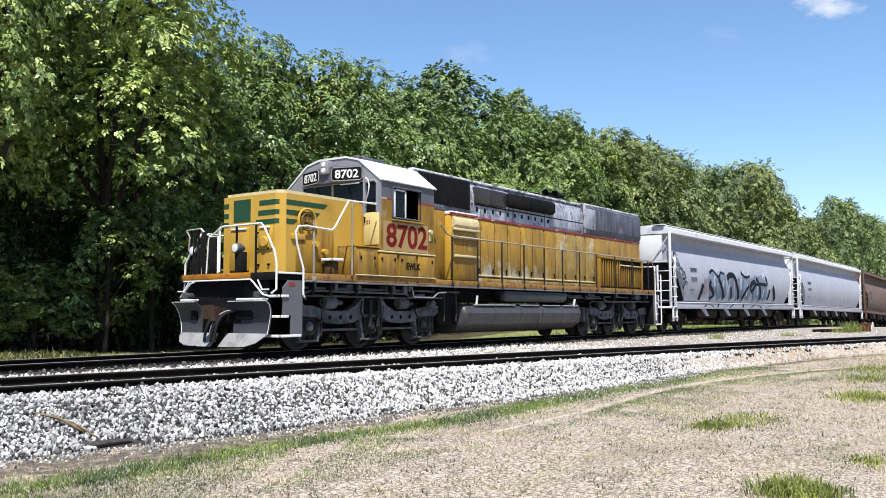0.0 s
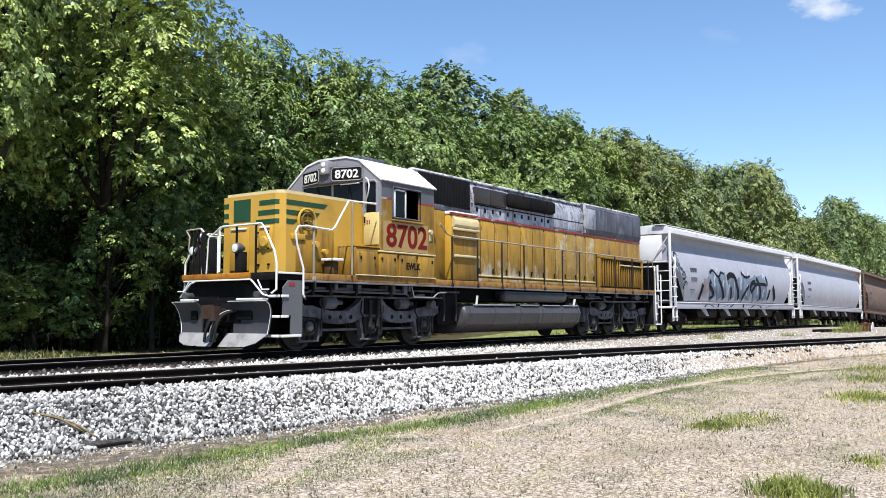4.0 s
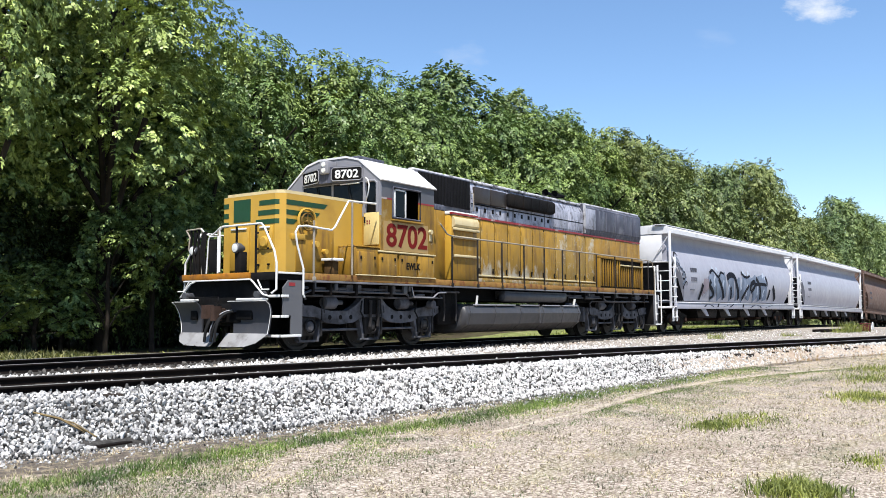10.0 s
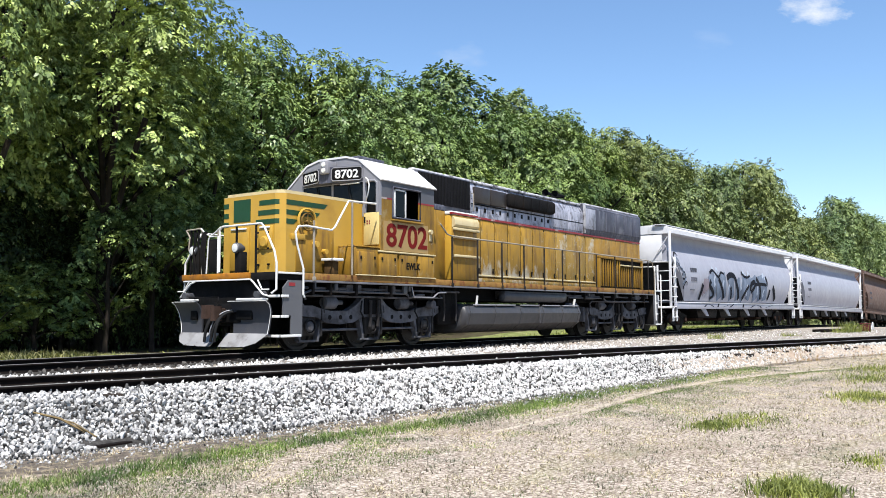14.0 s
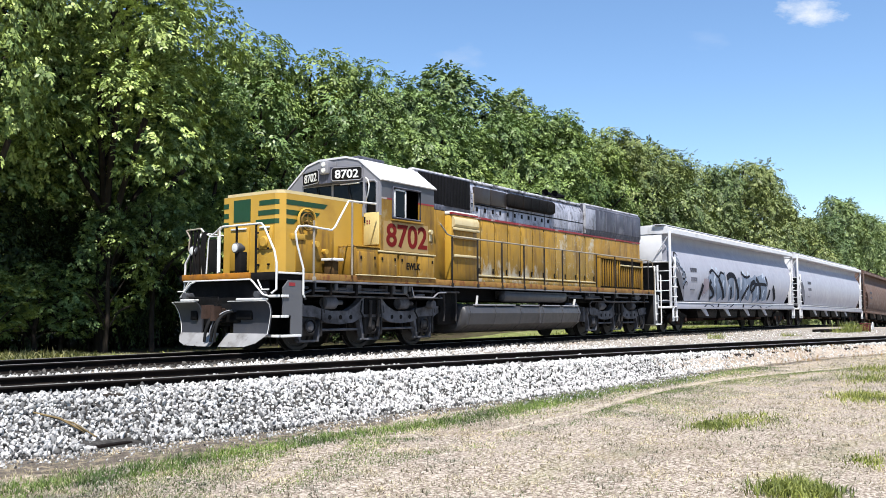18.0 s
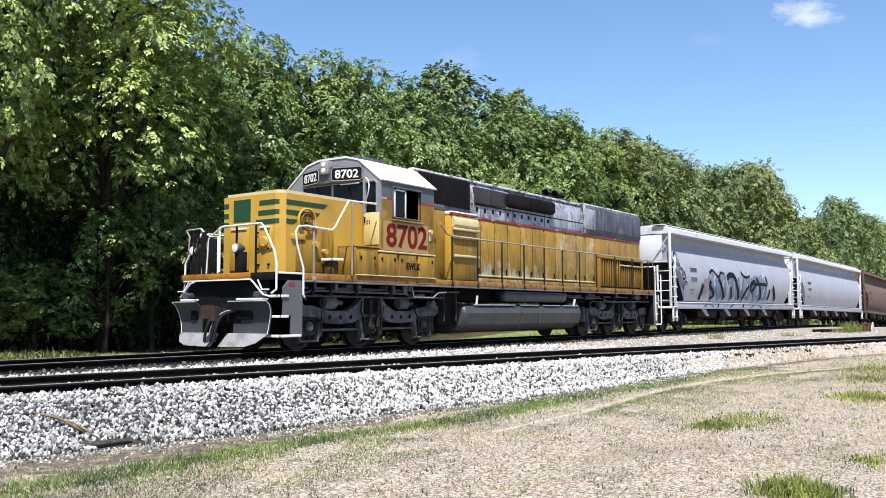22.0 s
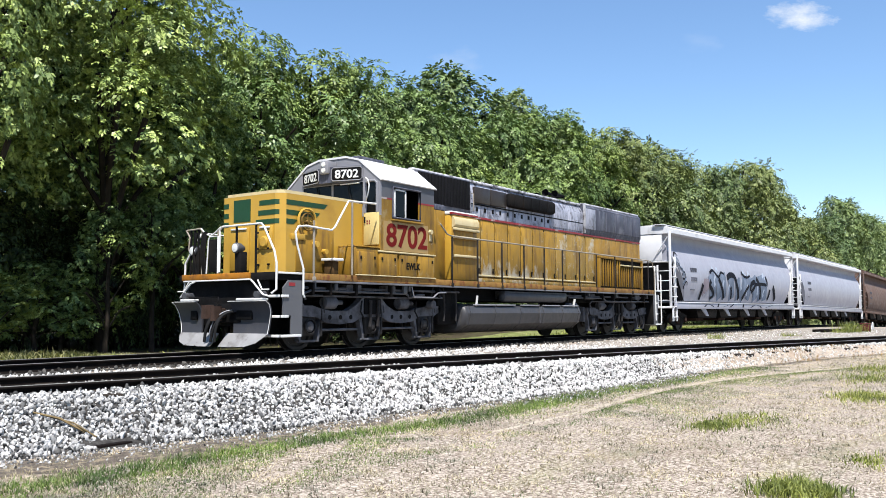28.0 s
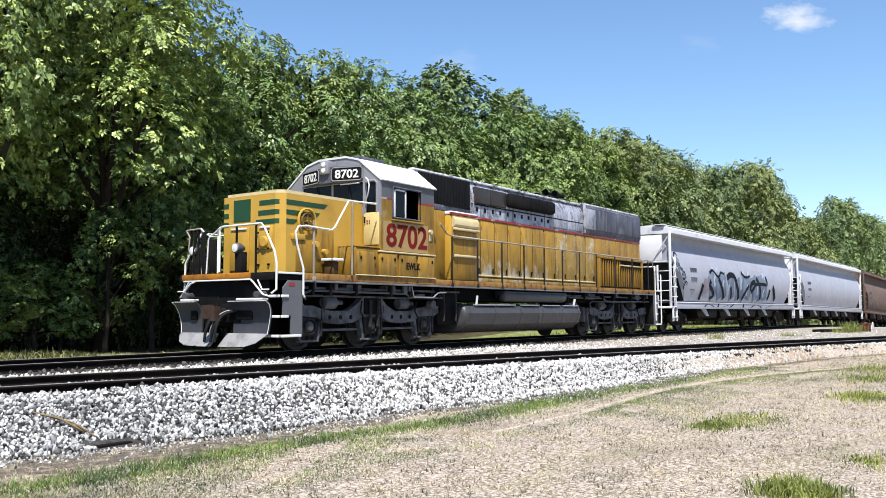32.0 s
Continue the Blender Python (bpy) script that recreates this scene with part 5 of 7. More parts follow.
# ---- covered hopper cars ----
def freight_truck(parent, cx):
    tr = part("truck", box(bm_(), cx - 0.2, cx + 0.2, -0.95, 0.95, 0.5, 0.8, 0.03), BLACK, parent)
    for k in (-0.88, 0.88):
        for s in (-1, 1):
            w = bm_()
            lathe(w, [(s * 0.67, 0.2), (s * 0.67, 0.49), (s * 0.7, 0.49), (s * 0.705, 0.46), (s * 0.81, 0.457), (s * 0.81, 0.38), (s * 0.77, 0.36), (s * 0.78, 0.15), (s * 0.85, 0.12), (s * 0.85, 0.02)], (cx + k, 0, 0.457), seg=20)
            part("wheel", w, WHEEL, tr)
        part("axle", rod(bm_(), [(cx + k, -0.95, 0.457), (cx + k, 0.95, 0.457)], 0.08, 8), BLACK, tr)
    for s in (-1, 1):
        f = bm_()
        prism(f, [(cx + a, b) for a, b in [(-1.15, 0.66), (-1.1, 0.46), (-0.75, 0.38), (-0.4, 0.26), (0.4, 0.26), (0.75, 0.38), (1.1, 0.46), (1.15, 0.66), (0.6, 0.8), (-0.6, 0.8)]], "y", *sorted((s * 0.96, s * 1.08)))
        sf = part("side_frame", f, BLACK, tr)
        for k in (-0.12, 0.0, 0.12):
            rodded("spring", RUSTY, sf, [(cx + k, s * 1.09, 0.34), (cx + k, s * 1.09, 0.6)], 0.05, 8)
        for k in (-0.88, 0.88):
            part("bearing_cap", lathe(bm_(), [(s * 1.05, 0.1), (s * 1.14, 0.1), (s * 1.15, 0.03)], (cx + k, 0, 0.5), seg=12), RUSTY, tr)
    return tr


def flank(z):
    """Half width of a hopper body: sides that bulge in a shallow bow."""
    return max(1.1, 1.58 - 0.22 * (z - 2.25) ** 2)


def hopper(name, length, skin, trim, label, at, turn, painted):
    car = thing(name, label, "freight car", "covered hopper cars")
    dip = grade(at[0] + length) - grade(at[0])
    car.matrix_basis = pose(at[0], at[1], grade(at[0]), 0, -math.degrees(math.atan2(dip, length)), turn)
    L = length
    levels = [(1.24, 1.25, 1.93)] + [(z, flank(z), 0.72 + (2.92 - z) * 0.7) for z in np.linspace(1.28, 2.91, 15)] + [(z, flank(z), 0.3) for z in np.linspace(2.93, 4.048, 9)]
    b, cols = bm_(), []
    for z, y, i in levels:
        cols.append([b.verts.new(p) for p in ((i, -y, z), (L - i, -y, z), (L - i, y, z), (i, y, z))])
    b.faces.new(cols[0][::-1]), b.faces.new(cols[-1])
    for lo, hi in zip(cols, cols[1:]):
        for k in range(4):
            b.faces.new((lo[k], lo[(k + 1) % 4], hi[(k + 1) % 4], hi[k]))
    part("body", b, skin, car)
    r = bm_()
    prism(r, [(-1.56, 4.05), (-1.56, 4.22), (-1.3, 4.34), (0, 4.42), (1.3, 4.34), (1.56, 4.22), (1.56, 4.05)], "x", 0.2, L - 0.2)
    roof = part("roof", r, trim, car)
    boxed("hatch_coaming", trim, roof, 1.0, L - 1.0, -0.35, 0.35, 4.41, 4.5, 0.03)
    for k in np.arange(1.6, L - 1.6, 1.3):
        boxed("roof_hatch", trim, roof, k, k + 1.1, -0.42, 0.42, 4.505, 4.56, 0.03)
    for s in (-1, 1):
        boxed("running_board", trim, roof, 0.1, L - 0.1, *sorted((s * 0.75, s * 1.25)), 4.4, 4.425, 0.006)
        for k in np.arange(0.4, L - 0.3, 2.4):
            boxed("board_bracket", trim, roof, k, k + 0.03, *sorted((s * 0.75, s * 1.28)), 4.3, 4.4, 0.0)
        boxed("side_sill", skin, car, 0.5, L - 0.5, *sorted((s * 1.48, s * 1.6)), 0.96, 1.2, 0.012)
        # brighter strip paints the sunlit top edge of the sill
        boxed("sill_ledge", trim, car, 0.5, L - 0.5, *sorted((s * 1.46, s * 1.625)), 1.202, 1.24, 0.01)
        for k in (0.12, L - 0.2):
            boxed("corner_post", trim, car, k, k + 0.07, *sorted((s * 1.42, s * 1.52)), 1.0, 4.1, 0.012)
        for k in (0.6, L - 0.68):
            boxed("end_post", trim, car, k, k + 0.08, *sorted((s * 1.42, s * 1.52)), 1.0, 3.1, 0.012)
        for a, e in ((0.12, 0.65), (L - 0.65, L - 0.12)):
            for h in (0.62, 1.05, 1.45, 1.85, 2.25, 2.65):
                rodded("ladder_rung", trim, car, [(a, s * 1.56, h), (e, s * 1.56, h)], 0.025, 6)
            boxed("sill_step", trim, car, a + 0.05, a + 0.1, *sorted((s * 1.5, s * 1.58)), 0.45, 1.05, 0.01)
            boxed("sill_step", trim, car, e - 0.1, e - 0.05, *sorted((s * 1.5, s * 1.58)), 0.45, 1.05, 0.01)
        for a, e, xx in ((0.16, 1.05, 0.9), (L - 0.16, L - 1.05, L - 0.9)):
            rodded("end_brace", trim, car, [(a, s * 1.47, 3.2), (e, s * 1.5, 2.5)], 0.025, 6)
    for xx, d in ((0.1, 1), (L - 0.1, -1)):
        for h in np.arange(1.3, 2.7, 0.4):
            rodded("end_rung", trim, car, [(xx, -1.45, h), (xx, -0.95, h)], 0.02, 6)
        boxed("end_post", trim, car, *sorted((xx, xx + d * 0.05)), -0.97, -0.9, 1.0, 2.75, 0.01)
        rodded("end_brace", trim, car, [(xx, -1.4, 3.9), (xx + d * 0.1, -0.7, 2.95)], 0.025, 6)
        boxed("end_sheet", trim, car, *sorted((xx + d * 0.12, xx + d * 0.145)), -1.1, 1.1, 2.94, 4.02, 0.005)
        # dark sheet laid over the slope as its shade
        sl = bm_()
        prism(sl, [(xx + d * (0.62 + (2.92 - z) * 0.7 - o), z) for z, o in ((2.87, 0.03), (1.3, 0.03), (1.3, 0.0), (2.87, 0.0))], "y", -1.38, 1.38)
        part("slope_sheet", sl, SLOPE_SHADE, car, "dark slope sheet, the shade under the end put into its colour")
        boxed("slope_shelf", trim, car, *sorted((xx + d * 0.1, xx + d * 0.6)), -1.4, 1.4, 2.88, 2.92, 0.01)
        boxed("end_platform", trim, car, *sorted((xx - d * 0.05, xx + d * 2.2)), -1.5, 1.5, 0.98, 1.06, 0.01)
        boxed("draft_sill", BLACK, car, *sorted((xx - d * 0.25, xx + d * 2.6)), -0.25, 0.25, 0.68, 0.97, 0.02)
        boxed("coupler", RUSTY, car, *sorted((xx - d * 0.25, xx - d * 0.62)), -0.14, 0.14, 0.66, 0.95, 0.03)
        part("brake_reservoir", lathe(bm_(), [(xx + d * 0.9, 0.1), (xx + d * 0.95, 0.2), (xx + d * 1.6, 0.2), (xx + d * 1.65, 0.1)], (0, 0.5, 1.35), "x", 14), trim, car)
    # discharge bays with slanted sheets
    for k in np.linspace(3.6, L - 3.6, 5)[:4] + (L - 7.2) / 8:
        bay = bm_()
        prism(bay, [(k - 1.55, 1.22), (k + 1.55, 1.22), (k + 1.2, 0.55), (k - 1.2, 0.55)], "y", -1.25, 1.25)
        by = part("discharge_bay", bay, BLACK, car)
        boxed("outlet_gate", RUSTY, by, k - 0.5, k + 0.5, -0.9, 0.9, 0.42, 0.55, 0.02)
        sg = bm_()
        prism(sg, [(k - 1.55, 1.0), (k - 0.95, 1.0), (k - 0.5, 0.64), (k - 0.8, 0.64)], "y", -1.5, -1.46)
        part("bay_gusset", sg, skin, by)
    freight_truck(car, 1.85)
    freight_truck(car, L - 1.85)
    # faded data stencils as plain bars
    st = bm_()
    for k, (h, w) in enumerate(((2.55, 0.55), (2.15, 0.75), (1.75, 0.5))):
        for q in range(3 if k < 2 else 1):
            yy = on_side(h) + 0.005
            box(st, 2.25 + q * 0.26, 2.25 + q * 0.26 + (0.18 if k < 2 else w), yy - 0.012, yy + 0.03, h, h + (0.16 if k < 2 else 0.05))
    part("stencil_bars", st, DARK_GREY, car)
    if painted:
        spray(car)
    return car


def on_side(z):
    """Place of the car's flank at a height, a paint's thickness out."""
    return -flank(z) - 0.014


def spray(car):
    """Unreadable spray-painted shapes: a grey-blue mass, dark curved strokes, pale edges."""
    lift = [0.0]

    def lay(pts, w, ink, w_end=None):
        bm, prev = bm_(), None
        lift[0] += 0.0002
        for i, (px, pz) in enumerate(pts):
            q, p = pts[min(i + 1, len(pts) - 1)], pts[max(i - 1, 0)]
            d = Vector((q[0] - p[0], q[1] - p[1])).normalized()
            ww = w + ((w_end if w_end is not None else w) - w) * i / (len(pts) - 1)
            pair = [bm.verts.new((px - s * d.y * ww, on_side(pz + s * d.x * ww) - lift[0] - 0.003, pz + s * d.x * ww)) for s in (-1, 1)]
            if prev:
                bm.faces.new((prev[0], pair[0], pair[1], prev[1]))
            prev = pair
        part("spray_stroke", bm, ink, car)

    def bend(*pts, steps=5):
        """Points of a smooth line through the given ones."""
        q = [pts[0], *pts, pts[-1]]
        out = []
        for p0, p1, p2, p3 in zip(q, q[1:], q[2:], q[3:]):
            for j in range(steps):
                t = j / steps
                out.append(tuple(0.5 * (2 * b + (c - a) * t + (2 * a - 5 * b + 4 * c - d) * t * t + (3 * b - a - 3 * c + d) * t ** 3) for a, b, c, d in zip(p0, p1, p2, p3)))
        return out + [pts[-1]]

    for k in range(5):
        lay([(3.55 + 0.22 * k, 1.45 + 0.1 * k), (3.75 + 0.16 * k, 1.95), (3.95 + 0.12 * k, 2.3)], 0.13, PINK_INK, 0.05)
    # grey-blue letter bodies
    for x, w, lean, top in ((5.0, 0.42, 0.45, 2.55), (5.9, 0.4, 0.5, 2.5), (6.6, 0.34, 0.3, 2.62), (7.7, 0.42, 0.35, 2.55), (8.7, 0.4, 0.3, 2.4), (9.6, 0.42, -0.5, 2.62), (10.5, 0.42, -0.15, 2.6), (11.5, 0.42, 0.4, 2.62), (12.5, 0.5, 0.2, 2.7), (13.3, 0.4, 0.15, 2.66)):
        lay(bend((x - lean * 0.5, top), (x, 2.0), (x + lean * 0.6, 1.42)), w, FILL_INK, w * 0.8)
    for x, z0, z1 in ((5.3, 2.0, 2.5), (6.5, 1.7, 2.3), (7.3, 1.6, 2.1), (9.2, 1.9, 2.4), (10.2, 1.6, 2.2), (12.0, 1.7, 2.3), (13.1, 1.6, 2.0)):
        lay(bend((x, z0), (x - 0.12, (z0 + z1) / 2), (x + 0.05, z1)), 0.1, PALE_INK, 0.06)
    for x in (4.9, 5.5, 9.5, 10.3, 12.9):
        lay(bend((x, 2.6), (x + 0.18, 2.82), (x + 0.42, 2.5)), 0.09, PALE_INK, 0.05)
    # dark strokes of the letters
    lay(bend((3.7, 2.04), (3.58, 1.7), (3.51, 1.35)), 0.14, INK, 0.12)
    lay(bend((4.75, 2.23), (4.61, 2.0), (5.08, 1.76), (5.24, 1.56), (4.85, 1.43)), 0.13, INK, 0.06)
    lay(bend((4.62, 2.57), (5.04, 2.71), (5.42, 2.56), (5.8, 2.43), (6.21, 2.65), (6.62, 2.58)), 0.07, INK, 0.05)
    lay(bend((5.79, 2.35), (6.25, 1.97), (6.8, 1.44)), 0.12, INK, 0.1)
    lay(bend((7.02, 2.42), (7.45, 2.56), (8.02, 2.56), (8.29, 2.39), (8.45, 2.12), (8.72, 1.83), (9.04, 1.43)), 0.14, INK, 0.13)
    lay(bend((7.54, 2.0), (7.72, 1.74), (7.87, 1.44)), 0.1, INK, 0.1)
    lay(bend((9.56, 1.44), (9.99, 1.86), (10.46, 2.15)), 0.13, INK, 0.08)
    lay(bend((9.36, 2.79), (9.62, 2.61), (10.11, 2.54), (10.69, 2.63)), 0.08, INK, 0.05)
    lay(bend((10.75, 1.87), (10.78, 2.19), (11.37, 2.34), (11.42, 2.13), (10.87, 1.8)), 0.14, INK, 0.1)
    lay(bend((11.72, 2.54), (12.28, 2.12), (12.63, 1.46)), 0.13, INK, 0.13)
    lay(bend((11.53, 2.21), (12.43, 2.26), (13.47, 2.24)), 0.09, INK, 0.08)
    lay(bend((13.44, 2.64), (13.63, 2.41), (13.6, 2.19)), 0.13, INK, 0.1)
    lay(bend((14.16, 2.01), (14.1, 1.7), (13.96, 1.45)), 0.14, INK, 0.12)
    lay(bend((14.76, 2.17), (15.09, 1.82), (15.43, 1.45)), 0.17, INK, 0.14)
    # small tag by the car's end
    for k in range(7):
        z, a = 3.15 - 0.2 * k, 0.75 + 0.11 * k
        lay([(a + 0.1 + 0.22 * math.cos(t + k), z + 0.16 * math.sin(t * 1.3)) for t in np.linspace(0, 4.4, 9)], 0.03, FILL_INK if k % 2 else INK, 0.04)
    # strokes running on over the sill
    for pts, w in ((((3.78, 1.05), (4.16, 1.16), (4.66, 1.13), (5.03, 1.04)), 0.1), (((5.72, 1.22), (5.54, 1.04)), 0.1), (((6.35, 1.06), (7.04, 1.14)), 0.09), (((7.89, 1.2), (7.3, 1.04)), 0.1), (((9.41, 1.22), (9.32, 1.04)), 0.1), (((10.6, 1.04), (11.26, 1.15), (12.08, 1.13), (12.41, 1.04)), 0.13), (((14.54, 1.17), (13.27, 1.05)), 0.1)):
        ln, prev = bm_(), None
        for xx, zz in bend(*pts):
            pair = [ln.verts.new((xx + d * w, -1.606, zz)) for d in (-1, 1)]
            if prev:
                ln.faces.new((prev[0], pair[0], pair[1], prev[1]))
            prev = pair
        part("spray_stroke", ln, INK, car)


hopper("covered_hopper", 19.5, HOPPER_GREY, HOPPER_LIGHT, "light grey covered hopper car with dark spray-painted flank", (18.25, 0.0), 0.0, True)
hopper("covered_hopper", 19.5, HOPPER_GREY, HOPPER_LIGHT, "clean light grey covered hopper car coupled in the train", (38.75, 0.0), 0.0, False)
hopper("covered_hopper", 19.5, HOPPER_RUST, HOPPER_RUST, "oxide brown covered hopper car coupled in the train", (59.25, 0.0), 0.0, False)
hopper("covered_hopper", 19.5, HOPPER_RUST, HOPPER_RUST, "oxide brown covered hopper car far along the train", (79.75, 0.0), 0.0, False)


# ---- trees and undergrowth ----
def leaf_spray(pairs, length, leaf, width, rnd):
    """A compound leaf: leaflets in pairs along a stalk and one at its tip, as (verts, quads). x outward, z up."""
    v, f = [], []
    stations = [((i + 0.6) / (pairs + 0.6), s) for i in range(pairs) for s in (-1, 1)] + [(1.0, 0)]
    for t, s in stations:
        a = s * rnd.uniform(0.75, 1.15) + rnd.uniform(-0.15, 0.15)
        drop = rnd.uniform(-0.25, 0.4)
        d = np.array((math.cos(a) * math.cos(drop), math.sin(a) * math.cos(drop), -math.sin(drop)))
        base = np.array((length * t, 0.0, -0.2 * length * t * t))
        w = np.cross(d, (0.28 * rnd.uniform(-1, 1), 0.28 * rnd.uniform(-1, 1), 1))
        w /= np.linalg.norm(w)
        up = np.cross(w, d)
        ln = leaf * rnd.uniform(0.8, 1.2)
        k = len(v)
        v += [base, base + d * ln * 0.5 + w * ln * width + up * ln * 0.06, base + d * ln - up * (0.12 * ln), base + d * ln * 0.5 - w * ln * width + up * ln * 0.06]
        f.append((k, k + 1, k + 2, k + 3))
    return np.array(v), np.array(f)


def unit(a):
    return a / (np.linalg.norm(a, axis=-1, keepdims=True) + 1e-9)


def scatter(templates, spots, aims, sizes, rs):
    """Copies of the templates at spots: aims are the outward normals, twigs hang down from them."""
    vs, fs, base = [], [], 0
    pick = rs.integers(0, len(templates), len(spots))
    for k, (tv, tf) in enumerate(templates):
        sel = np.nonzero(pick == k)[0]
        if not len(sel):
            continue
        z = aims[sel] / np.linalg.norm(aims[sel], axis=1)[:, None]
        hang = np.tile((0.0, 0.0, -1.0), (len(sel), 1)) + rs.normal(0, 0.4, (len(sel), 3))
        y = np.cross(z, hang)
        y /= np.linalg.norm(y, axis=1)[:, None] + 1e-9
        d = np.cross(y, z)
        m = np.stack([d, y, z], 2) * sizes[sel][:, None, None]
        v = np.einsum("nij,kj->nki", m, tv) + spots[sel][:, None, :]
        vs.append(v.reshape(-1, 3))
        fs.append((tf[None] + (np.arange(len(sel)) * len(tv))[:, None, None] + base).reshape(-1, tf.shape[1]))
        base += len(sel) * len(tv)
    return np.concatenate(vs), np.concatenate(fs)


def hang_sprays(templates, spots, ways, ups, sizes, rs):
    """Copies of the leaf sprays at spots, pointing along ways with their upper side to ups."""
    vs, fs, base = [], [], 0
    pick = rs.integers(0, len(templates), len(spots))
    for k, (tv, tf) in enumerate(templates):
        sel = np.nonzero(pick == k)[0]
        if not len(sel):
            continue
        x = unit(ways[sel])
        y = unit(np.cross(ups[sel], x))
        z = np.cross(x, y)
        m = np.stack([x, y, z], 2) * sizes[sel][:, None, None]
        v = np.einsum("nij,kj->nki", m, tv) + spots[sel][:, None, :]
        vs.append(v.reshape(-1, 3))
        fs.append((tf[None] + (np.arange(len(sel)) * len(tv))[:, None, None] + base).reshape(-1, 4))
        base += len(sel) * len(tv)
    return np.concatenate(vs), np.concatenate(fs)


def crown_clumps(rs, lobes, dens, rc, per):
    """Domed leaf clumps over the skins of the crown's lobes: spots, ways, ups of their sprays."""
    P, W, U = [], [], []
    for cx, cy, cz, R in lobes:
        n = max(5, int(dens * R * R))
        d = unit(rs.normal(0, 1, (n, 3)))
        d[:, 2] = np.where(d[:, 2] < -0.3, -d[:, 2], d[:, 2])
        c = np.array((cx, cy, cz)) + d * (R * rs.uniform(0.68, 1.04, n))[:, None] * (1, 1, 0.85)
        up = unit(d * 0.6 + (0, 0, 0.8) + rs.normal(0, 0.2, (n, 3)))
        e1 = unit(np.cross(up, rs.normal(0, 1, (n, 3))))
        e2 = np.cross(up, e1)
        size = rc * rs.uniform(0.65, 1.35, n)
        rho = np.sqrt(rs.random((n, per)))
        th = rs.uniform(0, 2 * math.pi, (n, per))
        radial = np.cos(th)[..., None] * e1[:, None] + np.sin(th)[..., None] * e2[:, None]
        k = (size[:, None] * rho)[..., None]
        p = c[:, None] + k * radial - (size[:, None] * 0.85 * rho ** 2)[..., None] * up[:, None] + rs.normal(0, 0.1 * rc, (n, per, 3))
        w = radial + rs.normal(0, 0.28, (n, per, 3))
        w[..., 2] -= 0.7 * rho - 0.12
        u = up[:, None] + 0.8 * rho[..., None] * radial + rs.normal(0, 0.14, (n, per, 3))
        P.append(p.reshape(-1, 3)), W.append(w.reshape(-1, 3)), U.append(u.reshape(-1, 3))
    return np.concatenate(P), np.concatenate(W), np.concatenate(U)


def make_tree(label, h, r, low, n_lobes, clump, pairs, material, seed, boughs=3, group="trees along the track", slim=0.55, fork=0.0):
    """clump: density, radius and sprays of the leaf clumps, and the leaflets' length."""
    dens, rc, per, leaf = clump
    rs, rnd = np.random.default_rng(seed), random.Random(seed)
    tree = thing("tree", label, "tree", group)
    tree.location = (0, 0, 0)
    b = bm_()
    lean = (rnd.uniform(-0.3, 0.3), rnd.uniform(-0.3, 0.3))
    top = h * 0.8
    rod(b, [(lean[0] * k / 6 + 0.07 * math.sin(k * 2 + seed), lean[1] * k / 6, -0.3 + (top + 0.3) * k / 6) for k in range(7)], 0.08 + (0.005 + 0.007 * fork) * h, 9, 0.03)
    trunk = part("trunk", b, BARK, tree)
    lobes = []
    for k in range(n_lobes):
        t = (k + 0.5) / n_lobes
        z = low + (h - low) * (0.06 + 0.86 * t)
        wide = r * (math.sin(math.pi * (0.18 + 0.74 * t)) ** slim)
        a = k * 2.4 + rnd.uniform(-0.5, 0.5)
        q = rnd.uniform(0.4, 0.8) if t < 0.75 else rnd.uniform(0.15, 0.5)
        size = r * rnd.uniform(0.26, 0.4) * (1.0 if t < 0.8 else 0.82)
        lobes.append((wide * q * math.cos(a) + lean[0] * t, wide * q * math.sin(a) + lean[1] * t, min(z, h - size * 0.85), size))
    for k, lb in enumerate(lobes):
        if k % (5 if fork else 2) == 0:
            z0 = max(0.8, lb[2] - (0.55 + fork) * math.hypot(lb[0], lb[1]) - 0.8)
            rodded("limb", BARK, trunk, [(lean[0] * z0 / h, lean[1] * z0 / h, z0), (lb[0] * 0.5, lb[1] * 0.5, (z0 + lb[2]) / 2 + 0.25), (lb[0], lb[1], lb[2])], 0.02 + (0.002 + 0.005 * fork) * h, 6)
    temps = [leaf_spray(pairs, leaf * 1.25, leaf, 0.27, rnd) for _ in range(5)]
    lobes.sort(key=lambda l: math.atan2(l[1], l[0]) if l[2] < h * 0.72 else 9)
    for k in range(boughs):
        mine = lobes[k * len(lobes) // boughs:(k + 1) * len(lobes) // boughs]
        p, w, u = crown_clumps(rs, mine, dens, rc, per)
        keep = p[:, 2] > 0.15
        v, f = hang_sprays(temps, p[keep], w[keep], u[keep], rs.uniform(0.75, 1.25, keep.sum()), rs)
        cr = new("crown", raw_mesh("crown", v, f, material))
        cr.parent = tree
    return tree


FULL = "leafy green broadleaf tree with drooping sprays at the track's edge"
near_kinds = [make_tree(FULL, 10, 3.3, 0.3, 44, (3.3, 0.68, 26, 0.15), 2, LEAF, 21 + k, 4) for k in range(3)]
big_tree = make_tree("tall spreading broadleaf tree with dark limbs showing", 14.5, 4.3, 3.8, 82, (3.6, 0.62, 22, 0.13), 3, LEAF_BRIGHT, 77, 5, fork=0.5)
far_kinds = [make_tree("green broadleaf tree in the wood behind the train", 10, 3.3, 0.3, 40, (3.2, 0.72, 17, 0.19), 2, LEAF_FAR, 41 + k, 3) for k in range(3)]
deep_tree = make_tree("dark green tall tree standing behind the front row", 10, 2.9, 0.3, 44, (5, 0.6, 18, 0.17), 2, LEAF_DEEP, 57, 3)


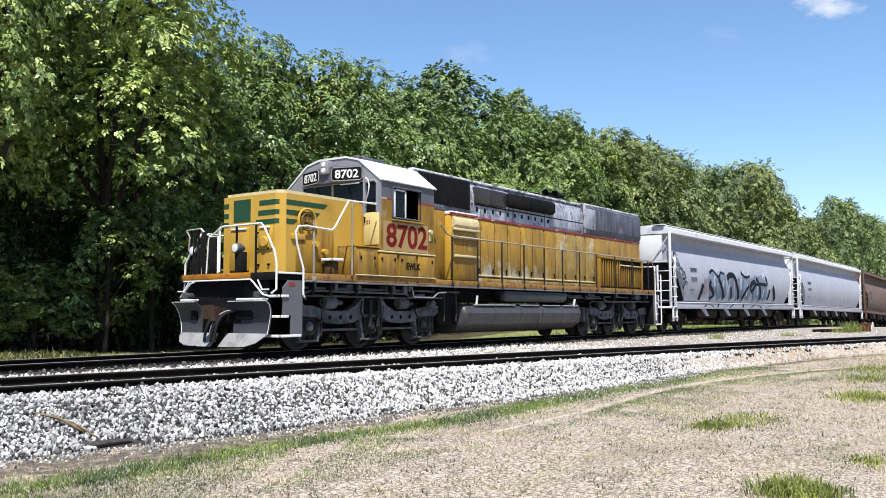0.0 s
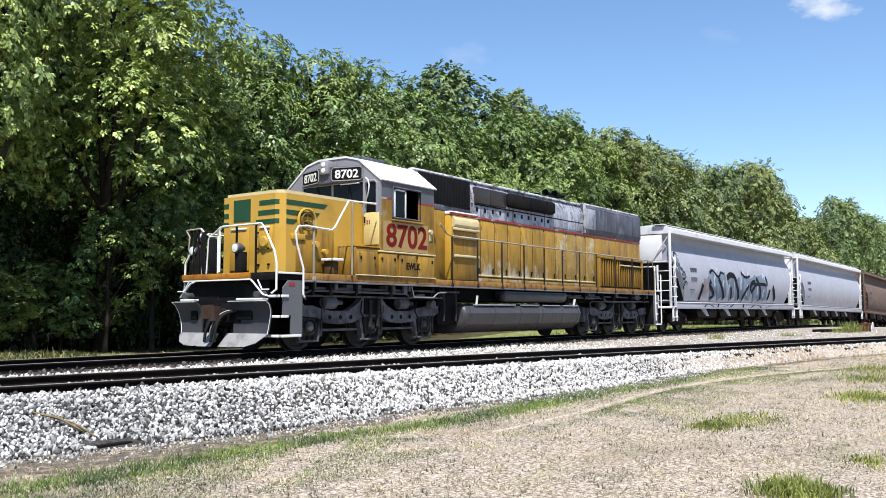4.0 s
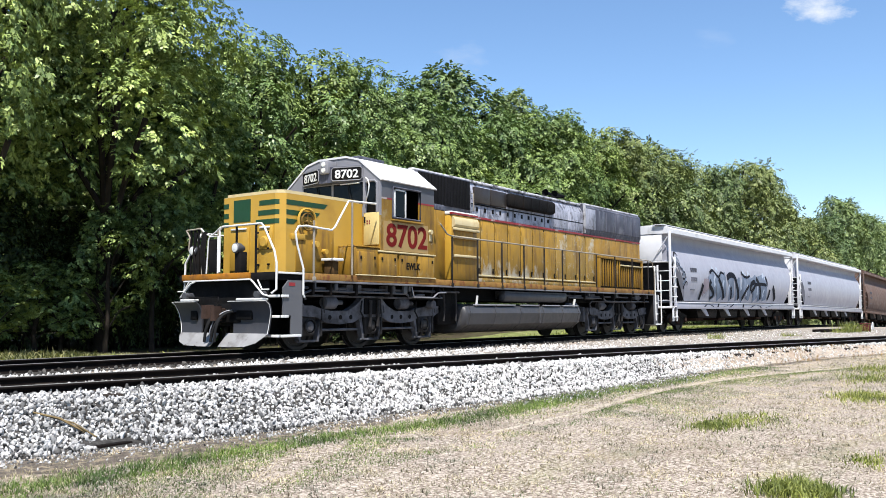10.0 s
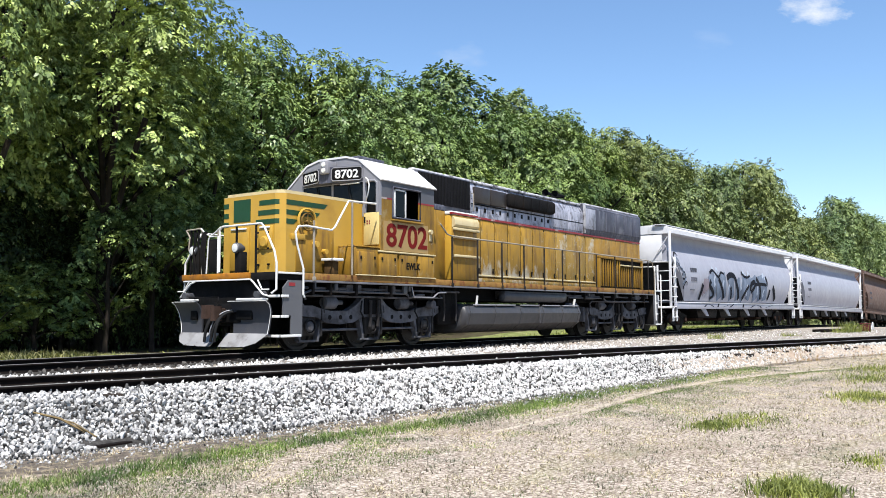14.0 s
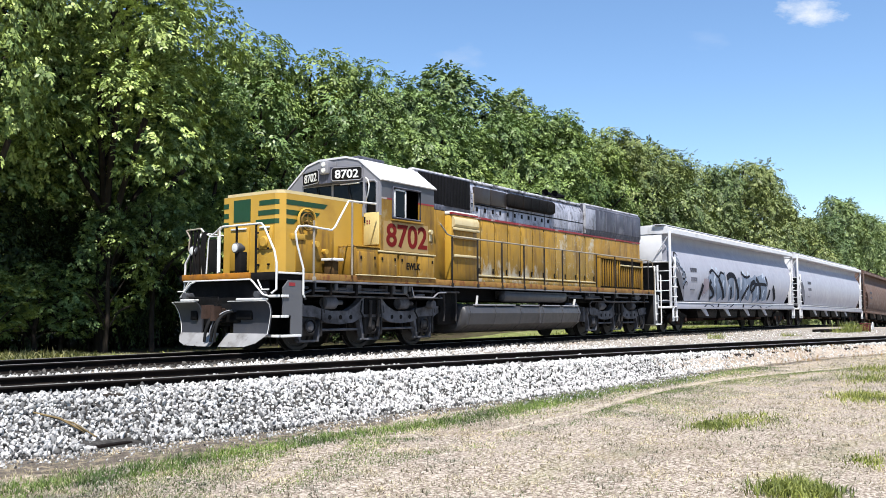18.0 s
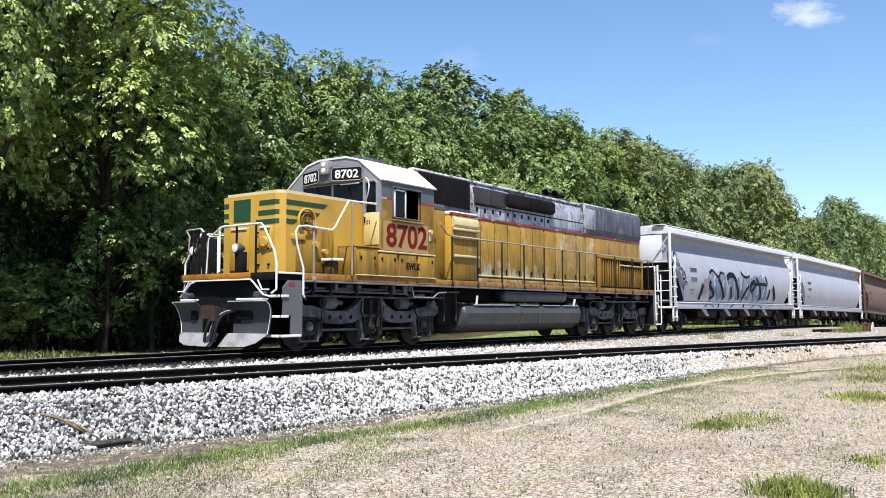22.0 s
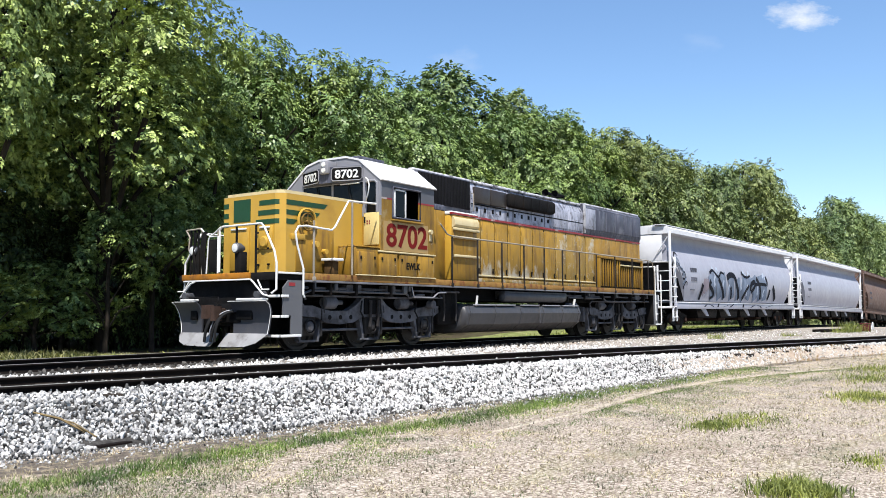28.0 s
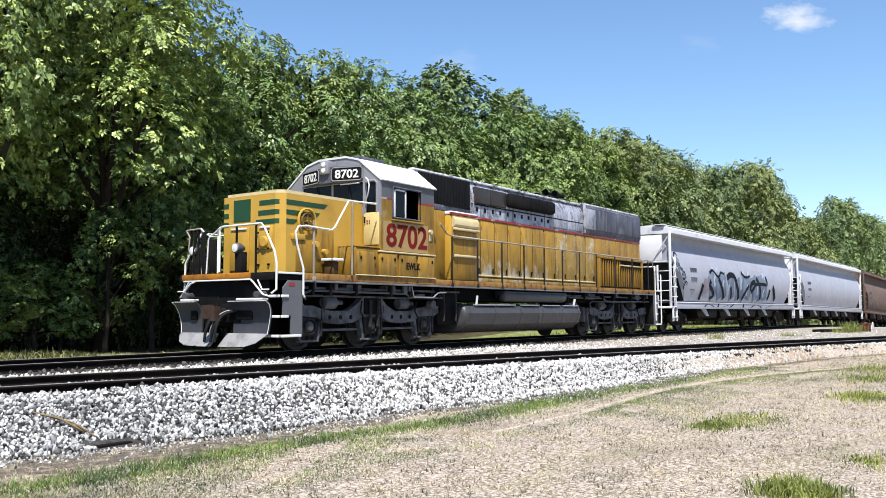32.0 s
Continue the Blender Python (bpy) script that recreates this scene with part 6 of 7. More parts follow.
def placed(x, y, top, base_h, turn, widen=1.0):
    """Stands a tree on the land so that its crown ends at the height top; widen: its width against its own height."""
    z = land(x, y) - 0.05 - 0.3 * smooth(13.0, 22.0, x)
    k = (top - z) / base_h
    return pose(x, y, z, 0, 0, turn) @ Matrix.Diagonal((k * widen, k * widen, k, 1))


swaying = []
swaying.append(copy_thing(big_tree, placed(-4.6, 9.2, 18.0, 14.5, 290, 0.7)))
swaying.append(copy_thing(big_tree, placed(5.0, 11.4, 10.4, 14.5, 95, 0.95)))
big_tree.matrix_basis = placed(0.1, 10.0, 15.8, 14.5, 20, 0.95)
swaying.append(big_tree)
swaying.append(copy_thing(near_kinds[1], placed(3.3, 11.4, 13.2, 10, 200, 0.5)))
# first row: x, y, top, widening
row = [(-2.6, 13.6, 9.5, 0.95), (4.4, 15.2, 10.0, 0.85), (8.7, 12.2, 12.7, 0.85), (11.6, 12.4, 12.8, 0.85), (14.9, 12.6, 13.2, 0.85), (18.4, 12.6, 13.3, 0.85), (21.6, 12.4, 12.4, 0.85), (25.0, 12.4, 11.9, 0.9), (28.6, 12.8, 13.2, 0.85), (32.0, 13.2, 14.2, 0.8), (35.4, 13.4, 15.1, 0.8), (38.6, 13.6, 14.9, 0.8), (42.4, 13.2, 14.2, 0.8)]
for k, (x, y, h, w) in reversed(list(enumerate(row))):
    m = placed(x, y, h, 10, k * 67, w)
    if k < 3:
        near_kinds[k].matrix_basis = m
        swaying.append(near_kinds[k])
    else:
        swaying.append(copy_thing(near_kinds[k % 3], m))
copy_thing(deep_tree, placed(35.6, 17.0, 17.1, 10, 120, 0.85))
# low leafy saplings under the tall crowns
sapling = make_tree("young leafy tree in the shade of taller crowns", 5.0, 1.9, 0.9, 18, (10, 0.3, 12, 0.1), 3, LEAF_FLECKED, 91, 2)
for x, y, h, w in ((-2.0, 12.2, 4.6, 0.9), (-3.6, 9.4, 2.2, 1.3), (-2.3, 9.6, 2.5, 1.3), (-1.0, 10.2, 2.3, 1.3)):
    swaying.append(copy_thing(sapling, placed(x, y, h, 5.0, x * 90, w)))
sapling.matrix_basis = placed(-0.4, 8.9, 4.2, 5.0, 30, 0.9)
slender = make_tree("slender young tree with leaves on its upper half only", 5.0, 1.9, 2.5, 16, (10, 0.3, 12, 0.1), 3, LEAF_FLECKED, 93, 2)
for x, y, h, w in ((2.9, 9.2, 4.5, 1.0), (4.8, 9.6, 4.8, 1.1)):
    swaying.append(copy_thing(slender, placed(x, y, h, 5.0, x * 90, w)))
slender.matrix_basis = placed(1.1, 8.7, 4.7, 5.0, 80, 0.95)
swaying.append(slender)
swaying.append(sapling)
# the wood behind and the far end: x, y, top, widening
back = [(-4, 18, 14, 1.0), (5, 17.5, 14.0, 1.0), (12, 17, 12.5, 1.0), (-9.5, 17, 12, 1.0), (-8, 22, 13, 1.1), (-1, 20, 15, 1.1), (6, 22, 16, 1.1), (11, 21, 14, 1.1), (-5.5, 15.5, 11, 1.0), (18, 17.5, 13, 1.0), (24, 18, 14, 1.0), (40.9, 15.2, 15.8, 0.75), (46.6, 13.6, 15.7, 0.8), (44, 17.5, 14.5, 1.0), (50.2, 13.4, 15.3, 0.8), (54.4, 13.4, 15.9, 0.8), (59.4, 13.6, 16.0, 0.75), (50, 18, 15.5, 0.9), (58, 18.5, 16, 0.9), (64.4, 14, 15.9, 0.7), (69.2, 13.6, 15.9, 0.7), (74.0, 14.2, 16.5, 0.7), (79.2, 13.8, 18.2, 0.7), (84.4, 13.6, 18.6, 0.7), (88.6, 13.4, 18.4, 0.6), (92.0, 12.6, 15.6, 0.55), (97, 12.4, 13.2, 0.8), (103, 12.6, 13.6, 0.8), (110, 12.6, 14.6, 0.8), (117, 12.8, 15.4, 0.75), (124.2, 13.0, 18.9, 0.7), (131, 13.0, 19.2, 0.65), (139, 12.8, 17.6, 0.7), (147, 12.6, 18.2, 0.7), (158, 13, 18.4, 0.75), (172, 13.6, 19, 0.85), (192, 14.5, 20, 0.95)] + [(10 + 9.5 * k, 25 + 3 * (k % 2), 14 + (k * 3) % 4, 1.4) for k in range(11)]
for k, (x, y, h, w) in reversed(list(enumerate(back))):
    m = placed(x, y, h + (0.2 if x > 115 else 0), 10, k * 83, w * (1.1 if x > 115 else 1))
    if k < 3:
        far_kinds[k].matrix_basis = m
    else:
        copy_thing(deep_tree if x > 115 else far_kinds[k % 3], m)
deep_tree.matrix_basis = placed(30.6, 17.5, 17.7, 10, 10, 1.15)


def shifted(x, y, h, base_h, turn, widen=1.0):
    k = h / base_h
    return pose(x, y, land(x, y) - 0.05 - 0.3 * smooth(13.0, 22.0, x), 0, 0, turn) @ Matrix.Diagonal((k * widen, k * widen, k, 1))


def make_shrub(label, seed, h, r, sprays, leaf, material):
    rs, rnd = np.random.default_rng(seed), random.Random(seed)
    sh = thing("shrub", label, "shrub", "undergrowth")
    lobes = [(r * 0.6 * math.cos(k * 2.4), r * 0.6 * math.sin(k * 2.4), h * (0.25 + 0.5 * (k % 4) / 4), r * rnd.uniform(0.4, 0.6)) for k in range(8)]
    st = bm_()
    for k in range(4):
        rod(st, [(0.05 * k, 0, -0.1), lobes[k][:3]], 0.025, 5, 0.01)
    part("stem", st, BARK, sh)
    p, w, u = crown_clumps(rs, lobes, sprays, leaf * 2.6, 8)
    keep = p[:, 2] > 0.02
    v, f = hang_sprays([leaf_spray(2, leaf * 2, leaf * 1.3, 0.22, rnd) for _ in range(3)], p[keep], w[keep], u[keep], rs.uniform(0.7, 1.2, keep.sum()), rs)
    cr = new("foliage", raw_mesh("foliage", v, f, material))
    cr.parent = sh
    return sh


shrubs = [make_shrub("dense shrub under the trees, their shade put into its dark green", 61 + k, 2.2, 1.5, 24, 0.066, LEAF_DARK) for k in range(2)]
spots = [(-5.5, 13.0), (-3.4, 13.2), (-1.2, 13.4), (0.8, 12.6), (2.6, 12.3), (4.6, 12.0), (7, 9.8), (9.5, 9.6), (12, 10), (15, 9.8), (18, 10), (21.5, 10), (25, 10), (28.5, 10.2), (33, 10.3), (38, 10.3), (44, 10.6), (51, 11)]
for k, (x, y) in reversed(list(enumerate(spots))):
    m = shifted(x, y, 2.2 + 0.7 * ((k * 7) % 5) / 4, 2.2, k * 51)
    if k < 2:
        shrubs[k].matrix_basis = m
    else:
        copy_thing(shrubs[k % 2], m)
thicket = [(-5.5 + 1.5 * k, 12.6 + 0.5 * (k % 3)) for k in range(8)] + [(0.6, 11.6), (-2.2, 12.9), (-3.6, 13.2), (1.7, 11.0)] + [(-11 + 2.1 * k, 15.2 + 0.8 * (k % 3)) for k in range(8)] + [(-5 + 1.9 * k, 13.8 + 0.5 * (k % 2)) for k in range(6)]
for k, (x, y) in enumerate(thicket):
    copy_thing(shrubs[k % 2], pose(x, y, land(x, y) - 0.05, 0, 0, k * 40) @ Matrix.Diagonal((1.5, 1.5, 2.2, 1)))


# ---- grass and stones ----
def blades(name, label, xy, heights, material, seed, flat=0.5, width=0.006, group="", fine=False):
    """Many grass blades: thin bent triangles and quads."""
    rs = np.random.default_rng(seed)
    n = len(xy)
    z = np.array([land(x, y) for x, y in xy])
    base = np.column_stack([xy, z - 0.01])
    a = rs.uniform(0, 2 * math.pi, n)
    d = np.column_stack([np.cos(a), np.sin(a), np.zeros(n)])
    w = np.column_stack([-np.sin(a), np.cos(a), np.zeros(n)]) * (width * rs.uniform(0.7, 1.5, n))[:, None]
    bend = rs.uniform(0.1, 1.0, n) * flat * 2
    h = heights * rs.uniform(0.6, 1.25, n)
    mid = base + d * (h * bend * 0.35)[:, None] + np.array((0, 0, 1.0)) * (h * 0.55)[:, None]
    tip = base + d * (h * bend)[:, None] + np.array((0, 0, 1.0)) * (h * (1 - 0.25 * bend))[:, None]
    v = np.stack([base - w, base + w, mid + w * 0.8, tip, mid - w * 0.8], 1).reshape(-1, 3)
    k = np.arange(n) * 5
    f = np.concatenate([np.column_stack([k, k + 1, k + 2, k + 4]), np.column_stack([k + 4, k + 2, k + 3, k + 3])])
    quads, tris = f[:n], np.column_stack([k + 4, k + 2, k + 3])
    if fine:
        me = raw_mesh(name, np.stack([base - w, base + w, tip], 1).reshape(-1, 3), np.arange(n * 3).reshape(-1, 3), material)
        return tagged(new(name, me), label, "grass", group, kind="stuff")
    me = raw_mesh(name, v, np.concatenate([np.column_stack([quads[:, 0], quads[:, 1], quads[:, 2]]), np.column_stack([quads[:, 0], quads[:, 2], quads[:, 3]]), tris]), material)
    return tagged(new(name, me), label, "grass", group, kind="stuff")


def verge(x):
    return -8.15 - 0.28 * smooth(-9.3, -7.2, x) + 0.2 * smooth(-6.0, -3.5, x) - 0.12 * max(0.0, x + 3.0)


def rut_line(x):
    return -9.28 + 0.3 * smooth(-5.5, -2.0, x) - 0.04 * max(0.0, x + 2.0) ** 2


rs = np.random.default_rng(3)
lawn = []
while len(lawn) < 150000:
    x = -13.5 + 24 * rs.random() ** 1.6
    lo = -14.6 if x > -9 else -9.9 - 1.2 * (x + 13)
    y = rs.uniform(lo, near_rail(x) - bank(x) - 0.05)
    # two blades in three stand in small clumps
    if rs.random() < 0.12:
        lawn += [(x + a, y + b) for a, b in rs.normal(0, 0.022 + 0.0025 * (x + 14), (16, 2))]
    else:
        lawn.append((x, y))
blades("dry_grass", "bleached short dry grass on the lawn", np.array(lawn), rs.uniform(0.026, 0.055, len(lawn)), GRASS_DRY, 4, 1.1, 0.006, fine=True)
patch = []
for x, y in lawn:
    if noise.noise((x * 0.55, y * 0.9, 7)) > 0.1 and rs.random() < 0.1:
        patch.append((x, y))
line = []
for _ in range(29000):
    x = -13 + 17 * rs.random()
    dens = 0.55 + 0.45 * smooth(-0.3, 0.3, noise.noise((x * 0.7, 9, 0)))
    if rs.random() < dens * (1 - 0.6 * smooth(-4, 3, x)):
        line.append((x, verge(x) + rs.normal(0, 0.19 + 0.03 * smooth(-9, -4, x))))
for _ in range(9000):
    x = rs.uniform(-8.6, 3.4)
    y = rut_line(x) - 0.14 - 0.22 * abs(rs.normal())
    if noise.noise((x * 1.3, y * 2.5, 9)) > -0.1 + 0.2 * smooth(-5.0, -8.0, x):
        patch.append((x, y))
for _ in range(20000):
    x, y = rs.uniform(-13.2, -8.5), 0.0
    y = verge(x) - 0.1 - 1.5 * rs.random() ** 1.5
    if noise.noise((x * 1.1, y * 2.2, 2)) > -0.25 + 0.2 * smooth(-11.5, -9.5, x):
        patch.append((x, y))
for _ in range(16000):
    x = rs.uniform(-5.5, 5.0)
    y = rut_line(x) - 0.15 - 1.3 * rs.random() ** 1.6
    if noise.noise((x * 0.9, y * 1.6, 4)) > -0.2:
        patch.append((x, y))
for _ in range(9000):
    x = rs.uniform(-6.5, 3.5)
    y = rs.uniform(rut_line(x) + 0.2, near_rail(x) - bank(x) - 0.05)
    if noise.noise((x * 1.2, y * 2.0, 4)) > -0.15:
        patch.append((x, y))
allg = np.array(patch + line)
hts = np.concatenate([np.full(len(patch), 0.035), np.full(len(line), 0.065)])
blades("green_grass", "fresh green grass in a verge line and loose patches", allg, hts, GRASS_GREEN, 5, 0.9, 0.005, fine=True)


def tuft(x, y, r, n, h, seed, label, material=TUFT_GREEN):
    q = np.random.default_rng(seed)
    xy = np.column_stack([x + q.normal(0, r, n), y + q.normal(0, r * 0.6, n)])
    ob = blades("grass_tuft", label, xy, np.full(n, h), material, seed, 0.8, 0.005, "grass tufts")
    ob["category"] = "grass tuft"
    return ob


for k, (x, y, r, n, h) in enumerate(((-8.64, -12.78, 0.17, 900, 0.11), (-8.58, -13.0, 0.14, 450, 0.09), (-5.4, -11.15, 0.24, 650, 0.085), (-4.5, -11.3, 0.4, 500, 0.07), (-1.0, -12.0, 0.4, 800, 0.1), (2.1, -11.6, 0.5, 700, 0.1), (4.4, -11.4, 0.6, 700, 0.1), (-6.8, -13.1, 0.2, 250, 0.07), (2.5, -13.2, 0.5, 400, 0.09))):
    tuft(x, y, r, n, h, 100 + k, "bushy green grass tuft in the dry lawn")
for k, (x, y, r, n, h) in enumerate(((15.0, -4.4, 0.25, 120, 0.24), (19.6, -5.7, 0.3, 130, 0.22), (27.9, -6.45, 0.5, 420, 0.55), (26.9, -6.2, 0.4, 160, 0.3), (18.0, -3.4, 0.4, 90, 0.2))):
    tuft(x, y, r, n, h, 130 + k, "weeds growing up through the ballast between the tracks")
q = np.random.default_rng(8)
xy = np.column_stack([q.uniform(-8, 60, 9000), 2.1 + 3.2 * q.random(9000) ** 1.5])
blades("rough_grass", "rough pale grass along the foot of the trees", xy, np.full(len(xy), 0.2), foliage("rough_verge_grass", (0.13, 0.17, 0.03), (0.42, 0.46, 0.14), 0.3), 9, 0.6, 0.012)


q = np.random.default_rng(28)
xy = np.column_stack([-9 + 8.5 * q.random(16000), 1.95 + 9.5 * q.random(16000) ** 1.1])
blades("straw_grass", "pale straw grass catching the sun at the wood's edge", xy, np.full(len(xy), 0.13), foliage("olive_straw_blade", (0.13, 0.13, 0.055), (0.5, 0.46, 0.28), 0.25), 29, 0.8, 0.008)

xy = np.column_stack([-5.2 + 3.0 * q.random(2600), 6.4 + 3.4 * q.random(2600)])
blades("tall_grass", "tall seeding grass at the shaded edge of the wood", xy, 0.12 + 0.22 * q.random(2600) ** 2, foliage("olive_tall_grass", (0.07, 0.085, 0.03), (0.34, 0.33, 0.17), 0.2), 31, 0.7, 0.014)


def stone_shapes(n, seed):
    """Angular crushed stones on a twelve-cornered base."""
    rnd, out = random.Random(seed), []
    for _ in range(n):
        b = bm_()
        bmesh.ops.create_icosphere(b, subdivisions=1, radius=1.0)
        k = Vector((rnd.uniform(0.9, 1.5), rnd.uniform(0.7, 1.0), rnd.uniform(0.5, 0.85)))
        for v in b.verts:
            v.co = Vector(v.co[i] * k[i] for i in range(3)) * rnd.uniform(0.62, 1.25)
        b.verts.index_update()
        out.append((np.array([v.co[:] for v in b.verts]), np.array([[v.index for v in f.verts] for f in b.faces])))
        b.free()
    return out


SHAPES = stone_shapes(8, 12)


def stones(name, label, spots, sizes, material, seed, parent):
    rs = np.random.default_rng(seed)
    aims = rs.normal(0, 1, (len(spots), 3)) * (1, 1, 0.45)
    v, f = scatter(SHAPES, spots, aims, sizes, rs)
    me = raw_mesh(name, v, f, material)
    me.shade_flat()
    ob = new(name, me)
    ob.parent = parent
    return tagged(ob, label, kind="stuff")


rs = np.random.default_rng(17)
loose, picked = [], []
while len(loose) < 25000:
    x = -13 + 30 * rs.random() ** 1.35
    s = rs.uniform(-0.1, bank(x) + 0.12 * rs.random())
    if rs.random() > 1 - 0.45 * smooth(0.8 * bank(x), bank(x) + 0.1, s):
        continue
    if x > 0 and rs.random() < 0.2 + 0.7 * smooth(0.5, 6.0, x):
        continue
    y = near_rail(x) - s
    if x < -9.3 and s < 0.3 and rs.random() < 0.7:
        continue
    if -10.87 < x < -10.36 and -7.1 < y < -6.74:
        continue
    r = rs.uniform(0.014, 0.029) * (1.4 if rs.random() < 0.12 else 1)
    p = (x, y, land(x, y) + 0.03 + 1.2 * r * rs.random(), r)
    (picked if len(picked) < 300 and -9.4 < x < -7.4 and s > 0.3 else loose).append(p)
while len(loose) < 36000:
    x = -13 + 44 * rs.random() ** 1.7
    y = rs.uniform(near_rail(x), -1.75)
    c = near_rail(x) + 0.78
    if abs(abs(y - c) - 0.78) < 0.11:
        continue
    if x > 7 and rs.random() < 0.75:
        continue
    r = rs.uniform(0.02, 0.038)
    loose.append((x, y, land(x, y) + 0.012 + 0.5 * r * rs.random(), r))
loose = np.array(loose)
old = loose[:, 0] + 0.8 * (loose[:, 1] - np.array([near_rail(v) for v in loose[:, 0]])) + np.random.default_rng(6).normal(0, 0.9, len(loose)) < -8.6
for sel, material, words in ((old, GREY_STONE, "older greyed limestone stones"), (~old, STONE, "crushed pale limestone stones")):
    stones("loose_stones", words, loose[sel, :3], loose[sel, 3], material, 18, siding_bed)
stone_meshes = [raw_mesh("stone", v, f, STONE) for v, f in SHAPES]
for me in stone_meshes:
    me.shade_flat()
for k, (x, y, z, r) in enumerate(picked):
    ob = new("stone", stone_meshes[k % 8])
    ob.parent = siding_bed
    ob.matrix_basis = pose(x, y, z, rs.uniform(-40, 40), rs.uniform(-40, 40), rs.uniform(0, 360)) @ Matrix.Diagonal((r, r, r, 1))
dirty = []
while len(dirty) < 3500:
    x = -13 + 45 * rs.random()
    y = rs.uniform(-1.9, 1.8)
    if abs(abs(y) - 0.755) < 0.11:
        continue
    r = rs.uniform(0.025, 0.05)
    dirty.append((x, y, land(x, y) + 0.01 + 0.3 * r, r))
dirty = np.array(dirty)
stones("oily_stones", "dark oil-stained ballast stones", dirty[:, :3], dirty[:, 3], stone_material("oily_stone", (0.03, 0.028, 0.026), (0.07, 0.066, 0.06), (0.2, 0.19, 0.18)), 19, main_bed)


# ---- bare soil between gravel and grass ----
SOIL = surface("bare_brown_soil", (0.14, 0.118, 0.1), 0.95, var=0.45, scale=16, dirt=(0.34, 0.28, 0.2), dirt_from=0.5, dirt_to=0.6, dirt_scale=11, bump=0.9, grain=30)
margin = ribbon("soil", list(np.arange(-14, 14, 0.2)), lambda x: near_rail(x) - bank(x) - 1.05 + 0.5 * smooth(-10.5, -8, x) + 0.2 * smooth(-8, -3, x) + 0.3 * noise.noise((x * 1.1, 5, 0)), lambda x: near_rail(x) - bank(x) + 0.1, 9, SOIL, 0.012, "bare brown soil along the foot of the gravel", 0.01)
margin["category"] = "soil"

for k, (x, y, r, n) in enumerate(((5.4, -8.5, 0.5, 500), (7.0, -9.0, 0.6, 500), (9.5, -9.6, 0.7, 400))):
    tuft(x, y, r, n, 0.12, 160 + k, "rust-brown dead weeds beside the siding", foliage("dead_weed", (0.25, 0.13, 0.05), (0.5, 0.32, 0.15), 0.3))

DUST = surface("pale_dust", (0.56, 0.49, 0.4), 0.95, var=0.2, scale=9, dirt=(0.3, 0.27, 0.16), dirt_from=0.5, dirt_to=0.62, dirt_scale=7, bump=0.5)
wheel_rut = ribbon("rut", list(np.arange(-7.6, 4.7, 0.2)), lambda x: rut_line(x) - 0.07 + 0.06 * noise.noise((x * 2.3, 1, 4)), lambda x: rut_line(x) + 0.07 * smooth(-7.6, -4.0, x) + 0.06 * noise.noise((x, 8, 0)), 6, DUST, 0.014, "pale dusty wheel rut beside the green verge", 0.004)
wheel_rut["category"] = "rut"

# crumbs of stone and straw strewn over the bare soil
crumbs = []
while len(crumbs) < 2600:
    x = -13 + 15 * rs.random() ** 1.2
    y = near_rail(x) - bank(x) - abs(rs.normal(0, 0.3)) + 0.05
    r = rs.uniform(0.006, 0.02)
    crumbs.append((x, y, land(x, y) + 0.012 + 0.2 * r, r))
crumbs = np.array(crumbs)
stones("scattered_stones", "small stones strewn over bare soil", crumbs[:, :3], crumbs[:, 3], GREY_STONE, 33, margin)
q = np.random.default_rng(51)
xs = -13 + 14 * q.random(7000)
xy = np.column_stack([xs, [near_rail(x) - bank(x) - 0.1 - 0.55 * q.random() for x in xs]])
blades("straw_litter", "flattened straw litter on bare soil", xy, np.full(len(xy), 0.035), GRASS_DRY, 52, 2.4, 0.006, fine=True)


# ---- small things along the track ----
def reed(name, label, a, b, r, material, category):
    ob = part(name, rod(bm_(), [a, tuple((Vector(a) + Vector(b)) / 2 + Vector((0, 0, 0.04))), b], r, 6), material)
    return tagged(ob, label, category)


for (x0, y0), (x1, y1), r in (((-10.94, -5.95), (-10.72, -6.55), 0.012), ((-10.84, -6.1), (-10.7, -6.7), 0.008)):
    reed("dead_reed", "pale broken reed lying on the ballast slope", (x0, y0, land(x0, y0) + 0.07), (x1, y1, land(x1, y1) + 0.07), r, STRAW_STICK, "reed")
tagged(boxed("rail_spike_plate", RAIL_SIDE, None, -10.8, -10.42, -6.9, -6.78, land(-10.6, -6.85) - 0.005, land(-10.6, -6.85) + 0.035, 0.01), "rusty tie plate lying at the gravel's foot", "tie plate")


def switch_stand():
    st = thing("switch_stand", "maroon ground switch stand on long ties beside the siding", "switch stand", at=(30.2, -6.6, -0.2))
    boxed("base", RAIL_SIDE, st, -0.5, 0.5, -0.25, 0.25, 0.0, 0.12, 0.02)
    boxed("housing", MAROON, st, -0.4, 0.4, -0.28, 0.28, 0.122, 0.58, 0.06)
    boxed("lid", MAROON, st, -0.43, 0.43, -0.3, 0.3, 0.582, 0.64, 0.03)
    rodded("lever", WHITE, st, [(0.5, -0.2, 0.2), (0.85, -0.3, 0.6), (1.0, -0.3, 0.25)], 0.06, 8)
    boxed("target", HOPPER_LIGHT, st, 0.62, 0.9, -0.34, -0.3, 0.2, 0.72, 0.02)
    st.scale = (0.72, 0.72, 0.72)
    return st


switch_stand()
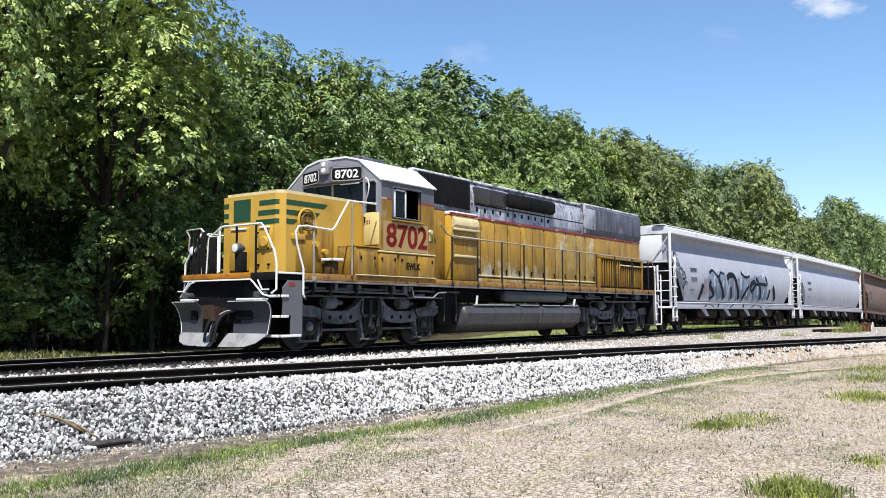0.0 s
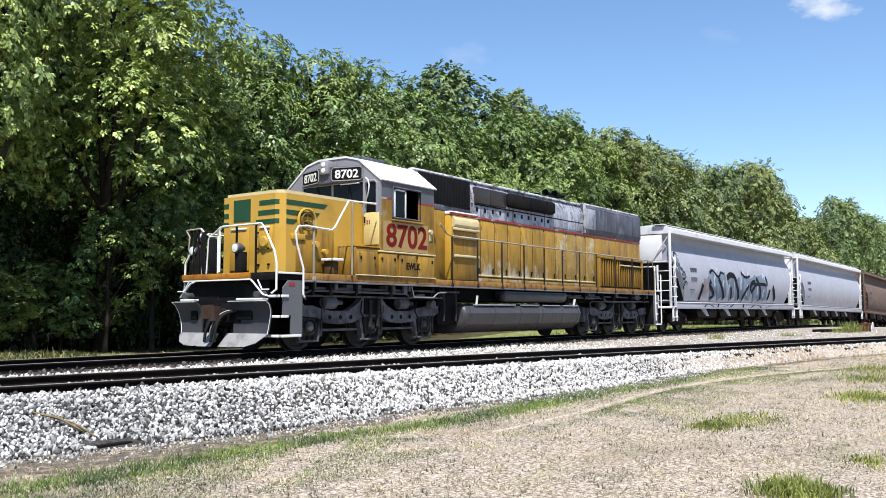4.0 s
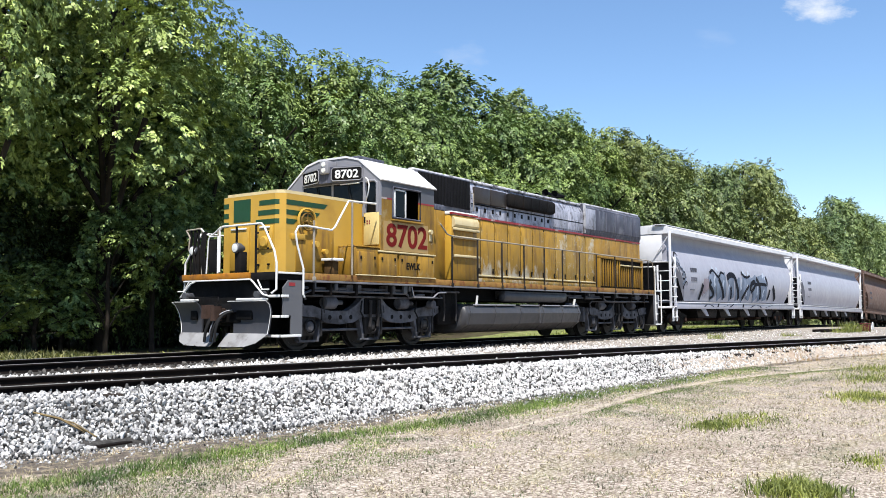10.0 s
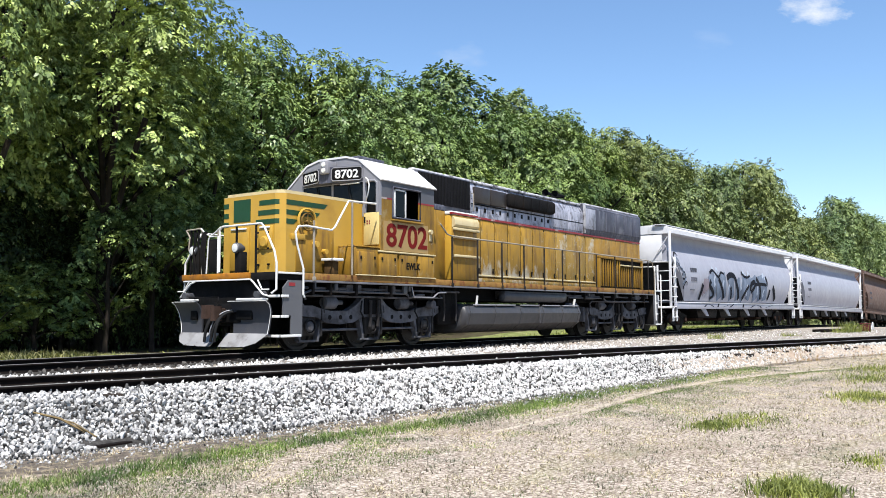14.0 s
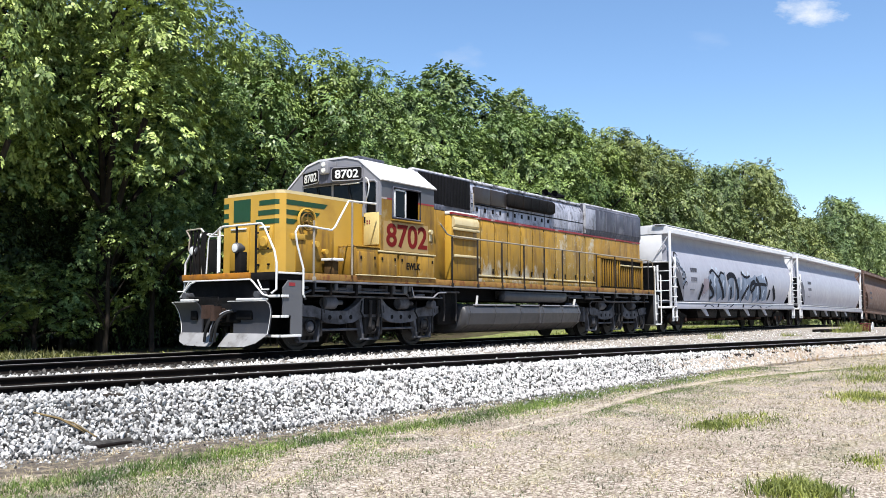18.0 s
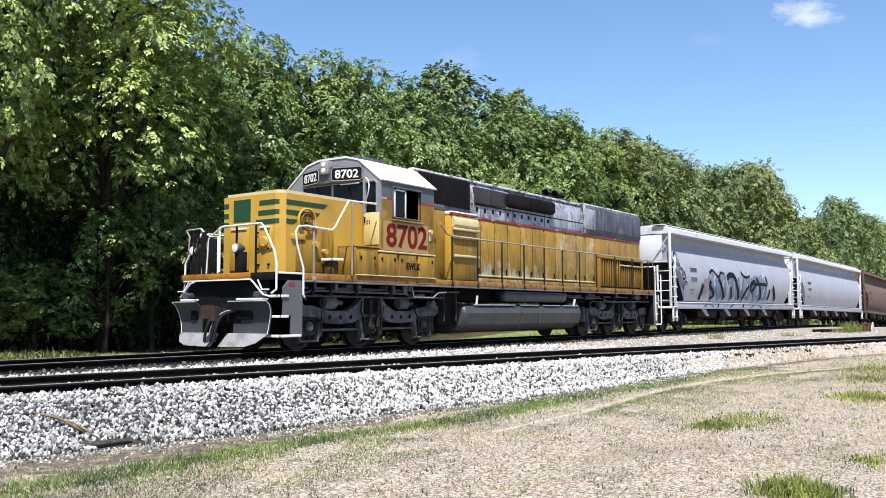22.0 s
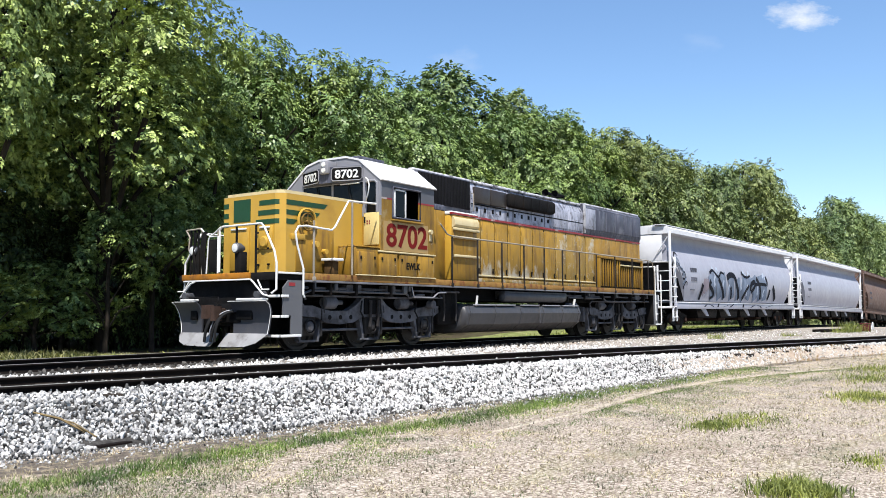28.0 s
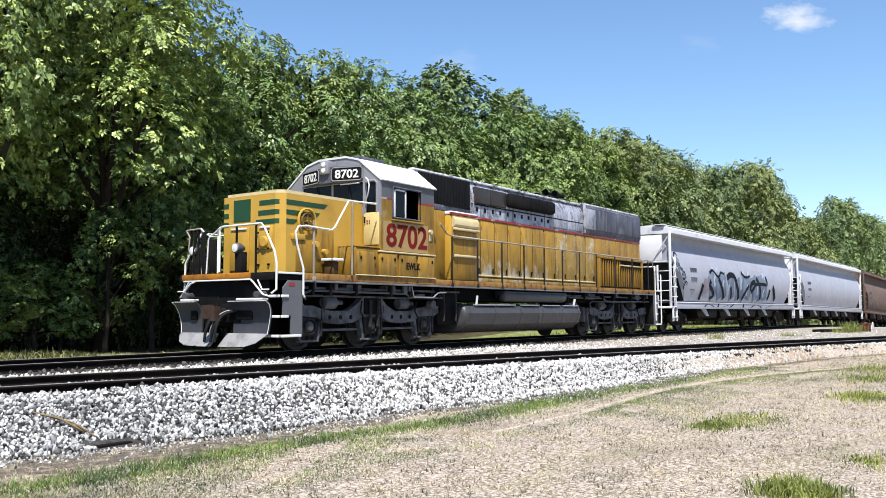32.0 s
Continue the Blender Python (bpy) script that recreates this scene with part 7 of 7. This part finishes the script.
for k, (x, y, a) in enumerate(((28.6, -5.5, 4), (30.2, -5.75, -3), (29.4, -5.0, 2))):
    t = new("timber", mesh_of("timber", box(bm_(), -1.4, 1.4, -0.1, 0.1, 0.0, 0.12, 0.02), RAIL_SIDE))
    t.matrix_basis = pose(x, y, land(x, y) + 0.02, 0, 0, a - 12)
    tagged(t, "dark timber tie lying loose beside the track", "timber", "loose timbers")


# ---- clouds ----
def vapour(name, edge, seed, strength):
    """Thin white vapour, thinning out towards the rim in ragged wisps; it glows in place of sunlight."""
    m, n, l, p = nodes_of(name)
    n.remove(p)
    co = n.new("ShaderNodeTexCoord").outputs["Object"]
    mp = n.new("ShaderNodeMapping")
    mp.inputs["Location"].default_value = (seed, seed * 0.7, 0)
    l.new(co, mp.inputs["Vector"])
    ball = n.new("ShaderNodeTexGradient")
    ball.gradient_type = "SPHERICAL"
    l.new(co, ball.inputs["Vector"])
    wisps = noise_of(n, l, mp.outputs["Vector"], 1.7, 8, 0.62)
    add = n.new("ShaderNodeMath")
    add.operation = "MULTIPLY_ADD"
    l.new(wisps, add.inputs[0])
    add.inputs[1].default_value = 0.8
    half = n.new("ShaderNodeMath")
    half.operation = "MULTIPLY"
    half.inputs[1].default_value = 0.55
    l.new(ball.outputs["Fac"], half.inputs[0])
    l.new(half.outputs[0], add.inputs[2])
    a = ramp(n, l, add.outputs[0], [(edge, (0, 0, 0)), (min(1.0, edge + 0.5), (strength,) * 3)])
    em, tr, mix = n.new("ShaderNodeEmission"), n.new("ShaderNodeBsdfTransparent"), n.new("ShaderNodeMixShader")
    em.inputs["Color"].default_value, em.inputs["Strength"].default_value = (0.93, 0.96, 1.0, 1), 0.545
    l.new(a, mix.inputs[0]), l.new(tr.outputs[0], mix.inputs[1]), l.new(em.outputs[0], mix.inputs[2])
    l.new(mix.outputs[0], n["Material Output"].inputs["Surface"])
    return m


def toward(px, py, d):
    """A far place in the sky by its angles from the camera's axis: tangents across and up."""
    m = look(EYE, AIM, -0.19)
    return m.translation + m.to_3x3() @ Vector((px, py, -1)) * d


def cloud(label, wide, high, material):
    b = bm_()
    k = 24
    ring = [[b.verts.new((r * math.cos(2 * math.pi * j / k), r * math.sin(2 * math.pi * j / k), 0.12 * (1 - r * r))) for j in range(k)] for r in (0.25, 0.5, 0.75, 1.0)]
    b.faces.new(ring[0])
    for p, q in zip(ring, ring[1:]):
        for j in range(k):
            b.faces.new((p[j], q[j], q[(j + 1) % k], p[(j + 1) % k]))
    ob = part("cloud", b, material)
    ob.scale = (wide, high, min(wide, high))
    return tagged(ob, label, "cloud", "clouds")


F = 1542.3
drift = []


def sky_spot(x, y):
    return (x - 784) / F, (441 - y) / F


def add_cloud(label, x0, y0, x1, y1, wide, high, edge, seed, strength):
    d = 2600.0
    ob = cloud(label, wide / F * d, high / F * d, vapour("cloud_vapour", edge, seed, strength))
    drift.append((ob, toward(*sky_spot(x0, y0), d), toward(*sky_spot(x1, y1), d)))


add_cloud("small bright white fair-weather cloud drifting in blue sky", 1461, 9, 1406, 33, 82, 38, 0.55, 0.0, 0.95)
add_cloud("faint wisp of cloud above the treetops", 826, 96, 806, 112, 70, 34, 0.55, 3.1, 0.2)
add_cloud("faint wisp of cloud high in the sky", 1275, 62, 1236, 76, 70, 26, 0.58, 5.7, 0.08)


def motions():
    # clouds drift slowly
    turn = look(EYE, AIM, -0.19).to_3x3().to_4x4()
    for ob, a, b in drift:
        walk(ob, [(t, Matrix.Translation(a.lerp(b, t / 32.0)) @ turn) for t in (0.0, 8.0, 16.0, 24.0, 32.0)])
    # crowns nod in a light breeze
    rnd = random.Random(9)
    for tree in swaying:
        for crown in [o for o in tree.children if o.name.startswith("crown")]:
            p1, p2, p3 = (rnd.uniform(0, 6.28) for _ in range(3))
            rows = []
            for k in range(0, 33):
                gust = 0.6 + 0.4 * math.sin(k * 0.31 + p3)
                rows.append((float(k), pose(0, 0, 0, 0.32 * gust * math.sin(k * 1.7 + p1), 0.42 * gust * math.sin(k * 1.25 + p2))))
            walk(crown, rows)


motions()
